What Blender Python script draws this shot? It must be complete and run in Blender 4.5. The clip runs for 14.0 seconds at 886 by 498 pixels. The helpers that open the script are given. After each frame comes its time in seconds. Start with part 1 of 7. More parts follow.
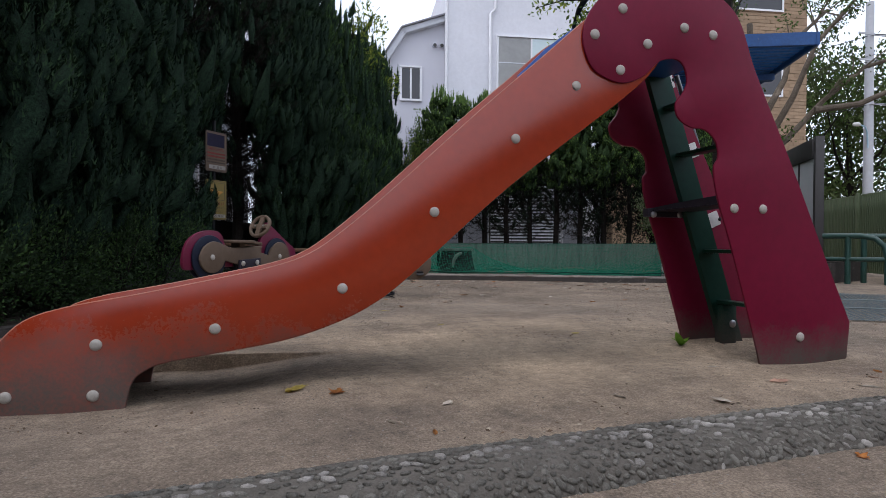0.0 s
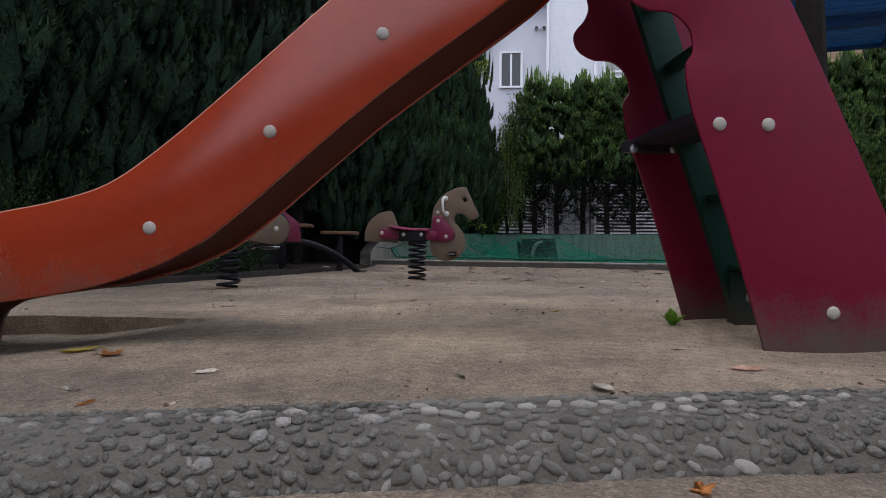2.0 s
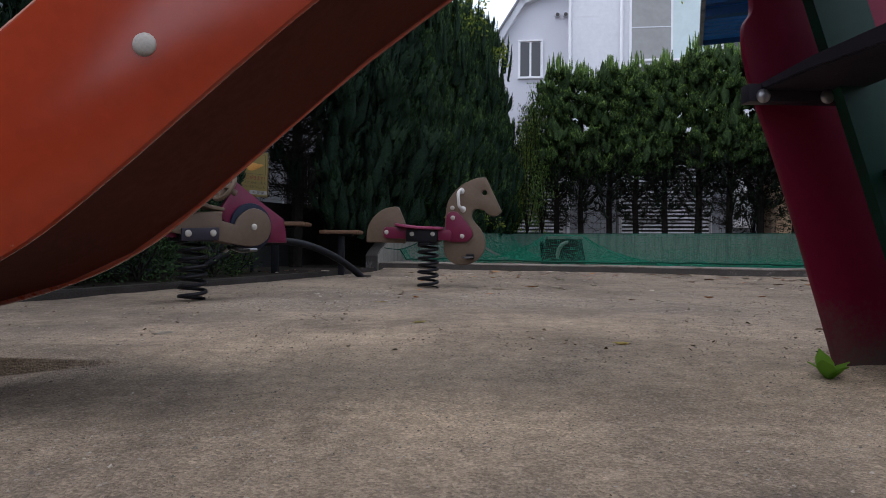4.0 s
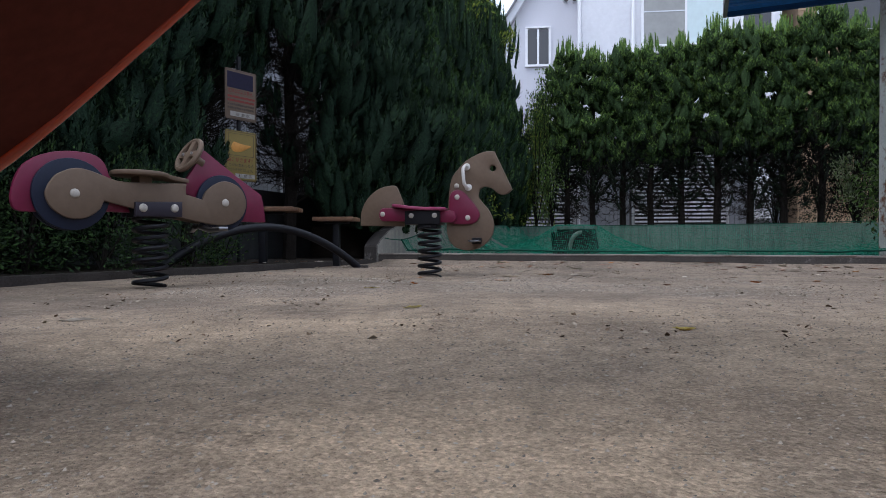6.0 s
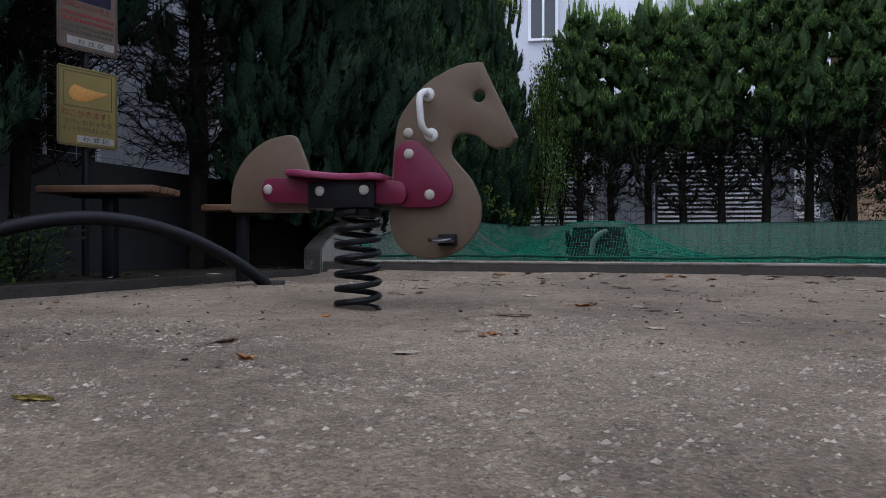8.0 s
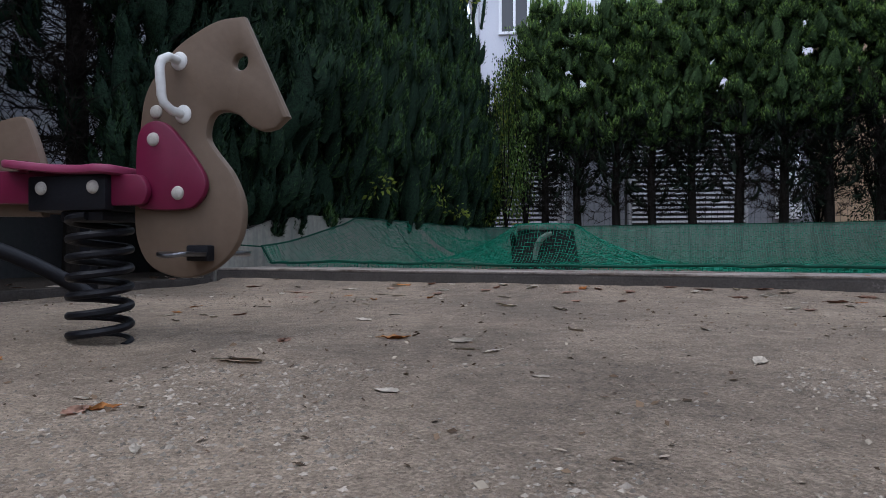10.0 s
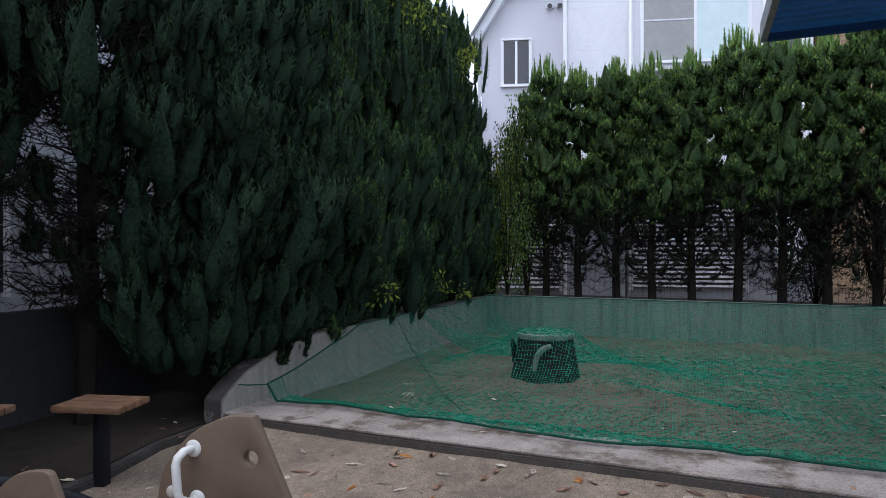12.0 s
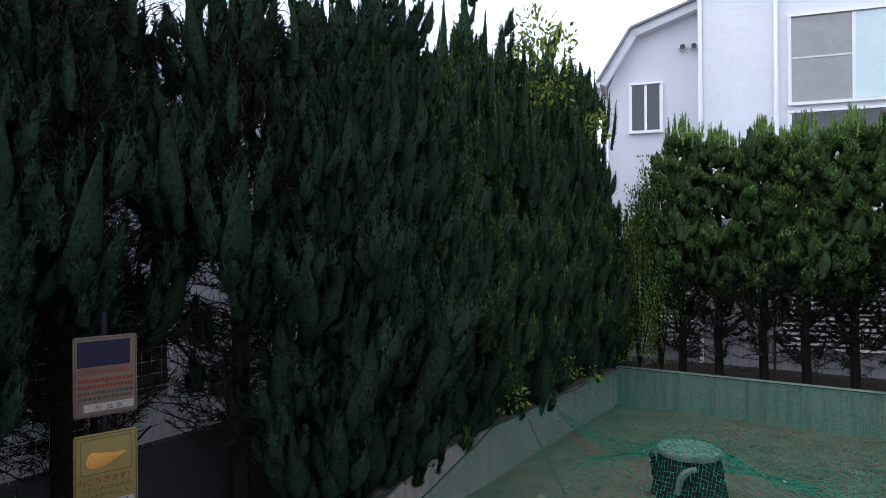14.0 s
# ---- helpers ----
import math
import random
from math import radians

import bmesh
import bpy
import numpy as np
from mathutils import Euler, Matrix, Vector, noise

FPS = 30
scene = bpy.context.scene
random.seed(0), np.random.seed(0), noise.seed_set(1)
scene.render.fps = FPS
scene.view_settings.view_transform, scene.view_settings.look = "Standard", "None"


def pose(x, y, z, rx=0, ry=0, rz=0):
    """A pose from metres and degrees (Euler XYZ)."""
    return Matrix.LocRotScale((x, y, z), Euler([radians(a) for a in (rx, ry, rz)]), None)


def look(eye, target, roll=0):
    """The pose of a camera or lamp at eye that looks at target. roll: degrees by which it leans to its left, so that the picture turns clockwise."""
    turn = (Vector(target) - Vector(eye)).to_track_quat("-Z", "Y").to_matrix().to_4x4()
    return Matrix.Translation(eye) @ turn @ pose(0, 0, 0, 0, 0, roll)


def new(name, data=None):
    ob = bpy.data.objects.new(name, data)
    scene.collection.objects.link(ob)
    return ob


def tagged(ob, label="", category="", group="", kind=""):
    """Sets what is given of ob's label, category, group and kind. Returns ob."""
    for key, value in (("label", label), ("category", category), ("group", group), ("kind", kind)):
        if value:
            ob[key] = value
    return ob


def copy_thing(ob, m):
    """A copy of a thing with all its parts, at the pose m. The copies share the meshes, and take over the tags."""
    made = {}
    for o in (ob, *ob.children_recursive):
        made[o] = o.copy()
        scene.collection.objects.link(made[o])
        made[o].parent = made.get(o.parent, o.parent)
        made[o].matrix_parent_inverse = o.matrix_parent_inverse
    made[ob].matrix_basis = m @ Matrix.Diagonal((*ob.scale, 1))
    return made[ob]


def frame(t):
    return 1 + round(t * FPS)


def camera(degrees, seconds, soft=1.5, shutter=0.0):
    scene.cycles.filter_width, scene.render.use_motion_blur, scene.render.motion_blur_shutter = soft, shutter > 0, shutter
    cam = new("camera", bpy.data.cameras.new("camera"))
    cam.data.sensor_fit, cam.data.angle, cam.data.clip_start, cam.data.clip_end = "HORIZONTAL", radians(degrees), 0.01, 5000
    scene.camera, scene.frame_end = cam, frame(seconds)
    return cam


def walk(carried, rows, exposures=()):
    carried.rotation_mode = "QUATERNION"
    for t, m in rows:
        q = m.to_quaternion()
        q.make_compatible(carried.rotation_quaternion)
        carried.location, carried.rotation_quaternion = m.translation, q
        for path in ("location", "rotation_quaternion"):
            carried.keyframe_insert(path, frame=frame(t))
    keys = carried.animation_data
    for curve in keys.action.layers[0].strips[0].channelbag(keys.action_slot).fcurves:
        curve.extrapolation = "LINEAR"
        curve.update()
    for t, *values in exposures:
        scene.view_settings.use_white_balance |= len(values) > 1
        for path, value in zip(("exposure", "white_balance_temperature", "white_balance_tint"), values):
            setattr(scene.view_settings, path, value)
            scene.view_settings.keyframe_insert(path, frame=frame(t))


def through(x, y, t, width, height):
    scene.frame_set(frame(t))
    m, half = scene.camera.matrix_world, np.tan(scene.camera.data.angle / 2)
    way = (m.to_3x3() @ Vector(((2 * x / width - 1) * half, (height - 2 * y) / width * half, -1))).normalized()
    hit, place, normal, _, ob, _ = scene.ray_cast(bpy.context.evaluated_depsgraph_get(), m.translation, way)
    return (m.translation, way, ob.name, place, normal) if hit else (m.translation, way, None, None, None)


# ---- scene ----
cam = camera(71.3, 14.0, 0.85)
PATH = [
    (0, (-0.914, 0.338, 0.607), (-0.381, 2.266, 0.59), 0.4),
    (0.5, (-0.312, 0.689, 0.605), (0.217, 2.618, 0.587), 0.5),
    (1, (0.232, 0.82, 0.471), (0.751, 2.751, 0.457), 0.6),
    (1.5, (0.315, 0.856, 0.376), (0.638, 2.829, 0.363), 0.4),
    (2, (0.299, 0.854, 0.356), (0.399, 2.851, 0.343), 0.4),
    (2.5, (0.266, 0.955, 0.36), (0.331, 2.954, 0.347), 0.4),
    (3, (0.253, 1.302, 0.375), (0.311, 3.301, 0.361), 0.6),
    (5.3, (0.476, 2.262, 0.314), (0.513, 4.262, 0.301), -0.1),
    (5.5, (0.448, 2.318, 0.252), (0.479, 4.318, 0.241), -0.0),
    (6, (0.385, 2.461, 0.236), (0.415, 4.461, 0.222), -0.0),
    (6.5, (0.441, 2.853, 0.251), (0.469, 4.853, 0.238), 0.0),
    (7, (0.505, 3.335, 0.257), (0.53, 5.335, 0.244), 0.1),
    (7.5, (0.547, 4.062, 0.25), (0.576, 6.062, 0.239), 0.0),
    (8, (0.664, 4.818, 0.235), (0.694, 6.818, 0.232), -0.0),
    (8.2, (0.901, 5.019, 0.229), (0.923, 7.019, 0.228), 0.0),
    (10.3, (1.434, 5.399, 0.308), (1.464, 7.399, 0.306), -0.1),
    (10.5, (1.455, 5.383, 0.392), (1.472, 7.383, 0.391), -0.0),
    (11, (1.444, 5.328, 0.759), (1.463, 7.328, 0.747), -0.0),
    (11.5, (1.424, 5.288, 1.135), (1.443, 7.288, 1.118), -0.2),
    (12, (1.42, 5.279, 1.487), (1.439, 7.278, 1.475), -0.1),
    (12.5, (1.41, 5.3, 1.818), (1.429, 7.3, 1.805), -0.1),
    (13, (1.382, 5.326, 2.229), (1.401, 7.326, 2.216), -0.0),
    (13.5, (1.342, 5.405, 2.486), (1.279, 7.404, 2.484), -0.1),
    (14, (1.263, 5.371, 2.606), (0.908, 7.339, 2.603), -0.4),
]
walk(cam, [(t, look(eye, target, roll)) for t, eye, target, roll in PATH], exposures=((0.0, -0.31, 6130, 13), (3.2, -0.31, 6100, 13), (5.3, -0.12, 5820, 11), (6.5, 0.05, 5800, 11), (8.0, -0.18, 5720, 11), (10.3, 0.0, 5720, 11), (12.5, 0.1, 5900, 11), (14.0, 0.12, 5900, 11)))


# ---------------------------------------------------------------- light
world = bpy.data.worlds.new("overcast_sky")
scene.world = world
world.use_nodes = True
wn, wl = world.node_tree.nodes, world.node_tree.links
sky = wn.new("ShaderNodeTexSky")
sky.sky_type = "NISHITA"
sky.sun_disc = False
sky.sun_elevation, sky.sun_rotation = radians(66), radians(223)
sky.air_density, sky.dust_density, sky.ozone_density = 1.0, 3.0, 1.0
veil = wn.new("ShaderNodeMix")
veil.data_type = "RGBA"
veil.inputs[0].default_value = 0.8
veil.inputs[7].default_value = (9.4, 9.9, 10.9, 1)
wl.new(sky.outputs[0], veil.inputs[6])
wl.new(veil.outputs[2], wn["Background"].inputs[0])
wn["Background"].inputs[1].default_value = 0.190

sun = new("sun", bpy.data.lights.new("sun", "SUN"))
sun.data.energy, sun.data.angle, sun.data.color = 0.9, radians(30), (1.0, 0.95, 0.88)
sun.matrix_world = look((-1.5, -1.6, 5), (0, 0, 0))
scene.view_settings.exposure = 0.0


# ---------------------------------------------------------------- materials
def material(name, colour, rough=0.6, dark=0.75, light=1.15, scale=6.0, fine=60.0, bump=0.1, bump_scale=80.0,
             metal=0.0, per_object=0.0, per_island=0.0, stain=None, stain_at=0.55, stain_scale=2.5, gloss_var=0.08):
    """A procedural surface: two scales of tone, relief, and stains with a shape of their own."""
    m = bpy.data.materials.new(name)
    m.use_nodes = True
    n, k = m.node_tree.nodes, m.node_tree.links
    b = n["Principled BSDF"]
    b.inputs["Metallic"].default_value = metal
    if not metal:
        b.inputs["Specular IOR Level"].default_value = 0.4 if rough < 0.5 else 0.22 if rough < 0.8 else 0.08
    tc = n.new("ShaderNodeTexCoord")
    space = tc.outputs["Object"]
    a = n.new("ShaderNodeTexNoise")
    a.inputs["Scale"].default_value, a.inputs["Detail"].default_value = scale, 5
    f = n.new("ShaderNodeTexNoise")
    f.inputs["Scale"].default_value, f.inputs["Detail"].default_value = fine, 3
    k.new(space, a.inputs["Vector"])
    k.new(space, f.inputs["Vector"])
    avg = n.new("ShaderNodeMath")
    avg.operation = "ADD"
    k.new(a.outputs["Fac"], avg.inputs[0])
    k.new(f.outputs["Fac"], avg.inputs[1])
    rng = n.new("ShaderNodeMapRange")
    rng.inputs["From Min"].default_value, rng.inputs["From Max"].default_value = 0.65, 1.35
    rng.inputs["To Min"].default_value, rng.inputs["To Max"].default_value = dark, light
    k.new(avg.outputs[0], rng.inputs["Value"])
    tone = rng.outputs[0]
    for amount, node, out in ((per_object, "ShaderNodeObjectInfo", "Random"), (per_island, "ShaderNodeNewGeometry", "Random Per Island")):
        if amount:
            info = n.new(node)
            r2 = n.new("ShaderNodeMapRange")
            r2.inputs["To Min"].default_value, r2.inputs["To Max"].default_value = 1 - amount, 1 + amount
            k.new(info.outputs[out], r2.inputs["Value"])
            mul = n.new("ShaderNodeMath")
            mul.operation = "MULTIPLY"
            k.new(tone, mul.inputs[0])
            k.new(r2.outputs[0], mul.inputs[1])
            tone = mul.outputs[0]
    mix = n.new("ShaderNodeVectorMath")
    mix.operation = "SCALE"
    mix.inputs[0].default_value = colour
    k.new(tone, mix.inputs["Scale"])
    final = mix.outputs[0]
    if stain:
        s = n.new("ShaderNodeTexNoise")
        s.inputs["Scale"].default_value, s.inputs["Detail"].default_value, s.inputs["Roughness"].default_value = stain_scale, 8, 0.7
        k.new(space, s.inputs["Vector"])
        sr = n.new("ShaderNodeMapRange")
        sr.inputs["From Min"].default_value, sr.inputs["From Max"].default_value = stain_at, stain_at + 0.1
        k.new(s.outputs["Fac"], sr.inputs["Value"])
        mx = n.new("ShaderNodeMix")
        mx.data_type = "RGBA"
        mx.inputs[7].default_value = (*stain, 1)
        k.new(sr.outputs[0], mx.inputs[0])
        k.new(final, mx.inputs[6])
        final = mx.outputs[2]
    k.new(final, b.inputs["Base Color"])
    rr = n.new("ShaderNodeMapRange")
    rr.inputs["To Min"].default_value, rr.inputs["To Max"].default_value = max(rough - gloss_var, 0.02), min(rough + gloss_var, 1)
    k.new(a.outputs["Fac"], rr.inputs["Value"])
    k.new(rr.outputs[0], b.inputs["Roughness"])
    if bump:
        bn = n.new("ShaderNodeTexNoise")
        bn.inputs["Scale"].default_value, bn.inputs["Detail"].default_value = bump_scale, 4
        k.new(space, bn.inputs["Vector"])
        bp = n.new("ShaderNodeBump")
        bp.inputs["Strength"].default_value, bp.inputs["Distance"].default_value = bump, 0.01
        k.new(bn.outputs["Fac"], bp.inputs["Height"])
        k.new(bp.outputs[0], b.inputs["Normal"])
    return m


def dirty_panel(name, colour, dirt, low, high, rough=0.33, gloss=0.2):
    """Painted board with mud splashed over its foot, by height above the ground."""
    m = material(name, colour, rough=rough, dark=0.86, light=1.08, scale=3, fine=25, bump=0.02, bump_scale=60)
    m.node_tree.nodes["Principled BSDF"].inputs["Specular IOR Level"].default_value = gloss
    n, k = m.node_tree.nodes, m.node_tree.links
    b = n["Principled BSDF"]
    old = b.inputs["Base Color"].links[0].from_socket
    geo = n.new("ShaderNodeNewGeometry")
    sep = n.new("ShaderNodeSeparateXYZ")
    k.new(geo.outputs["Position"], sep.inputs[0])
    fade = n.new("ShaderNodeMapRange")
    fade.inputs["From Min"].default_value, fade.inputs["From Max"].default_value = low, high
    fade.inputs["To Min"].default_value, fade.inputs["To Max"].default_value = 0.66, 0.2
    k.new(sep.outputs["Z"], fade.inputs["Value"])
    big, small = n.new("ShaderNodeTexNoise"), n.new("ShaderNodeTexNoise")
    for t, s in ((big, 4.0), (small, 70.0)):
        t.inputs["Scale"].default_value, t.inputs["Detail"].default_value, t.inputs["Roughness"].default_value = s, 6, 0.7
        k.new(geo.outputs["Position"], t.inputs["Vector"])
    add = n.new("ShaderNodeMath")
    add.operation = "MULTIPLY_ADD"
    add.inputs[1].default_value = 0.55
    half = n.new("ShaderNodeMath")
    half.operation = "MULTIPLY"
    half.inputs[1].default_value = 0.45
    k.new(small.outputs["Fac"], half.inputs[0])
    k.new(big.outputs["Fac"], add.inputs[0])
    k.new(half.outputs[0], add.inputs[2])
    less = n.new("ShaderNodeMath")
    less.operation = "SUBTRACT"
    k.new(fade.outputs[0], less.inputs[0])
    k.new(add.outputs[0], less.inputs[1])
    ramp = n.new("ShaderNodeMapRange")
    ramp.inputs["From Min"].default_value, ramp.inputs["From Max"].default_value = -0.15, 0.20
    k.new(less.outputs[0], ramp.inputs["Value"])
    mx = n.new("ShaderNodeMix")
    mx.data_type = "RGBA"
    mx.inputs[7].default_value = (*dirt, 1)
    k.new(ramp.outputs[0], mx.inputs[0])
    k.new(old, mx.inputs[6])
    k.new(mx.outputs[2], b.inputs["Base Color"])
    oldr = b.inputs["Roughness"].links[0].from_socket
    mr = n.new("ShaderNodeMix")
    mr.inputs[3].default_value = 0.9
    k.new(ramp.outputs[0], mr.inputs[0])
    k.new(oldr, mr.inputs[2])
    k.new(mr.outputs[0], b.inputs["Roughness"])
    return m


def leaf_material(name, colour, through=0.25, spread=0.45, rough=0.55):
    m = bpy.data.materials.new(name)
    m.use_nodes = True
    n, k = m.node_tree.nodes, m.node_tree.links
    b = n["Principled BSDF"]
    geo = n.new("ShaderNodeNewGeometry")
    info = n.new("ShaderNodeObjectInfo")
    add = n.new("ShaderNodeMath")
    add.operation = "MULTIPLY_ADD"
    add.inputs[1].default_value = 0.3
    k.new(info.outputs["Random"], add.inputs[0])
    k.new(geo.outputs["Random Per Island"], add.inputs[2])
    r = n.new("ShaderNodeMapRange")
    r.inputs["From Max"].default_value = 1.3
    r.inputs["To Min"].default_value, r.inputs["To Max"].default_value = 1 - spread, 1 + spread
    k.new(add.outputs[0], r.inputs["Value"])
    sc = n.new("ShaderNodeVectorMath")
    sc.operation = "SCALE"
    sc.inputs[0].default_value = colour
    k.new(r.outputs[0], sc.inputs["Scale"])
    k.new(sc.outputs[0], b.inputs["Base Color"])
    b.inputs["Roughness"].default_value = rough
    b.inputs["Specular IOR Level"].default_value = 0.04
    tr = n.new("ShaderNodeBsdfTranslucent")
    k.new(sc.outputs[0], tr.inputs["Color"])
    mix = n.new("ShaderNodeMixShader")
    mix.inputs[0].default_value = through
    k.new(b.outputs[0], mix.inputs[1])
    k.new(tr.outputs[0], mix.inputs[2])
    k.new(mix.outputs[0], n["Material Output"].inputs["Surface"])
    return m


def ground_material():
    """Trodden park grit: warm grey sand, darker damp patches, pale grains."""
    m = bpy.data.materials.new("trodden_grit")
    m.use_nodes = True
    n, k = m.node_tree.nodes, m.node_tree.links
    b = n["Principled BSDF"]
    b.inputs["Roughness"].default_value = 0.92
    b.inputs["Specular IOR Level"].default_value = 0.2
    tc = n.new("ShaderNodeTexCoord")

    def noise_at(scale, detail, rough=0.6):
        t = n.new("ShaderNodeTexNoise")
        t.inputs["Scale"].default_value, t.inputs["Detail"].default_value, t.inputs["Roughness"].default_value = scale, detail, rough
        k.new(tc.outputs["Object"], t.inputs["Vector"])
        return t.outputs["Fac"]

    patches, mottle, grit = noise_at(0.9, 6, 0.65), noise_at(14, 8, 0.75), noise_at(130, 5, 0.75)
    ramp = n.new("ShaderNodeValToRGB")
    e = ramp.color_ramp.elements
    e[0].position, e[0].color = 0.38, (0.192, 0.150, 0.113, 1)
    e[1].position, e[1].color = 0.64, (0.345, 0.267, 0.196, 1)
    k.new(patches, ramp.inputs[0])
    tone = n.new("ShaderNodeMapRange")
    tone.inputs["From Min"].default_value, tone.inputs["From Max"].default_value = 0.3, 0.7
    tone.inputs["To Min"].default_value, tone.inputs["To Max"].default_value = 0.66, 1.28
    k.new(mottle, tone.inputs["Value"])
    tone2 = n.new("ShaderNodeMapRange")
    tone2.inputs["From Min"].default_value, tone2.inputs["From Max"].default_value = 0.3, 0.7
    tone2.inputs["To Min"].default_value, tone2.inputs["To Max"].default_value = 0.60, 1.42
    k.new(grit, tone2.inputs["Value"])
    mul = n.new("ShaderNodeMath")
    mul.operation = "MULTIPLY"
    k.new(tone.outputs[0], mul.inputs[0])
    k.new(tone2.outputs[0], mul.inputs[1])
    cells = n.new("ShaderNodeTexVoronoi")
    cells.inputs["Scale"].default_value = 165
    k.new(tc.outputs["Object"], cells.inputs["Vector"])
    one = n.new("ShaderNodeSeparateColor")
    k.new(cells.outputs["Color"], one.inputs[0])
    tone3 = n.new("ShaderNodeMapRange")
    tone3.inputs["To Min"].default_value, tone3.inputs["To Max"].default_value = 0.80, 1.22
    k.new(one.outputs[1], tone3.inputs["Value"])
    mul3 = n.new("ShaderNodeMath")
    mul3.operation = "MULTIPLY"
    k.new(mul.outputs[0], mul3.inputs[0])
    k.new(tone3.outputs[0], mul3.inputs[1])
    sc = n.new("ShaderNodeVectorMath")
    sc.operation = "SCALE"
    k.new(ramp.outputs[0], sc.inputs[0])
    k.new(mul3.outputs[0], sc.inputs["Scale"])
    vor = n.new("ShaderNodeTexVoronoi")
    vor.inputs["Scale"].default_value = 95
    k.new(tc.outputs["Object"], vor.inputs["Vector"])
    pick = n.new("ShaderNodeSeparateColor")
    k.new(vor.outputs["Color"], pick.inputs[0])
    grain = n.new("ShaderNodeMapRange")
    grain.inputs["From Min"].default_value, grain.inputs["From Max"].default_value = 0.955, 0.985
    k.new(pick.outputs[0], grain.inputs["Value"])
    near = n.new("ShaderNodeMapRange")
    near.inputs["From Min"].default_value, near.inputs["From Max"].default_value = 0.4, 0.25
    k.new(vor.outputs["Distance"], near.inputs["Value"])
    both = n.new("ShaderNodeMath")
    both.operation = "MULTIPLY"
    k.new(grain.outputs[0], both.inputs[0])
    k.new(near.outputs[0], both.inputs[1])
    mx = n.new("ShaderNodeMix")
    mx.data_type = "RGBA"
    mx.inputs[7].default_value = (0.31, 0.28, 0.245, 1)
    k.new(both.outputs[0], mx.inputs[0])
    k.new(sc.outputs[0], mx.inputs[6])
    # a broad paler patch in front of the slide: light missing there, put into colour
    away = n.new("ShaderNodeVectorMath")
    away.operation = "DISTANCE"
    away.inputs[1].default_value = (0.6, 3.75, 0.0)
    k.new(tc.outputs["Object"], away.inputs[0])
    ragged = n.new("ShaderNodeMath")
    ragged.operation = "MULTIPLY_ADD"
    ragged.inputs[1].default_value = -2.6
    k.new(patches, ragged.inputs[0])
    k.new(away.outputs["Value"], ragged.inputs[2])
    dry = n.new("ShaderNodeMapRange")
    dry.inputs["From Min"].default_value, dry.inputs["From Max"].default_value = 0.6, -0.7
    k.new(ragged.outputs[0], dry.inputs["Value"])
    pale = n.new("ShaderNodeMix")
    pale.data_type, pale.blend_type = "RGBA", "MULTIPLY"
    pale.inputs[7].default_value = (1.50, 1.46, 1.36, 1)
    k.new(dry.outputs[0], pale.inputs[0])
    k.new(mx.outputs[2], pale.inputs[6])
    k.new(pale.outputs[2], b.inputs["Base Color"])
    bp = n.new("ShaderNodeBump")
    bp.inputs["Strength"].default_value, bp.inputs["Distance"].default_value = 1.0, 0.017
    h = n.new("ShaderNodeMath")
    h.operation = "MULTIPLY_ADD"
    h.inputs[1].default_value = 0.6
    k.new(grit, h.inputs[0])
    k.new(mottle, h.inputs[2])
    h2 = n.new("ShaderNodeMath")
    h2.operation = "MULTIPLY_ADD"
    h2.inputs[1].default_value = -0.35
    k.new(cells.outputs["Distance"], h2.inputs[0])
    k.new(h.outputs[0], h2.inputs[2])
    k.new(h2.outputs[0], bp.inputs["Height"])
    k.new(bp.outputs[0], b.inputs["Normal"])
    return m


def streaked_concrete(name, colour, stain):
    """Weathered cast concrete with dark runs of water down its face."""
    m = material(name, colour, rough=0.85, dark=0.75, light=1.12, scale=1.6, fine=30, bump=0.25, bump_scale=90)
    n, k = m.node_tree.nodes, m.node_tree.links
    b = n["Principled BSDF"]
    old = b.inputs["Base Color"].links[0].from_socket
    tc = n.new("ShaderNodeTexCoord")
    mp = n.new("ShaderNodeMapping")
    mp.inputs["Scale"].default_value = (7, 7, 0.5)
    k.new(tc.outputs["Object"], mp.inputs["Vector"])
    t = n.new("ShaderNodeTexNoise")
    t.inputs["Scale"].default_value, t.inputs["Detail"].default_value, t.inputs["Roughness"].default_value = 1.6, 7, 0.7
    k.new(mp.outputs[0], t.inputs["Vector"])
    r = n.new("ShaderNodeMapRange")
    r.inputs["From Min"].default_value, r.inputs["From Max"].default_value = 0.46, 0.72
    r.inputs["To Max"].default_value = 0.85
    k.new(t.outputs["Fac"], r.inputs["Value"])
    mx = n.new("ShaderNodeMix")
    mx.data_type = "RGBA"
    mx.inputs[7].default_value = (*stain, 1)
    k.new(r.outputs[0], mx.inputs[0])
    k.new(old, mx.inputs[6])
    k.new(mx.outputs[2], b.inputs["Base Color"])
    return m


def glass_material(name, tint, rough=0.03):
    m = bpy.data.materials.new(name)
    m.use_nodes = True
    b = m.node_tree.nodes["Principled BSDF"]
    b.inputs["Base Color"].default_value = (*tint, 1)
    b.inputs["Roughness"].default_value = rough
    b.inputs["Specular IOR Level"].default_value = 0.6
    return m


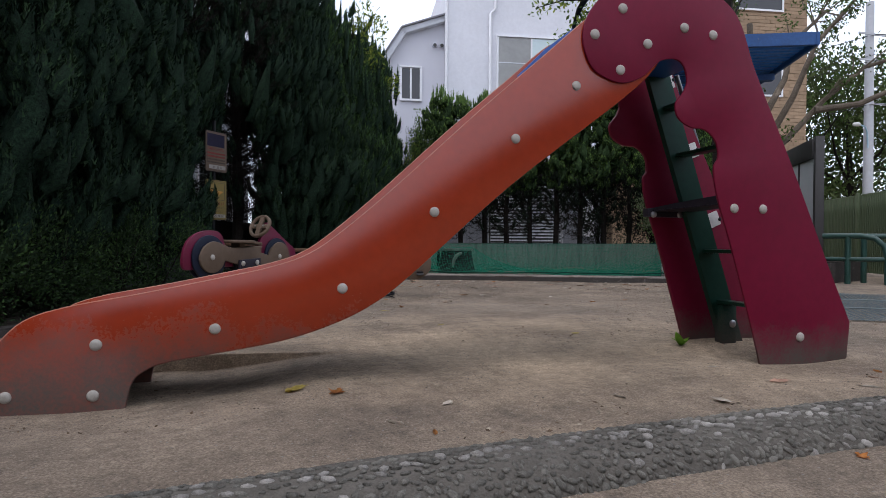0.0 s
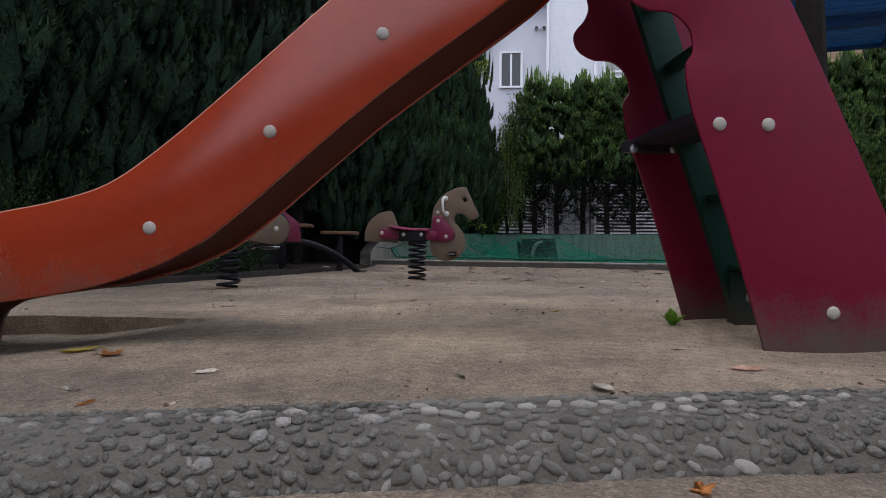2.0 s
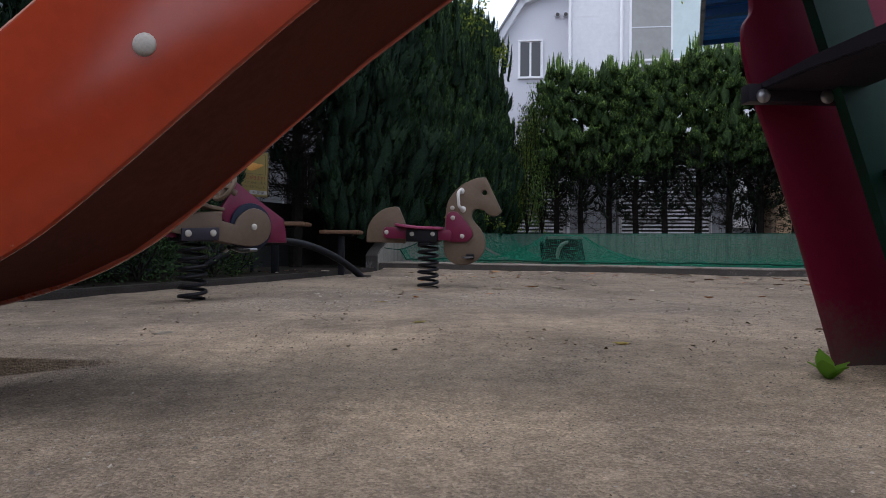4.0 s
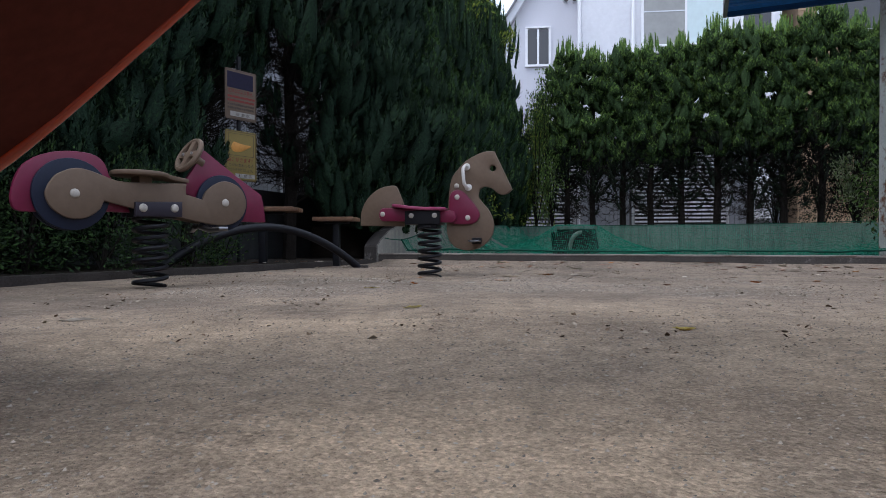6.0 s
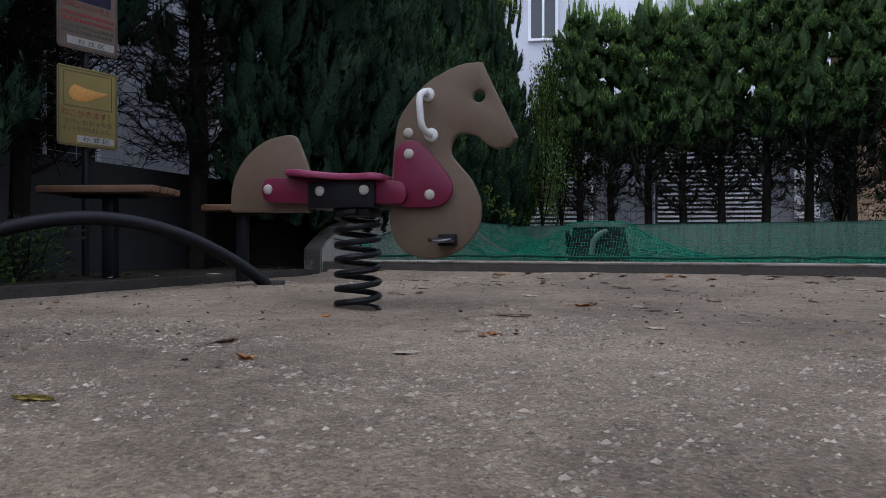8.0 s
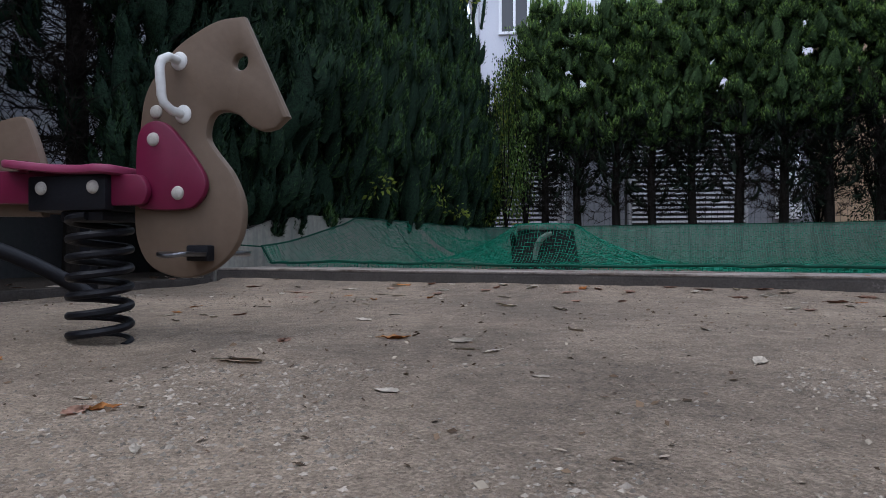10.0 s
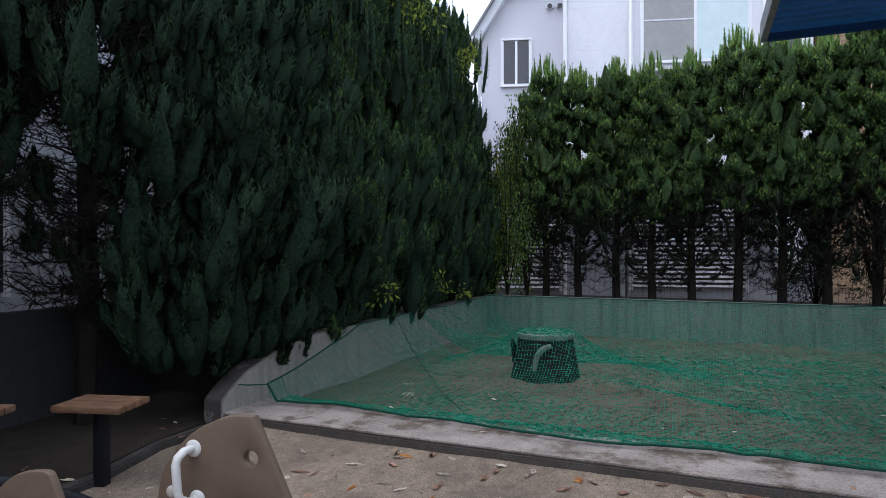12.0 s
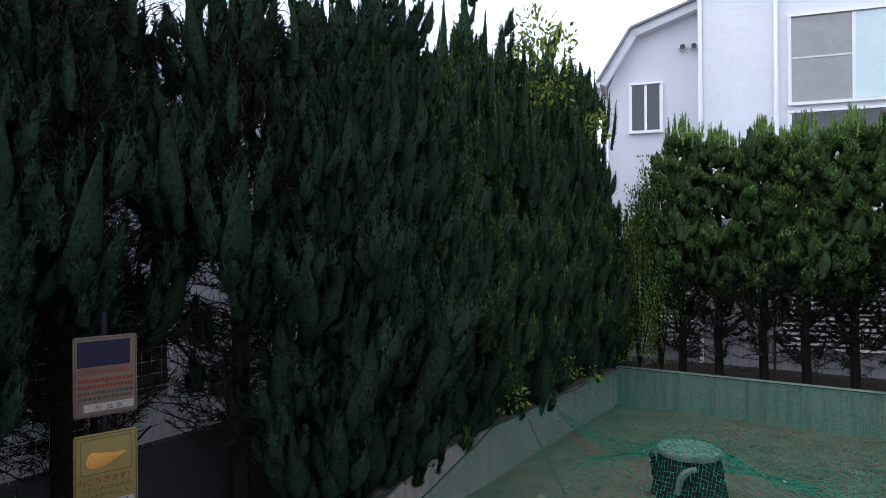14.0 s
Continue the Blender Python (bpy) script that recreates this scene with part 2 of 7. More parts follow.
M_GROUND = ground_material()
M_ORANGE = dirty_panel("orange_board", (0.31, 0.031, 0.006), (0.092, 0.078, 0.065), 0.02, 0.42, 0.22, 0.65)
M_RED = dirty_panel("crimson_board", (0.150, 0.003, 0.024), (0.092, 0.078, 0.065), 0.0, 0.30, 0.5)
M_SOFFIT = material("shaded_maroon_board", (0.085, 0.021, 0.014), rough=0.85, dark=0.8, light=1.15, scale=4, fine=40, bump=0.04)
M_EDGE = material("pale_board_edge", (0.50, 0.22, 0.15), rough=0.6, bump=0.05)
M_GREEN = dirty_panel("green_board", (0.011, 0.048, 0.034), (0.085, 0.076, 0.066), 0.02, 0.36)
M_BLUE = material("blue_plastic", (0.018, 0.075, 0.30), rough=0.35, dark=0.85, light=1.1, scale=4, fine=30, bump=0.03)
M_STEEL = material("dull_steel", (0.42, 0.42, 0.44), rough=0.42, metal=0.9, dark=0.8, light=1.1, bump=0.05)
M_CHROME = material("worn_chrome", (0.20, 0.20, 0.21), rough=0.3, metal=1.0, dark=0.85, light=1.05, bump=0.02)
M_BOLT = material("bolt_cap", (0.39, 0.36, 0.32), rough=0.5, dark=0.82, light=1.1, scale=40, fine=200, bump=0.05, stain=(0.2, 0.18, 0.15), stain_at=0.6, stain_scale=60)
M_PLATE = material("slate_plate", (0.026, 0.022, 0.032), rough=0.5, dark=0.8, light=1.15, scale=9, bump=0.08, stain=(0.06, 0.05, 0.05), stain_at=0.64, stain_scale=12)
M_TAN = material("tan_board", (0.125, 0.088, 0.062), rough=0.55, dark=0.88, light=1.08, scale=3, fine=40, bump=0.04, stain=(0.16, 0.11, 0.075), stain_at=0.66, stain_scale=6)
M_MAGENTA = material("magenta_board", (0.125, 0.007, 0.034), rough=0.4, dark=0.9, light=1.08, scale=4, fine=40, bump=0.03)
M_NAVY = material("navy_board", (0.010, 0.014, 0.030), rough=0.5, dark=0.85, light=1.15, scale=6, bump=0.04)
M_BLACK = material("black_steel", (0.0065, 0.0065, 0.009), rough=0.5, dark=0.7, light=1.3, scale=9, bump=0.1, stain=(0.022, 0.017, 0.015), stain_at=0.64, stain_scale=14)
M_WHITEPIPE = material("white_coated_pipe", (0.60, 0.59, 0.57), rough=0.4, dark=0.85, light=1.05, scale=15, bump=0.04, stain=(0.2, 0.18, 0.17), stain_at=0.64, stain_scale=30)
M_WOOD = material("weathered_slat", (0.135, 0.074, 0.044), rough=0.55, dark=0.6, light=1.25, scale=14, fine=120, bump=0.2, bump_scale=140, stain=(0.26, 0.20, 0.15), stain_at=0.64, stain_scale=20)
M_MORTAR = material("kerb_mortar", (0.112, 0.100, 0.085), rough=0.95, dark=0.7, light=1.2, scale=12, fine=160, bump=0.6, bump_scale=150, stain=(0.13, 0.115, 0.10), stain_at=0.57, stain_scale=7)
M_PEBBLE = material("river_pebble", (0.165, 0.153, 0.132), rough=0.85, dark=0.6, light=1.3, scale=45, fine=260, bump=0.6, bump_scale=160, per_object=0.28, per_island=0.28, stain=(0.085, 0.075, 0.063), stain_at=0.60, stain_scale=30)
M_PALE = material("pale_pebble", (0.33, 0.305, 0.275), rough=0.85, dark=0.6, light=1.2, scale=45, fine=260, bump=0.6, bump_scale=160, per_object=0.25, per_island=0.25, stain=(0.10, 0.088, 0.075), stain_at=0.57, stain_scale=35)
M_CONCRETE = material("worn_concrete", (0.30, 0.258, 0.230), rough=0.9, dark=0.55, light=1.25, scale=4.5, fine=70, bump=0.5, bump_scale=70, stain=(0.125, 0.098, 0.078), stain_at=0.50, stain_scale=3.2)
M_KERBSIDE = material("dark_mottled_concrete", (0.075, 0.066, 0.060), rough=0.92, dark=0.65, light=1.25, scale=5, fine=80, bump=0.35, bump_scale=110, stain=(0.22, 0.20, 0.18), stain_at=0.6, stain_scale=5)
M_WALL = streaked_concrete("streaked_wall", (0.165, 0.215, 0.180), (0.060, 0.075, 0.064))
M_PALEWALL = streaked_concrete("pale_streaked_wall", (0.255, 0.240, 0.208), (0.13, 0.14, 0.125))
M_DARKWALL = streaked_concrete("mossy_wall", (0.040, 0.040, 0.042), (0.028, 0.032, 0.030))
M_NET = material("green_cord", (0.004, 0.150, 0.088), rough=0.6, dark=0.8, light=1.2, bump=0)
M_ROPE = material("dark_green_rope", (0.002, 0.050, 0.030), rough=0.7, dark=0.7, light=1.2, bump=0.2, bump_scale=200)
M_MAT = material("grey_green_mesh", (0.085, 0.105, 0.108), rough=0.8, dark=0.75, light=1.2, bump=0)
M_SOIL = material("bed_soil", (0.030, 0.024, 0.019), rough=0.95, dark=0.6, light=1.4, scale=6, fine=70, bump=0.7, bump_scale=60)
M_BARK = material("dark_bark", (0.017, 0.014, 0.012), rough=0.95, dark=0.55, light=1.4, scale=9, fine=60, bump=0.9, bump_scale=45)
M_PALEBARK = material("smooth_bark", (0.13, 0.105, 0.08), rough=0.8, dark=0.6, light=1.25, scale=5, fine=40, bump=0.4, bump_scale=30, stain=(0.24, 0.20, 0.15), stain_at=0.58, stain_scale=4)
M_JUNDARK = leaf_material("juniper_shaded_spray", (0.0095, 0.019, 0.0135), 0.06, 0.3, 0.85)
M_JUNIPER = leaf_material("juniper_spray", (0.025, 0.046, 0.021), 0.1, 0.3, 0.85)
M_JUNMID = leaf_material("juniper_lit_spray", (0.030, 0.057, 0.023), 0.12, 0.3, 0.85)
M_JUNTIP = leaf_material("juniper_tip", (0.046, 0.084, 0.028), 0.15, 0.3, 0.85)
M_JUNBRIGHT = leaf_material("juniper_young_lit_tip", (0.066, 0.116, 0.034), 0.22, 0.3, 0.85)
# Leaf colour darkened to carry the shade low in the hedge.
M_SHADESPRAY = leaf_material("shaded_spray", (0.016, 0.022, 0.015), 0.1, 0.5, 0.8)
# Core colours are darkened: the shade inside the foliage is put into them.
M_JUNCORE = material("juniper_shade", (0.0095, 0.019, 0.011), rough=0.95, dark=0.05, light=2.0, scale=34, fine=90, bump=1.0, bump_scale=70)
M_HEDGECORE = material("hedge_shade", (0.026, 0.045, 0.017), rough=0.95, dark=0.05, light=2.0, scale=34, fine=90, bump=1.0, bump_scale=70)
M_HEDGE = leaf_material("hedge_spray", (0.060, 0.106, 0.036), 0.18, 0.4, 0.8)
M_HEDGEMID = leaf_material("hedge_pale_spray", (0.088, 0.148, 0.043), 0.2, 0.4, 0.8)
M_HEDGETIP = leaf_material("hedge_tip", (0.150, 0.235, 0.056), 0.28, 0.4, 0.8)
M_LEAF = leaf_material("broad_leaf", (0.070, 0.115, 0.030), 0.35, 0.5)
M_YELLOWLEAF = leaf_material("yellow_green_leaf", (0.20, 0.24, 0.040), 0.4, 0.4)
M_SHRUB = leaf_material("azalea_leaf", (0.024, 0.040, 0.019), 0.15, 0.5)
M_PALELEAF = leaf_material("grey_green_leaf", (0.16, 0.19, 0.11), 0.3, 0.5)
M_FARLEAF = leaf_material("far_leaf", (0.070, 0.090, 0.034), 0.3, 0.5)
M_SIDING = material("white_siding", (0.70, 0.70, 0.735), rough=0.7, dark=0.93, light=1.04, scale=1.2, fine=12, bump=0.0)
M_RENDER = material("pale_lilac_render", (0.60, 0.595, 0.64), rough=0.8, dark=0.93, light=1.04, scale=1.2, fine=30, bump=0.05)
M_WHITE = material("white_frame", (0.78, 0.78, 0.80), rough=0.4, dark=0.93, light=1.03, bump=0.02)
M_GREYGUT = material("pale_gutter", (0.62, 0.63, 0.67), rough=0.45, dark=0.9, light=1.05, bump=0.02)
M_ROOFEDGE = material("grey_roof_edge", (0.24, 0.24, 0.26), rough=0.6, bump=0.1)
M_GLASS = glass_material("dark_window_glass", (0.035, 0.035, 0.038))
M_BLIND = material("drawn_blind", (0.30, 0.30, 0.29), rough=0.35, dark=0.88, light=1.06, scale=2, fine=9, bump=0.0)
M_CURTAIN = material("pale_curtain", (0.56, 0.66, 0.67), rough=0.35, dark=0.93, light=1.04, scale=2, fine=9, bump=0.0)
M_GREYBASE = material("shade_grey_wall", (0.20, 0.205, 0.225), rough=0.85, dark=0.8, light=1.1, scale=1.5, fine=20, bump=0.1)
M_SHUTTER = material("aluminium_shutter", (0.36, 0.36, 0.375), rough=0.5, dark=0.85, light=1.08, bump=0.03)
M_TANBRICK = material("tan_tile", (0.35, 0.25, 0.165), rough=0.8, dark=0.85, light=1.12, scale=3, fine=50, bump=0.2, per_object=0.12, per_island=0.12)
M_JOINT = material("tile_joint", (0.27, 0.20, 0.14), rough=0.95, bump=0.2)
M_ROOFBLUE = material("blue_deck", (0.040, 0.22, 0.70), rough=0.4, dark=0.7, light=1.15, scale=3, fine=25, bump=0.05, stain=(0.012, 0.03, 0.085), stain_at=0.62, stain_scale=2.2)
M_FASCIA = material("blue_fascia", (0.020, 0.085, 0.26), rough=0.45, dark=0.75, light=1.1, scale=4, fine=30, bump=0.08, stain=(0.2, 0.2, 0.2), stain_at=0.66, stain_scale=7)
M_WORNFASCIA = material("bleached_fascia", (0.34, 0.35, 0.36), rough=0.8, dark=0.7, light=1.1, scale=6, fine=60, bump=0.2, stain=(0.05, 0.07, 0.13), stain_at=0.58, stain_scale=5)
M_RUSTPOST = material("rusty_white_paint", (0.52, 0.52, 0.49), rough=0.6, dark=0.75, light=1.08, scale=6, fine=60, bump=0.2, bump_scale=50, stain=(0.16, 0.055, 0.022), stain_at=0.51, stain_scale=5)
M_RUST = material("flaking_rust", (0.11, 0.034, 0.016), rough=0.95, dark=0.6, light=1.3, scale=40, bump=0.7)
M_FENCE = material("olive_fence", (0.12, 0.15, 0.085), rough=0.55, dark=0.85, light=1.1, scale=3, bump=0.05)
M_RAIL = material("dark_green_pipe", (0.022, 0.060, 0.048), rough=0.35, dark=0.8, light=1.2, scale=8, bump=0.05)
M_BOARD = material("white_notice_panel", (0.50, 0.51, 0.50), rough=0.5, dark=0.9, light=1.04, scale=2, bump=0.02)
M_BRONZE = material("dark_bronze_frame", (0.05, 0.046, 0.045), rough=0.45, dark=0.85, light=1.15, bump=0.04)
M_POLE = material("pale_pole_concrete", (0.50, 0.51, 0.54), rough=0.8, dark=0.85, light=1.08, scale=4, bump=0.1)
M_LAMPBLUE = material("pale_blue_lamp", (0.40, 0.60, 0.70), rough=0.4, bump=0.02)
M_CABLE = material("black_cable", (0.03, 0.03, 0.03), rough=0.7, bump=0)
M_SIGNYEL = material("yellow_sign_face", (0.175, 0.132, 0.043), rough=0.75, dark=0.9, light=1.06, scale=6, bump=0.02)
M_SIGNCREAM = material("cream_sign_face", (0.112, 0.081, 0.060), rough=0.75, dark=0.9, light=1.06, scale=6, bump=0.02)
M_SIGNRED = material("red_print", (0.16, 0.025, 0.02), rough=0.5, bump=0)
M_SIGNDARK = material("dark_print", (0.06, 0.045, 0.035), rough=0.5, bump=0)
M_SIGNBLUE = material("dark_blue_print", (0.012, 0.010, 0.028), rough=0.75, bump=0)
M_SIGNWHITE = material("white_print", (0.27, 0.255, 0.235), rough=0.5, bump=0)
M_SIGNORANGE = material("orange_print", (0.46, 0.22, 0.05), rough=0.5, bump=0)
M_DEADLEAF = {
    "brown": material("dry_brown_leaf", (0.33, 0.20, 0.145), rough=0.8, dark=0.6, light=1.3, scale=20, bump=0.3, per_object=0.35),
    "pale": material("dry_pale_leaf", (0.50, 0.435, 0.355), rough=0.8, dark=0.7, light=1.2, scale=20, bump=0.3, per_object=0.25),
    "orange": material("orange_leaf", (0.42, 0.17, 0.045), rough=0.7, dark=0.6, light=1.25, scale=20, bump=0.3, per_object=0.25),
    "yellow": material("yellow_leaf", (0.40, 0.31, 0.08), rough=0.6, dark=0.7, light=1.2, scale=20, bump=0.2, per_object=0.2),
}
M_GRAVEL = material("loose_grit", (0.26, 0.222, 0.18), rough=0.9, dark=0.7, light=1.2, scale=60, bump=0, per_island=0.55)
M_WEED = leaf_material("weed_leaf", (0.20, 0.36, 0.045), 0.4, 0.2)
M_PINKSEAT = material("pink_seat", (0.255, 0.042, 0.098), rough=0.42, dark=0.92, light=1.06, scale=4, fine=40, bump=0.03)


# ---------------------------------------------------------------- builders
def part(name, bm, mat, parent=None, label="", smooth=True):
    """Links a bmesh as one mesh object under a thing or a part."""
    me = bpy.data.meshes.new(name)
    bm.to_mesh(me)
    bm.free()
    if smooth:
        me.polygons.foreach_set("use_smooth", [True] * len(me.polygons))
        me.set_sharp_from_angle(angle=radians(38))
    me.materials.append(mat)
    ob = new(name, me)
    if parent:
        ob.parent = parent
    if label:
        tagged(ob, label)
    return ob


def thing(name, label, category, m=None, group="", kind=""):
    ob = new(name)
    ob.empty_display_size = 0.1
    if m is not None:
        ob.matrix_basis = m
    return tagged(ob, label, category, group, kind)


def arrays(name, verts, faces, mats, parent=None, index=None, smooth=False, normals=None):
    """A mesh object from numpy arrays of points and of quads or triangles."""
    me = bpy.data.meshes.new(name)
    n, w = faces.shape
    me.vertices.add(len(verts))
    me.vertices.foreach_set("co", np.asarray(verts, np.float32).ravel())
    me.loops.add(n * w)
    me.loops.foreach_set("vertex_index", faces.astype(np.int32).ravel())
    me.polygons.add(n)
    me.polygons.foreach_set("loop_start", np.arange(0, n * w, w, dtype=np.int32))
    for mt in (mats if isinstance(mats, (list, tuple)) else [mats]):
        me.materials.append(mt)
    if index is not None:
        me.polygons.foreach_set("material_index", index.astype(np.int32))
    me.polygons.foreach_set("use_smooth", [smooth] * n)
    me.update(calc_edges=True)
    if normals is not None:
        me.normals_split_custom_set_from_vertices(normals)
    ob = new(name, me)
    if parent:
        ob.parent = parent
    return ob


def box(bm, x0, x1, y0, y1, z0, z1, bevel=0.0, m=None):
    r = bmesh.ops.create_cube(bm, size=1.0)["verts"]
    t = Matrix.Translation(((x0 + x1) / 2, (y0 + y1) / 2, (z0 + z1) / 2)) @ Matrix.Diagonal((x1 - x0, y1 - y0, z1 - z0, 1))
    bmesh.ops.transform(bm, matrix=t, verts=r)
    if bevel:
        edges = {e for v in r for e in v.link_edges}
        out = bmesh.ops.bevel(bm, geom=list(edges), offset=bevel, segments=2, profile=0.6, affect="EDGES")
        r = list({v for f in out["faces"] for v in f.verts} | {v for v in r if v.is_valid})
    if m is not None:
        bmesh.ops.transform(bm, matrix=m, verts=r)
    return bm


def boxed(x0, x1, y0, y1, z0, z1, bevel=0.0, m=None):
    return box(bmesh.new(), x0, x1, y0, y1, z0, z1, bevel, m)


def tube(points, radius, sides=10, bm=None, closed=False, caps=True):
    """A round pipe along a line of points; radius may be a list."""
    bm = bm or bmesh.new()
    p = [Vector([float(c) for c in q]) for q in points]
    n = len(p)
    rad = list(radius) if isinstance(radius, (list, tuple)) else [radius] * n
    rings, side = [], None
    for i in range(n):
        a, b = p[i - 1] if i or closed else p[0], p[(i + 1) % n] if i < n - 1 or closed else p[-1]
        way = (b - a).normalized()
        if side is None:
            side = way.orthogonal().normalized()
        side = (side - way * side.dot(way)).normalized()
        up = way.cross(side)
        rings.append([bm.verts.new(p[i] + rad[i] * (math.cos(2 * math.pi * j / sides) * side + math.sin(2 * math.pi * j / sides) * up)) for j in range(sides)])
    for i in range(n if closed else n - 1):
        a, b = rings[i], rings[(i + 1) % n]
        for j in range(sides):
            bm.faces.new((a[j], a[(j + 1) % sides], b[(j + 1) % sides], b[j]))
    if caps and not closed:
        bm.faces.new(rings[0][::-1])
        bm.faces.new(rings[-1])
    return bm


def rounded(points, steps=5):
    """A closed outline through the points; those with a third value are kept as corners."""
    n, out = len(points), []
    for i in range(n):
        p0, p1, p2, p3 = (points[(i + j) % n] for j in (-1, 0, 1, 2))
        a, b, c, d = (Vector(q[:2]) for q in (p0, p1, p2, p3))
        if len(p1) > 2:
            a = b - (c - b)
        if len(p2) > 2:
            d = c + (c - b)
        for s in range(steps):
            t = s / steps
            out.append(0.5 * (2 * b + (c - a) * t + (2 * a - 5 * b + 4 * c - d) * t * t + (3 * b - a - 3 * c + d) * t ** 3))
    return out


def inset(loop, by):
    n = len(loop)
    area = sum(loop[i].x * loop[(i + 1) % n].y - loop[(i + 1) % n].x * loop[i].y for i in range(n))
    sign = 1 if area > 0 else -1
    out = []
    for i in range(n):
        e = (loop[(i + 1) % n] - loop[i - 1])
        if e.length < 1e-9:
            e = loop[(i + 1) % n] - loop[i]
        e.normalize()
        out.append(loop[i] + sign * by * Vector((-e.y, e.x)))
    return out


def board(loop, y0, y1, edge=0.006, holes=()):
    """A flat board cut along an outline in x and z, from y0 to y1, with eased edges and round holes."""
    bm = bmesh.new()
    steps = ((edge, 0.0), (edge * 0.3, edge * 0.3), (0.0, edge))
    loops = []
    for l, inward in [(loop, 1)] + [(h, -1) for h in holes]:
        rows = [(inset(l, d * inward), y0 + h) for d, h in steps] + [(inset(l, d * inward), y1 - h) for d, h in steps[::-1]]
        rings = [[bm.verts.new((v.x, y, v.y)) for v in ring] for ring, y in rows]
        for a, b in zip(rings, rings[1:]):
            for j in range(len(a)):
                bm.faces.new((a[j], a[(j + 1) % len(a)], b[(j + 1) % len(a)], b[j]))
        loops.append(rings)
    for k in (0, -1):
        edges = []
        for rings in loops:
            r = rings[k]
            for j in range(len(r)):
                edges.append(bm.edges.get((r[j], r[(j + 1) % len(r)])))
        bmesh.ops.triangle_fill(bm, edges=edges, use_beauty=True, use_dissolve=False, normal=(0, -1 if k == 0 else 1, 0))
    bmesh.ops.recalc_face_normals(bm, faces=bm.faces)
    return bm


def disc(cx, cz, r, n=24, squash=1.0):
    return [Vector((cx + r * math.cos(2 * math.pi * i / n), cz + r * squash * math.sin(2 * math.pi * i / n))) for i in range(n)]


def dome(x, y, z, r, out=-1, depth=0.45):
    """A round bolt cap on a face at y, bulging to the side out."""
    bm = bmesh.new()
    rings = []
    for a in (0, 25, 50, 72):
        c, s = math.cos(radians(a)), math.sin(radians(a))
        rings.append([bm.verts.new((x + r * c * math.cos(t * math.pi / 8), y + out * r * depth * (s + 0.12), z + r * c * math.sin(t * math.pi / 8))) for t in range(16)])
    base = [bm.verts.new((v.co.x, y, v.co.z)) for v in rings[0]]
    rings.insert(0, base)
    for a, b in zip(rings, rings[1:]):
        for j in range(16):
            bm.faces.new((a[j], a[(j + 1) % 16], b[(j + 1) % 16], b[j]))
    bm.faces.new(rings[-1])
    bm.faces.new(rings[0][::-1])
    bmesh.ops.recalc_face_normals(bm, faces=bm.faces)
    return bm


def coil(x, y, z0, z1, r, wire, turns, sides=8):
    n = int(turns * 20)
    pts = [(x + r * math.cos(2 * math.pi * turns * i / n), y + r * math.sin(2 * math.pi * turns * i / n), z0 + (z1 - z0) * i / n) for i in range(n + 1)]
    return tube(pts, wire, sides)


def prism(points, z0, z1, bevel=0.0):
    """An upright block on a plan outline."""
    bm = bmesh.new()
    lo, hi = [bm.verts.new((p[0], p[1], z0)) for p in points], [bm.verts.new((p[0], p[1], z1)) for p in points]
    n = len(points)
    for i in range(n):
        bm.faces.new((lo[i], lo[(i + 1) % n], hi[(i + 1) % n], hi[i]))
    bm.faces.new(lo[::-1])
    bm.faces.new(hi)
    bmesh.ops.recalc_face_normals(bm, faces=bm.faces)
    if bevel:
        bmesh.ops.bevel(bm, geom=bm.edges[:], offset=bevel, segments=2, affect="EDGES")
    return bm


# The pit, its walls, hedges and canopy share one square plan: u along the pit's front edge, v back from it.
PIT_O, E1, E2 = Vector((-0.12, 10.30)), Vector((0.919, -0.394)), Vector((0.394, 0.919))


def uv(u, v):
    p = PIT_O + E1 * float(u) + E2 * float(v)
    return p.x, p.y


def block_uv(u0, u1, v0, v1, z0, z1, bevel=0.0):
    return prism([uv(u0, v0), uv(u1, v0), uv(u1, v1), uv(u0, v1)], z0, z1, bevel)

# ---------------------------------------------------------------- ground
def slide_lip(x):
    """Worn far edge of the hollow under the slide's exit."""
    return 3.80 - 0.05 * max(0.0, x + 1.0) + 0.03 * noise.noise(Vector((x * 2.6, 0, 8))) + 0.012 * noise.noise(Vector((x * 11.0, 0, 3)))


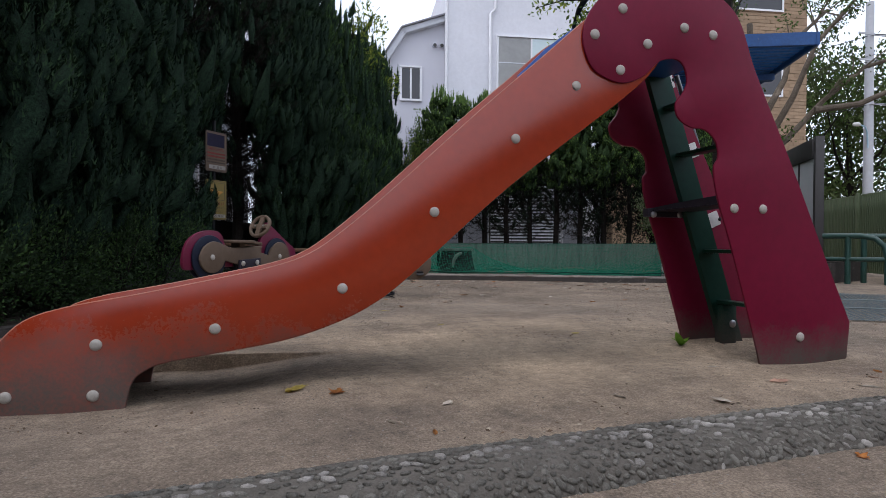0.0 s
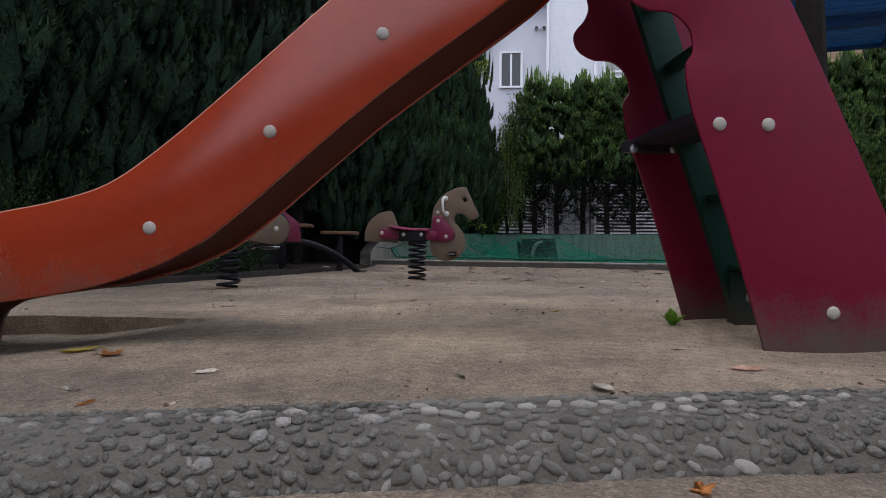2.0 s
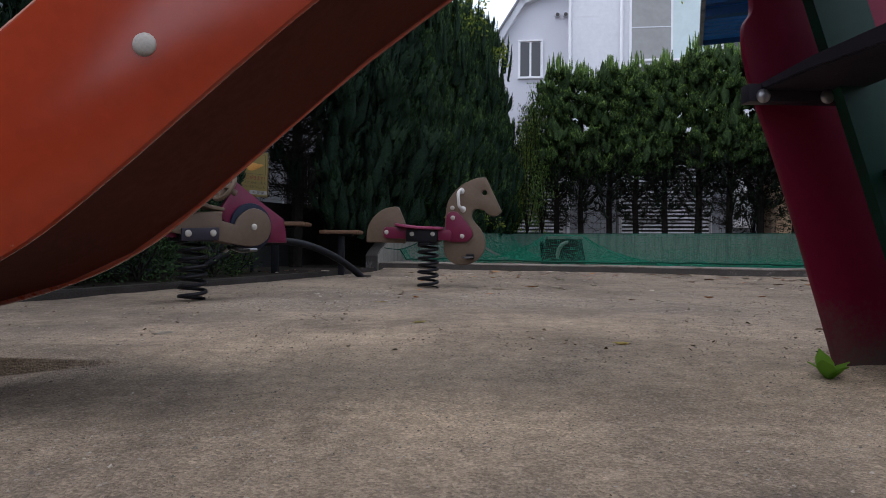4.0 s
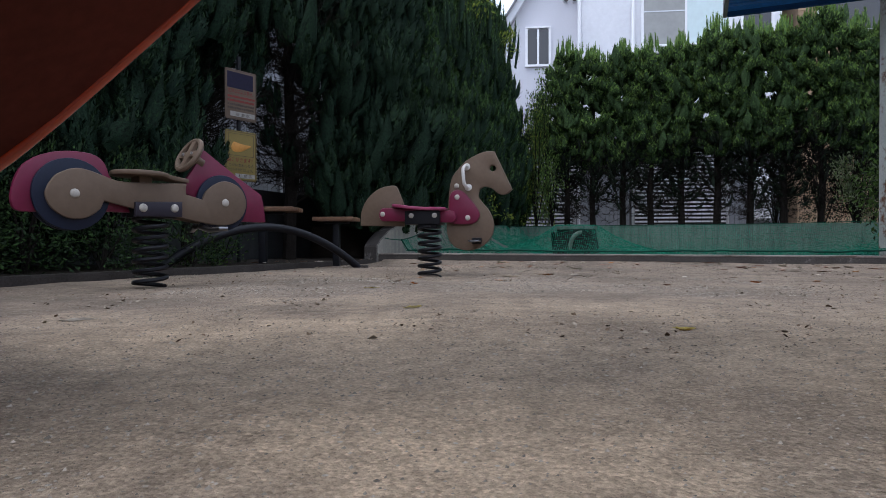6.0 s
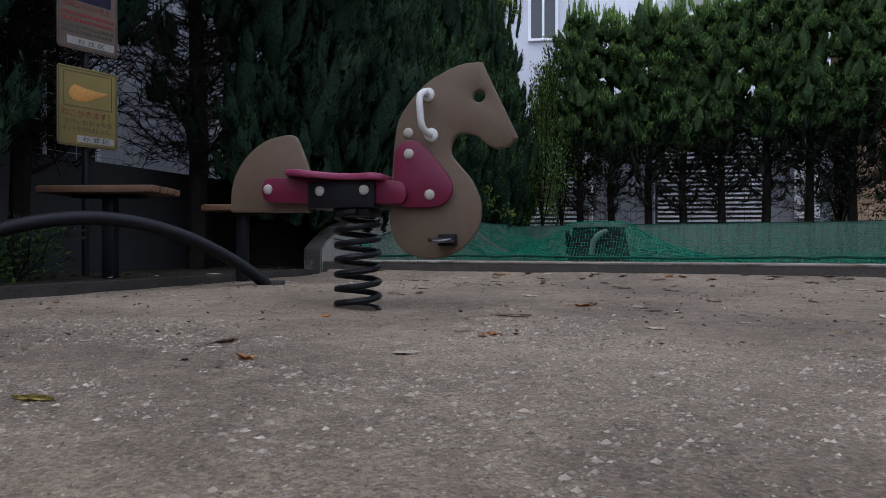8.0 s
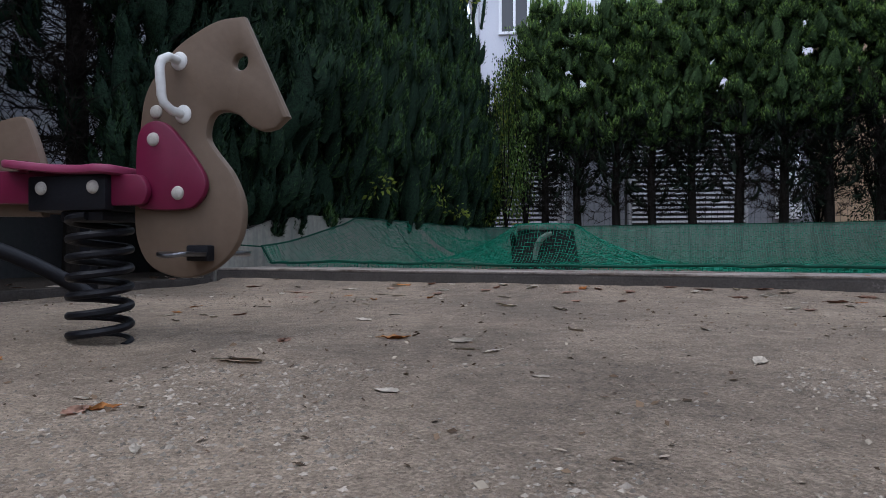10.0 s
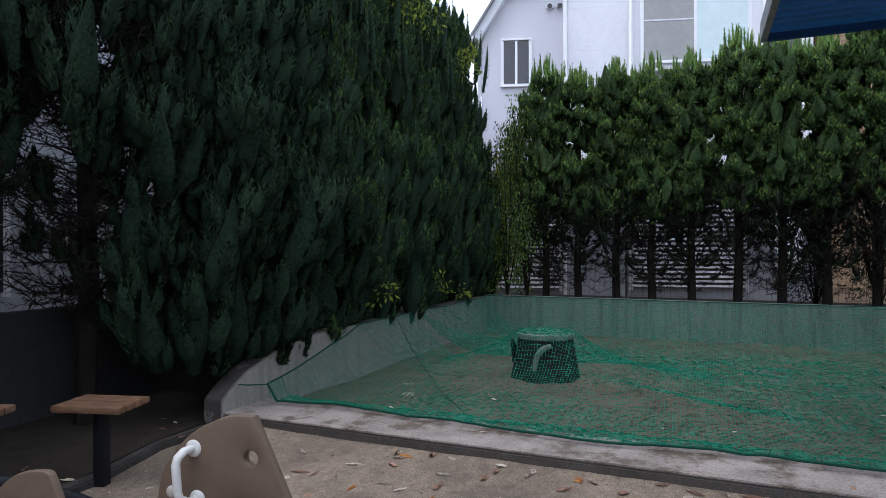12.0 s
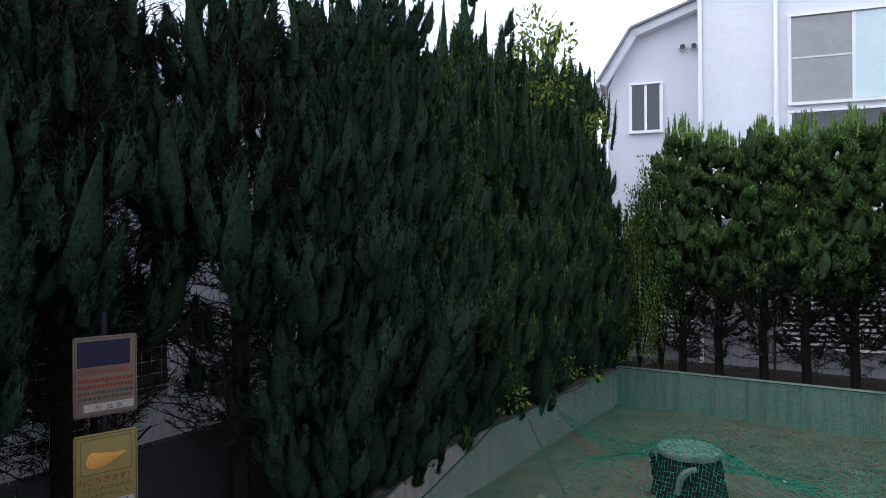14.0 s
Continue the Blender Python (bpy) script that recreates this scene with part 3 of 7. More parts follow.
def ground_z(x, y):
    """Height of the trodden ground, hollowed where feet land at the slide."""
    z = 0.010 * noise.noise(Vector((x * 0.9, y * 0.9, 0))) + 0.006 * noise.noise(Vector((x * 3.1, y * 3.1, 4)))
    if y < slide_lip(x):
        run = max(0.0, min(1.0, (-0.45 - x) / 0.85))
        z -= 0.085 * run * run * (3 - 2 * run) * math.exp(-((x + 1.5) / 1.4) ** 4 - ((slide_lip(x) - y) / 0.75) ** 2)
    z -= 0.05 * math.exp(-(((x + 1.75) / 0.55) ** 2 + ((y - 2.85) / 0.45) ** 2))
    z += 0.012 * math.exp(-(((x + 1.4) / 0.9) ** 2 + ((y - 3.95) / 0.2) ** 2))
    z -= 0.035 * math.exp(-(((x - 1.8) / 0.5) ** 2 + ((y - 2.9) / 0.35) ** 2))
    z += 0.03 * math.exp(-(((x - 1.75) / 0.4) ** 2 + ((y - 3.6) / 0.25) ** 2))
    z -= 0.016 * math.exp(-((((x - 0.54) / 0.22) ** 2 + ((y - 7.2) / 0.2) ** 2) ** 1.5)) - 0.02 * math.exp(-(((x - 0.95) / 0.25) ** 2 + ((y - 7.1) / 0.2) ** 2))
    d = Vector((x, y)) - PIT_O
    v = d.dot(E2)
    if -0.75 < v < 0.3 and d.dot(E1) > -0.1:
        z += 0.052 * min(1.0, (v + 0.75) / 0.68) ** 2
    return z


def build_ground():
    def axis(lo, hi, step, far_lo, far_hi):
        mid = np.arange(lo, hi, step)
        left = lo - np.geomspace(0.08, lo - far_lo, 26)[::-1]
        right = hi + np.geomspace(0.08, far_hi - hi, 26)
        return np.concatenate([left, mid, right])

    xs, ys = axis(-3.2, 4.6, 0.05, -900, 900), np.unique(np.concatenate([axis(-1.0, 10.4, 0.05, -700, 1200), np.arange(3.675, 3.9, 0.05), np.arange(3.7375, 3.83, 0.025)]))
    v = np.array([(x, y, ground_z(x, y) if -6 < x < 10 and -4 < y < 14 else 0.0) for y in ys for x in xs])
    # the bank behind the hollow is undercut
    under = [k for k, p in enumerate(v) if -3.0 < p[0] < -0.62 and 0.0 < slide_lip(p[0]) - p[1] < 0.045]
    v[under, 1] += 0.035 * np.clip((-0.55 - v[under, 0]) / 0.6, 0, 1)
    nx, ny = len(xs), len(ys)
    i = np.arange(nx * ny).reshape(ny, nx)
    q = np.stack([i[:-1, :-1], i[:-1, 1:], i[1:, 1:], i[1:, :-1]], -1).reshape(-1, 4)
    tagged(arrays("ground", v, q, M_GROUND, smooth=True), "trodden grey-brown park grit with loose grains", "ground", kind="structure")


build_ground()


# ---------------------------------------------------------------- slide
SL_NEAR, SL_FAR, SL_T = 3.03, 3.58, 0.03


def build_slide():
    s = thing("playground_slide", "orange playground slide with crimson ladder sides, muddy at its feet", "slide", Matrix.Translation((0.0085, -0.0031, -0.0056)) @ Matrix.Scale(1.0093, 4))
    chute = [(-1.99, 0.12), (-1.93, 0.20), (-1.83, 0.30), (-1.68, 0.352), (-1.42, 0.40), (-1.10, 0.465), (-0.92, 0.505), (-0.762, 0.562), (-0.611, 0.668), (-0.386, 0.862),
             (0.009, 1.227), (0.339, 1.517), (0.560, 1.712), (0.71, 1.805, 1), (1.0, 1.60, 1), (0.82, 1.385), (0.165, 0.885), (-0.315, 0.465), (-0.49, 0.335), (-0.665, 0.252), (-0.88, 0.188),
             (-1.15, 0.145), (-1.31, 0.12), (-1.40, 0.09), (-1.46, 0.02), (-1.49, -0.20, 1), (-1.99, -0.20, 1)]
    tower = [(0.61, 1.79), (0.54, 1.68), (0.53, 1.57), (0.58, 1.46), (0.67, 1.41), (0.76, 1.40), (0.86, 1.44), (0.95, 1.52), (1.04, 1.54), (1.09, 1.51), (1.11, 1.44), (1.09, 1.38),
             (1.045, 1.32), (1.06, 1.25), (1.13, 1.205), (1.22, 1.195), (1.285, 1.14), (1.30, 1.06), (1.275, 1.00), (1.30, 0.85), (1.39, 0.59), (1.545, 0.09), (1.60, -0.12, 1),
             (1.96, -0.12, 1), (1.98, -0.03, 1), (2.15, -0.015, 1), (2.17, 0.19, 1), (1.99, 0.56), (1.76, 1.05), (1.53, 1.51), (1.43, 1.76), (1.32, 1.87), (1.15, 1.95), (0.95, 1.97), (0.75, 1.91)]
    tower = [(q[0] - 0.012, *q[1:]) for q in tower]
    for y, out in ((SL_NEAR, 0), (SL_FAR, 1)):
        yo = y + 0.004 if not out else y
        p = part("side_panel", board(rounded(chute), yo, yo + SL_T - 0.004, 0.009), M_ORANGE, s, "orange board scuffed bare and muddy near the ground")
        rim = rounded(chute)[2:62]
        # Thin pale tube: edge wear and the edge's highlight, both put into colour.
        part("pale_edge_line", tube([(q.x, yo + 0.0055, q.y - 0.0015) for q in rim], 0.0034, 5), M_EDGE, p, "pale top edge line, worn and with the highlight in its colour")
        face, way = (y + 0.004, -1) if not out else (y + SL_T, 1)
        for x, z in ((-1.89, 0.01), (-1.59, 0.0), (-1.58, 0.20), (-1.14, 0.25), (-0.62, 0.41), (-0.21, 0.75), (0.18, 1.10), (0.49, 1.37)):
            part("bolt_cap", dome(x, face, z, 0.023, way), M_BOLT, p)
        yt = y - 0.012 if not out else y + SL_T + 0.002
        shape = [(0.84, 1.78), (0.80, 1.66), (0.80, 1.54), (0.83, 1.44)] + tower[6:-2] + [(0.98, 1.92)] if out else tower
        shape = [(q[0] - 0.018, *q[1:]) for q in shape] if out else shape
        t = part("ladder_panel", board(rounded(shape), yt, yt + (0.026 if out else 0.0155), 0.005), M_RED, s, "crimson board with a wavy cut edge and muddy foot")
        face = yt if not out else yt + 0.026
        for x, z in ((0.73, 1.46), (0.59, 1.62), (0.74, 1.76), (0.88, 1.60), (1.09, 1.70), (1.26, 1.68), (1.40, 0.80), (1.58, 0.80), (1.83, 0.12)):
            if not out or x > 0.85:
                part("bolt_cap", dome(x - 0.012, face, z, 0.025, way), M_BOLT, t)
    # bed of the chute between the boards, turning into the blue deck at the top
    path = [(-1.95, 0.10), (-1.80, 0.19), (-1.45, 0.265), (-1.10, 0.33), (-0.90, 0.37), (-0.72, 0.44), (-0.55, 0.55), (-0.35, 0.74), (0.0, 1.075), (0.33, 1.37), (0.66, 1.62)]
    bm = bmesh.new()
    rows = []
    for (x, z) in path:
        rows.append([bm.verts.new((x, yy, z + dz)) for yy, dz in ((3.056, 0.03), (3.085, 0.003), (3.29, 0.0), (3.55, 0.003), (3.579, 0.03), (3.579, 0.0), (3.55, -0.03), (3.29, -0.034), (3.085, -0.03), (3.056, 0.0))])
    for a, b in zip(rows, rows[1:]):
        for j in range(10):
            bm.faces.new((a[j], b[j], b[(j + 1) % 10], a[(j + 1) % 10]))
    bm.faces.new(rows[0])
    bm.faces.new(rows[-1][::-1])
    # closed underside between the boards
    under = [(1.0, 1.615), (0.82, 1.40), (0.50, 1.155), (0.165, 0.90), (-0.08, 0.685), (-0.315, 0.48), (-0.49, 0.35), (-0.665, 0.267), (-0.88, 0.203), (-1.15, 0.16), (-1.31, 0.135)]
    sb = bmesh.new()
    lines = [[sb.verts.new((x, yy, z + dz)) for yy, dz in ((3.056, -0.006), (3.078, 0.006), (3.56, 0.006), (3.579, -0.006), (3.579, 0.016), (3.056, 0.016))] for x, z in under]
    for a, b in zip(lines, lines[1:]):
        for j in range(6):
            sb.faces.new((a[j], b[j], b[(j + 1) % 6], a[(j + 1) % 6]))
    sb.faces.new(lines[0])
    sb.faces.new(lines[-1][::-1])
    bmesh.ops.recalc_face_normals(sb, faces=sb.faces)
    # Dark maroon carries the underside's shade in its base colour.
    part("underside", sb, M_SOFFIT, s, "board closing the chute from below, underside shade in its maroon colour")
    part("chute_bed", bm, M_STEEL, s, "dull grey sheet-steel chute bed")
    for y in (3.062, 3.562):
        hood = [(0.40, 1.515, 1), (0.405, 1.552, 1), (0.57, 1.713, 1), (0.74, 1.845, 1), (0.84, 1.85, 1), (0.80, 1.76, 1), (0.62, 1.63, 1)]
        part("guard_panel", board(rounded(hood), y, y + 0.016, 0.004), M_BLUE, s, "blue plastic guard at the top of the chute")
    deck = bmesh.new()
    box(deck, 0.66, 1.30, 3.058, 3.558, 1.585, 1.63, 0.008)
    part("deck", deck, M_BLUE, s, "blue moulded standing deck")
    # ladder
    def stringer_x(z):
        return 1.795 - 0.338 * z

    bm = bmesh.new()
    lo, hi = -0.1, 1.60
    box(bm, -0.075, 0.075, 3.485, 3.525, 0, 1, 0.0)
    for v in bm.verts:
        z = lo + v.co.z * (hi - lo)
        v.co = (stringer_x(z) + v.co.x, v.co.y, z)
    part("stringer", bm, M_GREEN, s, "dark green ladder board")
    for z in (0.28, 0.585, 1.15, 1.42):
        x = stringer_x(z)
        part("tread", boxed(x - 0.03, x + 0.05, 3.035, 3.55, z - 0.022, z, 0.006), M_GREEN, s, "dark green ladder tread")
    part("tread_support", boxed(stringer_x(0.2) - 0.05, stringer_x(0.2) + 0.05, 3.44, 3.51, 0.02, 0.256, 0.008), M_GREEN, s)
    part("bolt_cap", dome(stringer_x(0.14), 3.44, 0.14, 0.024, -1), M_STEEL, s)
    bm = prism([(1.25, 3.578), (1.28, 3.35), (1.34, 3.14), (1.36, 3.036), (1.54, 3.036), (1.52, 3.578)], 0.0, 1.0)
    for v in bm.verts:
        near = (3.578 - v.co.y) / 0.592
        v.co.z = 0.825 + 0.06 * near if v.co.z > 0.5 else 0.805 + 0.022 * near
    bmesh.ops.bevel(bm, geom=bm.edges[:], offset=0.005, segments=2, affect="EDGES")
    part("foot_plate", bm, M_PLATE, s, "dark slate tapered foot plate")
    part("angle_bracket", boxed(1.22, 1.50, 3.53, 3.578, 0.775, 0.825, 0.004), M_PLATE, s)
    for x in (1.26, 1.44):
        part("bolt_cap", dome(x, 3.53, 0.79, 0.02, -1), M_STEEL, s)
    for x, z in ((1.40, 1.60), (1.575, 1.19), (1.74, 0.77)):
        tilt = Matrix.Translation((x, 3.6, z)) @ Matrix.Rotation(radians(-22), 4, "Y")
        br = part("bracket", boxed(-0.04, 0.04, 0.0, 0.022, -0.045, 0.045, 0.004, tilt), M_WHITEPIPE, s, "white steel bracket")
        part("bolt_cap", dome(x, 3.55, z, 0.012, -1), M_BLACK, br)
    for dx in (0.0, 0.045):
        part("handrail", tube([(1.45 + dx, 3.65, 1.66), (1.62 + dx, 3.67, 1.25), (1.72 + dx, 3.67, 0.95)], 0.013), M_CHROME, s, "bright steel handrail")


build_slide()


# ---------------------------------------------------------------- spring horse
def build_horse():
    m = Matrix.Translation((0.656, 7.235, 0)) @ Matrix.Rotation(math.atan2(-0.144, 0.664), 4, "Z") @ Matrix.Rotation(radians(-3.0), 4, "Z") @ Matrix.Translation((-0.182, 0.034, -0.008)) @ Matrix.Scale(1.044, 4)
    h = thing("spring_horse", "tan spring rocker cut as a horse with magenta seat and braces", "spring rider", m)
    head = [(0.361, 0.923, 1), (0.291, 0.921), (0.226, 0.90), (0.139, 0.852), (0.073, 0.781), (0.035, 0.718), (0.018, 0.622), (0.008, 0.493), (-0.002, 0.386), (0.007, 0.299), (0.041, 0.235),
            (0.096, 0.203), (0.173, 0.191), (0.249, 0.210), (0.313, 0.256), (0.351, 0.318), (0.357, 0.401), (0.323, 0.485), (0.270, 0.550), (0.244, 0.593), (0.255, 0.645), (0.291, 0.662),
            (0.344, 0.648), (0.376, 0.619), (0.418, 0.600), (0.459, 0.606, 1), (0.496, 0.637, 1)]
    part("head_board", board(rounded(head, 4), -0.017, 0.017, 0.010, [disc(0.35, 0.796, 0.022, 20)]), M_TAN, h)
    tail = [(-0.690, 0.38, 1), (-0.689, 0.464), (-0.664, 0.544), (-0.614, 0.611), (-0.539, 0.665), (-0.452, 0.686), (-0.408, 0.684), (-0.387, 0.659), (-0.343, 0.551), (-0.330, 0.479), (-0.335, 0.373, 1)]
    part("tail_board", board(rounded(tail, 4), -0.017, 0.017, 0.010), M_TAN, h)
    bar = [(-0.520, 0.461), (-0.501, 0.506), (-0.45, 0.512, 1), (0.03, 0.488, 1), (0.066, 0.480), (0.085, 0.440), (0.069, 0.402), (0.03, 0.398, 1), (-0.45, 0.412, 1), (-0.500, 0.418)]
    tri = [(0.026, 0.536), (0.037, 0.611), (0.078, 0.640), (0.129, 0.629), (0.183, 0.574), (0.248, 0.487), (0.252, 0.435), (0.220, 0.396), (0.173, 0.385), (0.06, 0.388), (0.028, 0.41)]
    for side in (-1, 1):
        a, b = sorted((side * 0.019, side * 0.041))
        part("brace", board(rounded(tri, 4), a, b, 0.006), M_MAGENTA, h)
        a, b = sorted((side * 0.043, side * 0.066))
        part("side_bar", board(rounded(bar, 4), a, b, 0.006), M_MAGENTA, h)
        for x, z, y in ((0.087, 0.587, 0.041), (0.168, 0.432, 0.041), (-0.489, 0.465, 0.066), (0.078, 0.671, 0.017)):
            part("bolt_cap", dome(x, side * y, z, 0.02, side), M_BOLT, h)
        for x in (-0.254, -0.073):
            part("bolt_cap", dome(x, side * 0.092, 0.451, 0.02, side), M_BOLT, h)
        hp = part("handle", tube([(0.155, side * 0.017, 0.812), (0.150, side * 0.055, 0.814), (0.143, side * 0.075, 0.80), (0.140, side * 0.080, 0.78), (0.146, side * 0.080, 0.70), (0.150, side * 0.076, 0.68), (0.160, side * 0.055, 0.662), (0.168, side * 0.017, 0.659)], 0.013, 12), M_WHITEPIPE, h, "white coated grab handle")
        for x, z in ((0.155, 0.812), (0.168, 0.659)):
            part("collar", dome(x, side * 0.017, z, 0.027, side, 0.3), M_WHITEPIPE, hp)
        tongue = rounded([(0.205, 0.03, 1), (0.198, 0.10), (0.192, 0.15), (0.205, 0.172), (0.235, 0.178), (0.265, 0.172), (0.278, 0.15), (0.272, 0.10), (0.265, 0.03, 1)], 3)
        bm = board(tongue, 0.0, 0.012, 0.003)
        for v in bm.verts:
            x, y, z = v.co
            v.co = (x, side * z, 0.262 - y + 0.9 * (x - 0.235) ** 2 * 4)
        bmesh.ops.recalc_face_normals(bm, faces=bm.faces)
        fr = part("footrest", bm, M_CHROME, h, "worn chrome tongue-shaped footrest")
        part("clamp", boxed(0.200, 0.270, *sorted((side * 0.0172, side * 0.05)), 0.240, 0.285, 0.006), M_BLACK, fr, "black footrest clamp")
    part("spring_clamp", boxed(-0.307, -0.034, -0.09, 0.09, 0.385, 0.488, 0.008), M_BLACK, h)
    part("spring", coil(-0.135, 0, -0.015, 0.37, 0.082, 0.0125, 6.8), M_BLACK, h, "black coil spring")
    part("top_clip", boxed(-0.21, -0.06, -0.07, 0.07, 0.355, 0.386, 0.008), M_BLACK, h)
    part("base_plate", prism([(-0.135 + 0.1 * math.cos(a * math.pi / 8), 0.1 * math.sin(a * math.pi / 8)) for a in range(16)], -0.08, -0.012, 0.004), M_BLACK, h)
    seat = [(-0.43, 0.0), (-0.40, 0.09), (-0.31, 0.145), (-0.20, 0.12), (-0.10, 0.115), (-0.04, 0.13), (0.0, 0.10), (0.004, 0.03, 1), (0.004, -0.03, 1), (0.0, -0.10), (-0.04, -0.13), (-0.10, -0.115), (-0.20, -0.12), (-0.31, -0.145), (-0.40, -0.09)]
    bm = board(rounded(seat, 4), 0.0, 0.024, 0.007)
    for v in bm.verts:
        x, y, z = v.co
        v.co = (x, z, 0.545 - y - 0.035 * (x + 0.43) / 0.43 - 0.010 * math.sin((x + 0.43) / 0.43 * math.pi) + 0.10 * (z * z))
    bmesh.ops.recalc_face_normals(bm, faces=bm.faces)
    part("seat", bm, M_PINKSEAT, h, "pink butterfly-shaped seat board")
    for x, y in ((-0.34, -0.07), (-0.1, 0.07), (-0.34, 0.07), (-0.1, -0.07)):
        part("seat_bolt", prism([(x + 0.016 * math.cos(a * math.pi / 4), y + 0.009 * math.sin(a * math.pi / 4)) for a in range(8)], 0.50, 0.5495 - 0.035 * (x + 0.43) / 0.43 - 0.010 * math.sin((x + 0.43) / 0.43 * math.pi)), M_MAGENTA, h)


build_horse()


# ---------------------------------------------------------------- spring motorcycle
def build_motorcycle():
    m = Matrix.Translation((-1.03, 5.89, 0)) @ Matrix.Rotation(radians(51.0), 4, "Z") @ Matrix.Translation((-0.252, 0.08, 0.006)) @ Matrix.Scale(0.998, 4)
    b = thing("spring_motorcycle", "tan and magenta spring rocker cut as a motorcycle", "spring rider", m)
    tan = [(-0.389, 0.477), (-0.36, 0.545), (-0.323, 0.580), (-0.256, 0.607), (-0.186, 0.600), (-0.099, 0.572), (-0.008, 0.558), (0.318, 0.574, 1), (0.318, 0.514, 1), (0.416, 0.490, 1), (0.442, 0.540), (0.511, 0.592),
           (0.578, 0.607), (0.65, 0.585), (0.692, 0.539), (0.708, 0.466), (0.665, 0.385), (0.571, 0.345), (0.45, 0.352), (0.290, 0.378), (0.024, 0.420), (-0.122, 0.452, 1), (-0.145, 0.405), (-0.213, 0.362), (-0.296, 0.362), (-0.365, 0.41)]
    rear = [(-0.513, 0.474), (-0.477, 0.589), (-0.402, 0.655), (-0.297, 0.690), (-0.172, 0.692), (-0.105, 0.656), (-0.072, 0.582), (-0.03, 0.54, 1), (0.03, 0.40, 1), (-0.16, 0.40, 1), (-0.439, 0.385, 1), (-0.501, 0.397)]
    front = [(0.446, 0.783), (0.50, 0.755), (0.66, 0.655), (0.835, 0.552), (0.855, 0.525), (0.878, 0.395), (0.865, 0.372), (0.70, 0.372, 1), (0.5, 0.45, 1), (0.325, 0.53, 1), (0.336, 0.590), (0.379, 0.656), (0.425, 0.73)]
    part("rear_mudguard", board(rounded(rear, 4), -0.016, 0.016, 0.006), M_MAGENTA, b)
    part("front_fairing", board(rounded(front, 4), -0.016, 0.016, 0.006), M_MAGENTA, b)
    for side in (-1, 1):
        for cx, cz, r in ((-0.262, 0.479, 0.178), (0.562, 0.478, 0.166)):
            a, c = sorted((side * 0.018, side * 0.038))
            part("wheel_disc", board(disc(cx, cz, r, 36), a, c, 0.005), M_NAVY, b, "navy wheel disc")
        a, c = sorted((side * 0.040, side * 0.064))
        part("frame_board", board(rounded(tan, 4), a, c, 0.009), M_TAN, b)
        part("side_plate", board([Vector(q) for q in ((0.024, 0.378), (0.283, 0.384), (0.283, 0.468), (0.024, 0.455))], *sorted((side * 0.066, side * 0.082)), 0.005), M_PLATE, b)
        for x, z, y in ((-0.261, 0.482, 0.064), (0.562, 0.478, 0.064), (0.065, 0.425, 0.082), (0.238, 0.430, 0.082)):
            part("bolt_cap", dome(x, side * y, z, 0.023, side), M_BOLT, b)
        part("footrest", tube([(0.42, side * 0.02, 0.335), (0.44, side * 0.09, 0.315), (0.46, side * 0.17, 0.32), (0.50, side * 0.18, 0.322)], [0.016, 0.016, 0.014, 0.012]), M_CHROME, b, "worn chrome footrest")
    seat = [(-0.06, 0.0), (-0.02, 0.10), (0.08, 0.135), (0.18, 0.11), (0.24, 0.06), (0.34, 0.05, 1), (0.34, -0.05, 1), (0.24, -0.06), (0.18, -0.11), (0.08, -0.135), (-0.02, -0.10)]
    bm = board(rounded(seat, 4), 0.0, 0.026, 0.008)
    for v in bm.verts:
        x, y, z = v.co
        v.co = (x, z, 0.622 - y - 0.02 * max(0.0, (x - 0.15) / 0.2))
    bmesh.ops.recalc_face_normals(bm, faces=bm.faces)
    part("seat", bm, M_TAN, b)
    part("seat_pillar", boxed(0.06, 0.13, -0.05, 0.05, 0.53, 0.597, 0.01), M_TAN, b)
    wheel = Matrix.Translation((0.37, 0, 0.745)) @ Matrix.Rotation(radians(-62), 4, "Y")
    ring = tube([(0.098 * math.cos(a * math.pi / 14), 0.098 * math.sin(a * math.pi / 14), 0) for a in range(28)], 0.016, 8, closed=True)
    box(ring, -0.09, 0.09, -0.022, 0.022, -0.012, 0.012, 0.004)
    box(ring, -0.02, 0.02, -0.09, 0.09, -0.0105, 0.0105, 0.004)
    bmesh.ops.transform(ring, matrix=wheel, verts=ring.verts)
    sw = part("steering_wheel", ring, M_TAN, b)
    hub = tube([(0, 0, -0.035), (0, 0, -0.09)], 0.028, 12)
    bmesh.ops.transform(hub, matrix=wheel, verts=hub.verts)
    part("hub", hub, M_TAN, sw)
    for k in (-0.045, 0.045):
        nub = tube([(0.0, k, 0.005), (0, k, 0.018)], 0.009, 8)
        bmesh.ops.transform(nub, matrix=wheel, verts=nub.verts)
        part("bolt_cap", nub, M_STEEL, sw)
    part("spring_clamp", boxed(0.03, 0.275, -0.038, 0.038, 0.375, 0.45, 0.006), M_BLACK, b)
    part("spring", coil(0.142, 0, 0.0, 0.378, 0.082, 0.0125, 6.6), M_BLACK, b, "black coil spring")
    part("base_plate", prism([(0.142 + 0.1 * math.cos(a * math.pi / 8), 0.1 * math.sin(a * math.pi / 8)) for a in range(16)], -0.08, -0.012, 0.004), M_BLACK, b)


build_motorcycle()


# ---------------------------------------------------------------- sand pit
def side_wall(v):
    """Inner face of the pit's side wall, which runs a little askew."""
    return -0.19 * (1 - v / 6.05)


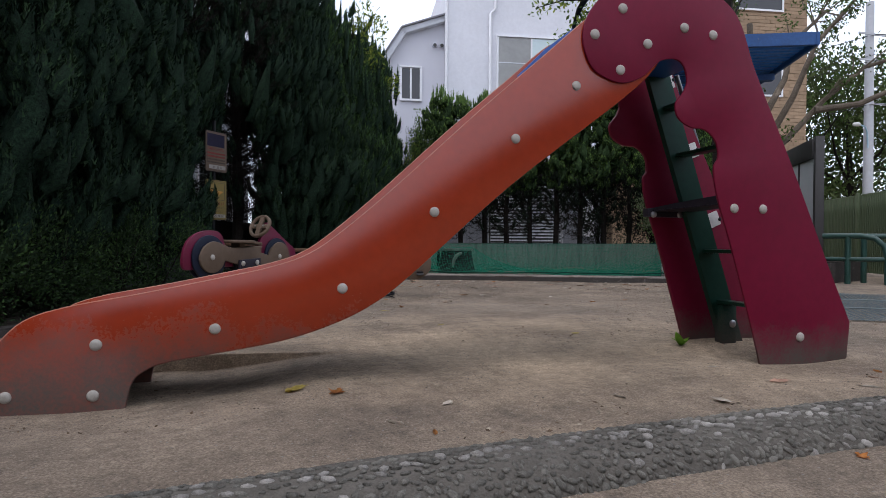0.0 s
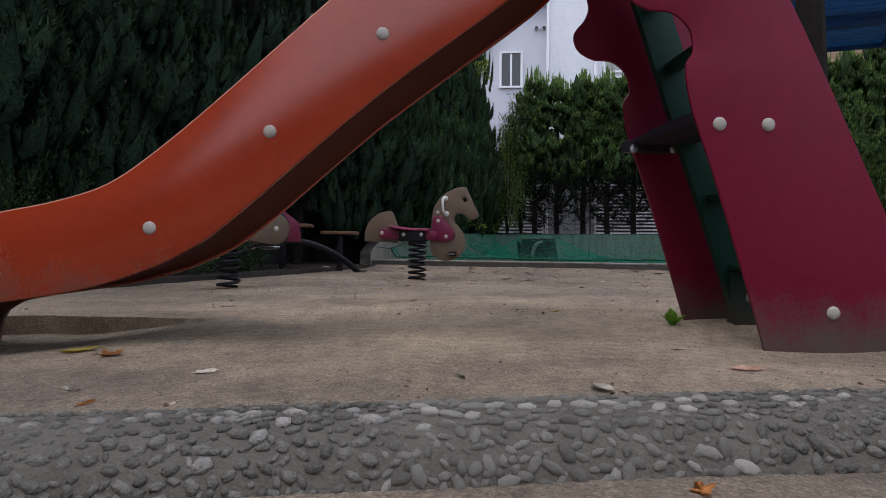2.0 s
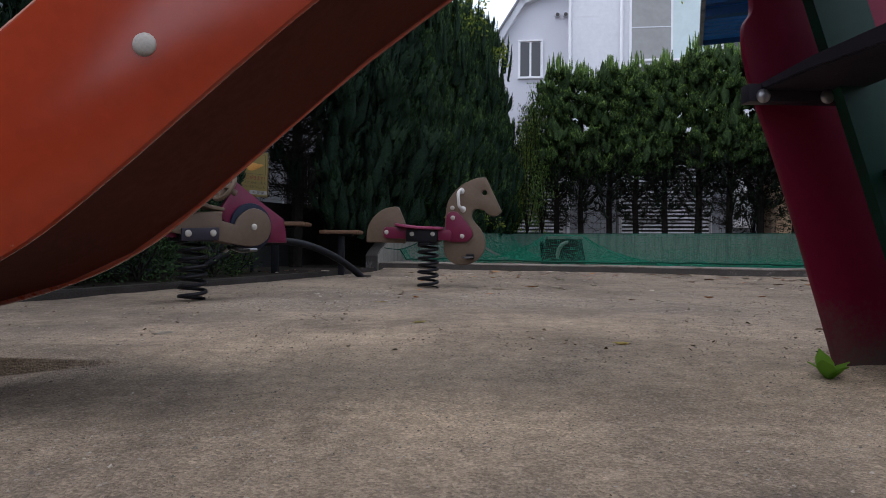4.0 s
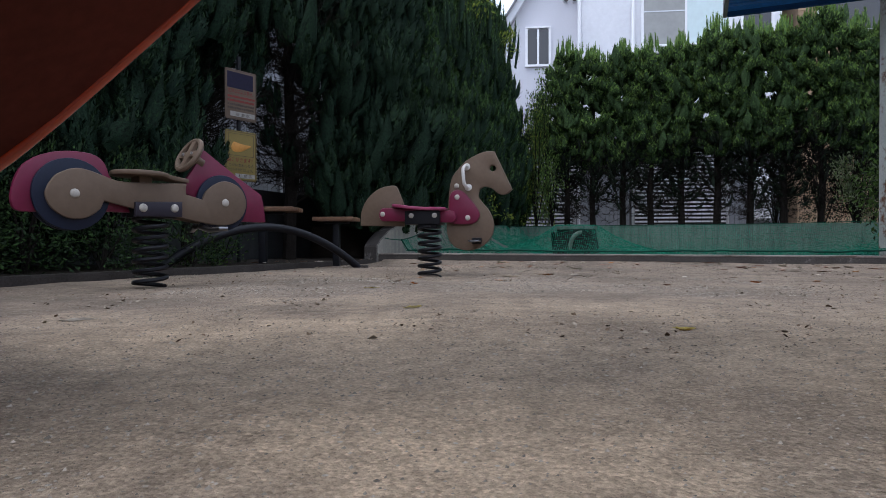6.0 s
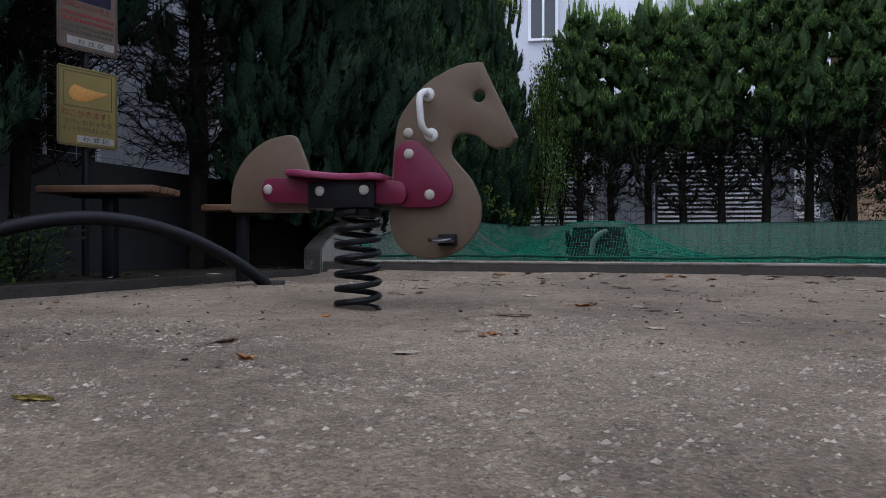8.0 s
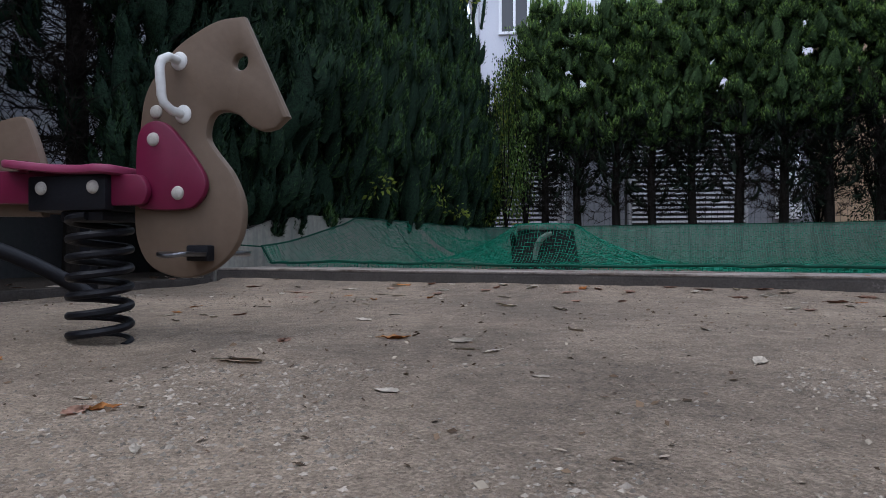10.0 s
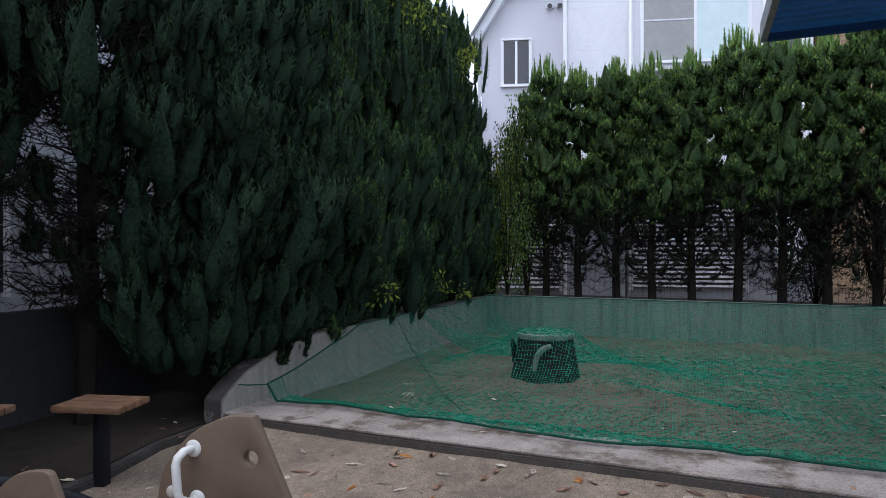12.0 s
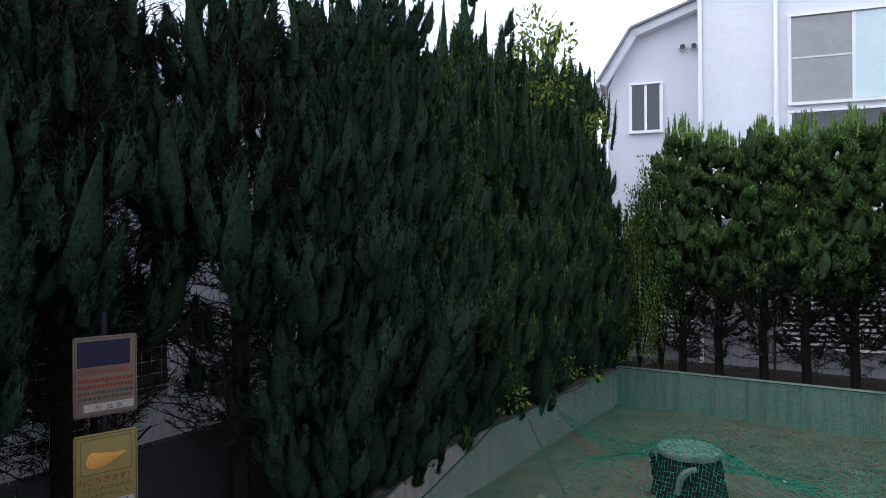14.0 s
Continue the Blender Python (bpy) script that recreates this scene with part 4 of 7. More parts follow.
def build_pit():
    tagged(part("pit_wall_back", block_uv(-0.16, 9.5, 6.05, 6.22, -0.2, 0.63, 0.008), M_WALL), "low grey-green concrete wall with dark water streaks", "wall", kind="structure")
    side = bmesh.new()
    outline = [(-0.085, -0.2), (6.048, -0.2), (6.048, 0.62), (1.2, 0.605), (0.60, 0.535), (0.20, 0.415), (0.0, 0.295), (-0.07, 0.235), (-0.085, 0.22)]
    faces = [[side.verts.new((*uv(side_wall(v) - thick, v), z)) for v, z in outline] for thick in (0.19, 0.0)]
    side.faces.new(faces[0])
    side.faces.new(faces[1][::-1])
    for i in range(len(outline)):
        j = (i + 1) % len(outline)
        side.faces.new((faces[0][i], faces[1][i], faces[1][j], faces[0][j]))
    bmesh.ops.recalc_face_normals(side, faces=side.faces)
    bmesh.ops.bevel(side, geom=side.edges[:], offset=0.008, segments=2, affect="EDGES")
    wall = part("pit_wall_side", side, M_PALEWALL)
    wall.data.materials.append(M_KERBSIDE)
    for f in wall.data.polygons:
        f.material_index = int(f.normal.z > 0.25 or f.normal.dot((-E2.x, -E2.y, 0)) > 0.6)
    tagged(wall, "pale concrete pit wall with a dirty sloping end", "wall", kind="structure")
    tagged(part("pit_ledge", block_uv(-0.195, 6.9, -0.07, 0.48, -0.2, 0.112, 0.012), M_KERBSIDE), "broad concrete edging with a dark front", "kerb", kind="structure")
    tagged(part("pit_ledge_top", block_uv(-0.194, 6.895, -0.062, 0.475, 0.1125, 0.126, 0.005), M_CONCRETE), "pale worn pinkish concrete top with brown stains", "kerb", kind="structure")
    nu, nv = 90, 60
    us, vs = np.linspace(-0.195, 6.9, nu), np.linspace(0.45, 6.07, nv)
    pts = np.array([(*uv(u, v), sand_z(u, v)) for v in vs for u in us])
    i = np.arange(nu * nv).reshape(nv, nu)
    q = np.stack([i[:-1, :-1], i[:-1, 1:], i[1:, 1:], i[1:, :-1]], -1).reshape(-1, 4)
    tagged(arrays("pit_sand", pts, q, M_SAND, smooth=True), "damp brown sand under the netting", "sand", kind="structure")


def sand_z(u, v):
    return 0.025 + 0.03 * noise.noise(Vector((u * 0.8, v * 0.8, 7))) + 0.012 * noise.noise(Vector((u * 3, v * 3, 2))) 


M_SAND = material("damp_sand", (0.120, 0.096, 0.072), rough=0.95, dark=0.55, light=1.35, scale=2.5, fine=90, bump=0.6, bump_scale=60, stain=(0.050, 0.042, 0.032), stain_at=0.56, stain_scale=4)
build_pit()

TABLE_U, TABLE_V = 1.81, 2.72


def build_stool():
    x, y = uv(TABLE_U, TABLE_V)
    s = thing("play_table", "round concrete play table with dark flared legs under green netting", "table", pose(x, y, 0))
    part("top", prism([(0.315 * math.cos(a * math.pi / 18), 0.315 * math.sin(a * math.pi / 18)) for a in range(36)], 0.470, 0.525, 0.010), M_WALL, s, "pale round concrete top")
    bm = bmesh.new()
    prof = [(0.29, 0.471), (0.305, 0.36), (0.335, 0.2), (0.37, 0.0), (0.38, -0.05)]
    rows = [[bm.verts.new((r * math.cos(a * math.pi / 24) * (1 + 0.05 * math.cos(6 * a * math.pi / 24)), r * math.sin(a * math.pi / 24) * (1 + 0.05 * math.cos(6 * a * math.pi / 24)), z)) for a in range(48)] for r, z in prof]
    for a, b in zip(rows, rows[1:]):
        for j in range(48):
            bm.faces.new((a[j], b[j], b[(j + 1) % 48], a[(j + 1) % 48]))
    bm.faces.new(rows[0])
    part("pedestal", bm, M_DARKPED, s, "dark fluted pedestal")
    for turn in (-118, 20, 150):
        line = [(0.372, 0.0, 0.16), (0.368, 0.01, 0.24), (0.362, 0.03, 0.32), (0.352, 0.07, 0.38), (0.340, 0.12, 0.415), (0.325, 0.17, 0.43)]
        hp = tube(line, [0.022, 0.030, 0.034, 0.034, 0.030, 0.024], 8)
        bmesh.ops.transform(hp, matrix=Matrix.Rotation(radians(turn), 4, "Z"), verts=hp.verts)
        part("rib", hp, M_WALL if turn == -118 else M_DARKPED, s, "curved rib on the pedestal")


M_DARKPED = material("dark_concrete", (0.020, 0.022, 0.021), rough=0.85, dark=0.6, light=1.3, scale=6, bump=0.3)
build_stool()


def net_left(v):
    """Where the netting's free side edge hangs: drawn off the side wall near the front."""
    return side_wall(v) + 0.02 + 0.12 * max(0.0, min(1.0, (1.95 - v) / 1.65)) ** 1.5


def net_z(u, v):
    """How the netting lies: on the sand, up over the table, hung from the wall tops, down on the ledge."""
    ruffle = max(0.0, 1 - abs(v - 0.42) / 0.22)
    z = max(sand_z(u, v), 0.135 if v < 0.5 else -1) + 0.012 + 0.012 * noise.noise(Vector((u * 2.2, v * 2.2, 9))) + ruffle * 0.022 * (1 + noise.noise(Vector((u * 7, v * 14, 3))))
    d = math.hypot(u - TABLE_U, v - TABLE_V)
    dirs = 1 + 0.55 * math.cos(2 * math.atan2(v - TABLE_V, u - TABLE_U))
    tent = 0.537 if d < 0.33 else 0.537 * math.exp(-(d - 0.33) / (0.46 * max(dirs, 0.35)))
    back = 0.625 * math.exp(-max(6.03 - v, 0) / 0.42)
    rise = 0.30 + 0.31 * max(0.0, min(1.0, (v - 0.3) / 1.65)) ** 1.5
    left = rise * math.exp(-max(u - net_left(v), 0) / (0.10 + 0.42 * max(0.0, min(1.0, (v - 0.3) / 1.7))))
    fold = 0.10 * math.exp(-(((v - 2.3 + 0.15 * u) / 0.25) ** 2)) * math.exp(-((u - 2.9) / 1.0) ** 2)
    heap = 0.36 * math.exp(-(((u - 6.1) / 0.75) ** 2 + ((v - 1.2) / 0.6) ** 2)) + 0.16 * math.exp(-(((u - 6.6) / 1.0) ** 2 + ((v - 5.0) / 0.8) ** 2))
    ridge = 0.0
    if u < TABLE_U:
        f = max(0.0, u / TABLE_U)
        crest = 0.60 - 0.07 * f - 0.20 * math.sin(math.pi * f)
        ridge = crest * math.exp(-(((v - TABLE_V - 0.15 - 0.5 * (1 - f)) / 0.16) ** 2))
    return max(z, tent, back, left, ridge) + fold + heap


def build_net():
    n = thing("sandpit_net", "green knotted cat-proof netting draped over the sand pit", "netting")
    cell = 0.031
    nu = int(6.45 / cell)
    vs = np.concatenate([np.arange(0.30, 0.52, 0.015), np.arange(0.52, 6.04, cell)])
    nv = len(vs)
    p = np.empty((nv, nu, 3))
    for j, v in enumerate(vs):
        lo = net_left(v)
        for i in range(nu):
            u = lo + (6.5 - lo) * i / (nu - 1)
            uu = u + 0.02 * noise.noise(Vector((u * 1.5, v * 1.5, 1)))
            vv = v + (0.10 * noise.noise(Vector((u * 0.9, 0, 5))) + 0.03 * math.sin(u * 2.1)) * max(0.0, 1 - (v - 0.3) / 0.6)
            p[j, i] = (*uv(uu, vv), net_z(uu, vv))
    edges = np.concatenate([np.stack([p[:, :-1], p[:, 1:]], 2).reshape(-1, 2, 3), np.stack([p[:-1], p[1:]], 2).reshape(-1, 2, 3)])
    a, b = edges[:, 0], edges[:, 1]
    w = b - a
    w /= np.linalg.norm(w, axis=1, keepdims=True)
    turn = np.random.default_rng(3).normal(size=w.shape)
    s = np.cross(w, turn)
    s *= 0.0026 / np.linalg.norm(s, axis=1, keepdims=True)
    verts = np.stack([a - s, a + s, b + s, b - s], 1).reshape(-1, 3)
    q = np.arange(len(a) * 4).reshape(-1, 4)
    tagged(arrays("mesh", verts, q, M_NET, n), kind="stuff")
    part("border_rope", tube([p[0, i] + np.array((0, 0, 0.008)) for i in range(0, nu, 3)], 0.010, 7), M_ROPE, n, "thick dark green border rope")
    part("border_rope", tube([p[j, 0] + np.array((0, 0, 0.006)) for j in range(0, nv, 3)], 0.008, 6), M_ROPE, n, "thick dark green border rope")
    part("border_rope", tube([p[-1, i] + np.array((0, 0, 0.004)) for i in range(0, nu, 6)], 0.006, 6), M_ROPE, n, "thick dark green border rope")
    # lacing between two widths of netting, from the side wall's top down to the front
    lace = []
    for k in range(60):
        f = k / 59
        u, v = -0.03 + 1.84 * f ** 0.85, 2.75 - 2.2 * f
        lace.append((*uv(u + 0.010 * math.sin(k * 2.3), v + 0.010 * math.cos(k * 1.9)), net_z(u, v) + 0.006))
    part("lacing_cord", tube(lace, 0.005, 5), M_ROPE, n, "dark lacing cord joining two widths of netting")
    x0, y0 = uv(-0.235, 0.05)
    part("tie_rope", tube([p[0, 0], (p[0, 0] + np.array((x0, y0, 0.335))) / 2 - np.array((0, 0, 0.008)), (x0, y0, 0.335)], 0.006, 6), M_ROPE, n)


build_net()


# ---------------------------------------------------------------- house behind
def build_house():
    g = thing("white_house", "white two-storey house with textured siding behind the hedge", "house", Matrix.Translation((0.155, 19.48, -0.03)) @ Matrix.Rotation(math.atan(-0.13), 4, "Z"))
    # left wing with the bent roof line
    wing = [(2.29, -0.2), (2.29, 6.05), (2.80, 7.10), (4.16, 7.55), (4.16, -0.2)]
    wall = part("wall", board([Vector(q) for q in wing], 0.0, 6.0, 0.002), M_RENDER, g, smooth=False)
    main = part("wall", boxed(4.16, 9.1, -0.45, 6.0, -0.2, 9.2), M_SIDING, g, smooth=False)
    for z in np.arange(3.2, 9.1, 0.075):
        h = 0.0015 + 0.002 * random.random()
        part("siding_course", boxed(4.163, 9.097, -0.45 - h, -0.449, z, z + 0.068, 0), M_SIDING, main, smooth=False)
    for a, b in (((2.10, 6.15), (2.78, 7.22)), ((2.78, 7.22), (4.155, 7.70))):
        d = Vector((b[0] - a[0], b[1] - a[1])).normalized()
        nrm = Vector((-d.y, d.x))
        fascia = [Vector(a), Vector(b), Vector(b) - nrm * 0.17, Vector(a) - nrm * 0.17]
        part("bargeboard", board(fascia, -0.22, 6.0, 0.004), M_GREYGUT, g, "pale grey bargeboard")
        cap = [Vector(a) + nrm * 0.05, Vector(b) + nrm * 0.05, Vector(b) + nrm * 0.002, Vector(a) + nrm * 0.002]
        part("roof_edge", board(cap, -0.30, 6.0, 0.004), M_ROOFEDGE, g, "grey metal roof edge")
    part("gutter", boxed(2.00, 2.14, -0.30, 6, 6.02, 6.14, 0.02), M_GREYGUT, g, "pale gutter")
    part("downpipe", tube([(2.08, -0.12, 6.03), (2.14, -0.1, 5.9), (2.24, -0.04, 5.8), (2.245, -0.04, 0.2)], 0.035), M_GREYGUT, g)
    part("downpipe", tube([(4.10, -0.51, 9.0), (4.10, -0.51, 3.22)], 0.045), M_WHITE, g)
    part("downpipe", tube([(5.62, -0.52, 9.0), (5.62, -0.52, 7.85), (5.46, -0.52, 7.70), (5.46, -0.52, 3.22)], 0.05), M_WHITE, g)
    for x in (3.80, 4.02):
        bm = tube([(x, 0.0, 6.80), (x, -0.10, 6.80)], [0.075, 0.075], 16)
        v = part("vent_cap", bm, M_GREYGUT, g, "round vent hood")
        part("vent_mouth", tube([(x, -0.101, 6.785), (x, -0.106, 6.785)], 0.055, 16), M_BRONZE, v)

    def window(x0, x1, z0, z1, y, panes, sill=True):
        w = new("window")
        w.parent = g
        t = 0.04
        fr = bmesh.new()
        box(fr, x0 - t, x1 + t, y - 0.05, y + 0.04, z1, z1 + t)
        box(fr, x0 - t, x1 + t, y - 0.07, y + 0.04, z0 - t * 1.4, z0)
        box(fr, x0 - t, x0, y - 0.045, y + 0.04, z0, z1)
        box(fr, x1, x1 + t, y - 0.045, y + 0.04, z0, z1)
        part("window_frame", fr, M_WHITE, w, smooth=False)
        step = (x1 - x0) / len(panes)
        for i, mt in enumerate(panes):
            part("pane", boxed(x0 + i * step + 0.02, x0 + (i + 1) * step - 0.02, y - 0.016, y - 0.010, z0 + 0.02, z1 - 0.02), mt, w)
            for a, c in ((x0 + i * step, x0 + i * step + 0.028), (x0 + (i + 1) * step - 0.028, x0 + (i + 1) * step)):
                part("sash", boxed(a + 0.001, c - 0.001, y - 0.032, y - 0.006, z0 + 0.001, z1 - 0.001), M_WHITE, w, smooth=False)
        return w

    window(2.76, 3.37, 5.10, 6.08, -0.012, (M_GLASS, M_GLASS))
    w = window(5.70, 7.84, 5.38, 7.03, -0.462, (M_BLIND, M_CURTAIN))
    part("rail", boxed(5.72, 6.74, -0.486, -0.479, 6.22, 6.25), M_GREYGUT, w)
    window(8.14, 8.86, 5.42, 7.14, -0.462, (M_GLASS,))
    window(5.70, 7.84, 4.55, 5.18, -0.462, (M_GLASS, M_GLASS))
    # ground-floor boards, the hedge's shade put into their grey, with roller shutters
    part("shaded_lower_wall", boxed(2.27, 4.10, -0.03, -0.001, -0.2, 3.2), M_GREYBASE, g, "lower house wall with the hedge's shade put into its grey", smooth=False)
    part("shaded_lower_wall", boxed(4.14, 9.12, -0.49, -0.459, -0.2, 3.2), M_GREYBASE, g, "lower house wall with the hedge's shade put into its grey", smooth=False)
    for x0, x1, z0, z1 in ((2.4, 4.0, 0.55, 3.0), (5.50, 7.75, 0.62, 3.1)):
        y = -0.031 if x0 < 4 else -0.491
        # Dark backing sheet: the shadow between slats is put into its colour.
        sh = part("roller_shutter", boxed(x0, x1, y - 0.006, y - 0.001, z0, z1), M_BRONZE, g, "pale aluminium louvre shutter, the shadow between its slats put into the backing")
        for z in np.arange(z0, z1 - 0.05, 0.098):
            bm = boxed(x0, x1, -0.03, 0.03, -0.007, 0.007, 0.003)
            bmesh.ops.transform(bm, matrix=Matrix.Translation((0, y - 0.042, z + 0.04)) @ Matrix.Rotation(radians(52), 4, "X"), verts=bm.verts)
            part("slat", bm, M_SHUTTER, sh)
        for x in (x0 - 0.06, x1):
            part("shutter_frame", boxed(x, x + 0.06, y - 0.08, y - 0.001, z0 - 0.05, z1 + 0.05, 0.004), M_SHUTTER, sh)
    part("meter_box", boxed(8.35, 8.8, -0.64, -0.492, 0.9, 2.2, 0.01), M_WHITE, g)


build_house()

# ---------------------------------------------------------------- foliage
def unit(a):
    return a / np.maximum(np.linalg.norm(a, axis=-1, keepdims=True), 1e-9)


def flame(t):
    """Half-width of a plume along its length: full low down, drawn out to a point."""
    return np.sin(np.pi * np.clip(t * 0.90 + 0.09, 0, 1) ** 0.72) ** 0.85


def plume_line(base, axis, length, t):
    """Point and way on a plume's curved middle line, which leaves along its axis and turns upward."""
    up = np.array((0.0, 0.0, 1.0))
    t = np.asarray(t)[..., None]
    return base + length * (axis * (t - 0.45 * t * t) + up * 0.5 * t * t), unit(axis * (1 - 0.9 * t) + up * t)


def sprays(rng, base, axis, length, radius, count, leaf, tip_share=0.3, splay=0.55, wide=0.34):
    """Many small pointed blades over curved flame-shaped plumes. Gives points, triangles and which are pale tips."""
    n = len(base)
    axis = unit(axis)
    side = unit(np.cross(axis, rng.normal(size=(n, 3))))
    other = np.cross(axis, side)
    t = rng.random((n, count)) ** 0.85
    ang = rng.random((n, count)) * 2 * np.pi
    prof = (flame(t) + 0.02) * (0.74 + 0.30 * rng.random((n, count)))
    rad = (np.cos(ang)[..., None] * side[:, None] + np.sin(ang)[..., None] * other[:, None])
    mid, tangent = plume_line(base[:, None], axis[:, None], length[:, None, None], t)
    pos = mid + rad * (prof * radius[:, None])[..., None]
    way = unit(tangent + rad * splay + rng.normal(size=(n, count, 3)) * 0.22)
    flat = unit(np.cross(way, rad + rng.normal(size=(n, count, 3)) * 0.55))
    l = (leaf * (0.5 + 0.9 * rng.random((n, count))))[..., None]
    foot, tip = pos - way * l * 0.35, pos + way * l * 0.65
    face = unit(rad * (0.35 + 0.65 * (1 - t[..., None])) + tangent * (0.1 + 0.6 * t[..., None]) + np.array((0, 0, 0.35)) + rng.normal(size=(n, count, 3)) * 0.10)
    flat = flat * np.where((np.cross(flat, way) * face).sum(-1, keepdims=True) > 0, 1.0, -1.0)
    verts = np.stack([foot - flat * l * wide * 0.5, foot + flat * l * wide * 0.5, tip], 2).reshape(-1, 3)
    tris = np.arange(n * count * 3).reshape(-1, 3)
    face = np.repeat(face.reshape(-1, 3), 3, 0)
    # Tip colour is young growth plus light on the plume ends, put into colour.
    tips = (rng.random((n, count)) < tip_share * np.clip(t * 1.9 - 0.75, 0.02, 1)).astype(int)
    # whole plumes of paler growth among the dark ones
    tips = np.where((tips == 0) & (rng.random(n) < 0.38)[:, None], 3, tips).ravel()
    return verts, tris, tips, face


def cores(rng, base, axis, length, radius, fill=0.8, sides=7, rings=6):
    """Lumpy solid bodies of the plumes, on which the blades sit."""
    n = len(base)
    axis = unit(axis)
    side = unit(np.cross(axis, rng.normal(size=(n, 3))))
    other = np.cross(axis, side)
    rows, ways = [], []
    for i in range(rings):
        t = i / (rings - 1)
        prof = float(flame(np.array(t))) * fill if i < rings - 1 else 0.03
        mid, _ = plume_line(base, axis, length[:, None], np.full(n, 0.02 + 0.90 * t))
        for j in range(sides):
            k = 2 * math.pi * (j + 0.5 * (i % 2)) / sides
            r = radius * prof * (0.72 + 0.5 * rng.random(n))
            ways.append(side * math.cos(k) + other * math.sin(k) + axis * (0.1 + 0.6 * t) + np.array((0, 0, 0.3)))
            rows.append(mid + axis * (radius * 0.10 * rng.normal(size=n))[:, None] + (side * math.cos(k) + other * math.sin(k)) * r[:, None])
    verts = np.stack(rows, 1).reshape(-1, 3)
    o = np.arange(n)[:, None] * (rings * sides)
    f = []
    for i in range(rings - 1):
        for j in range(sides):
            p, q, r, s = i * sides + j, i * sides + (j + 1) % sides, (i + 1) * sides + (j + 1) % sides, (i + 1) * sides + j
            f += [o + np.array((p, q, r)), o + np.array((p, r, s))]
    return verts, np.concatenate(f), unit(np.stack(ways, 1).reshape(-1, 3))


def crown(name, rng, parent, plumes, leaf, count, mats, tip_share=0.3, splay=0.55, wide=0.34, fill=0.8, sides=6, rings=5):
    base, axis, length, radius = plumes
    v, q, k, w = sprays(rng, base, axis, length, radius, count, leaf, tip_share, splay, wide)
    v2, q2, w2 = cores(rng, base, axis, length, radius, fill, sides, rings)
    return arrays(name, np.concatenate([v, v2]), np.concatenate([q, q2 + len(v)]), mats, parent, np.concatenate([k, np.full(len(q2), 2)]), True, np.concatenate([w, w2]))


PARK_SIDE = math.atan2(E1.y, E1.x)


def juniper_plumes(rng, height, z0, r_max, n, lean=0.42, size=1.0, spires=24):
    """Tall flame-shaped masses of upswept plumes round a narrow conifer, with dark gaps between, fuller on the open side."""
    c, each = n // 8, 8
    h = (np.arange(c) + rng.random(c)) / c
    prof = np.where(h < 0.3, 0.97 + 0.10 * h, 1.0 - 0.90 * (np.maximum(h - 0.3, 0) / 0.7) ** 1.05)
    ang = np.where(rng.random(c) < 0.72, PARK_SIDE + rng.uniform(-1.5, 1.5, c), rng.random(c) * 2 * np.pi)
    long = size * (0.62 + 0.55 * rng.random(c)) * (1.0 - 0.15 * h)
    r = r_max * prof * (0.45 + 0.45 * rng.random(c) ** 0.7)
    z = z0 - 0.12 + h * (height - z0 - 0.6)
    out = np.stack([np.cos(ang), np.sin(ang), np.zeros(c)], 1)
    base = out * r[:, None] + np.stack([np.zeros(c), np.zeros(c), z], 1)
    axis = unit(out * (lean * (0.4 + 0.8 * rng.random(c)) * (1.1 - 0.5 * h))[:, None] + np.array((0, 0, 0.9)) + rng.normal(size=(c, 3)) * 0.14)
    own = np.repeat(np.arange(c), each)
    t = rng.random(c * each) ** 0.9 * 0.82
    mid, tangent = plume_line(base[own], axis[own], long[own][:, None], t)
    rad = unit(np.cross(tangent, rng.normal(size=(c * each, 3))))
    pos = mid + rad * (long[own] * 0.155 * flame(t))[:, None]
    length = long[own] * 0.40 * (0.7 + 0.6 * rng.random(c * each)) * (1 - 0.25 * t)
    tb = np.stack([rng.normal(size=spires) * 0.25, rng.normal(size=spires) * 0.25, height - 0.80 - 1.1 * rng.random(spires) ** 1.4], 1)
    ta = np.stack([rng.normal(size=spires) * 0.12, rng.normal(size=spires) * 0.12, np.ones(spires)], 1)
    return (np.concatenate([pos, base, tb]), np.concatenate([tangent + rad * 0.55 + rng.normal(size=(c * each, 3)) * 0.12, axis, ta]),
            np.concatenate([length, long, 0.50 + 0.55 * rng.random(spires)]), np.concatenate([length * (0.17 + 0.08 * rng.random(c * each)), long * 0.15, 0.045 + 0.035 * rng.random(spires)]))


def trunk(points, radii, sides=8):
    return tube(points, radii, sides)


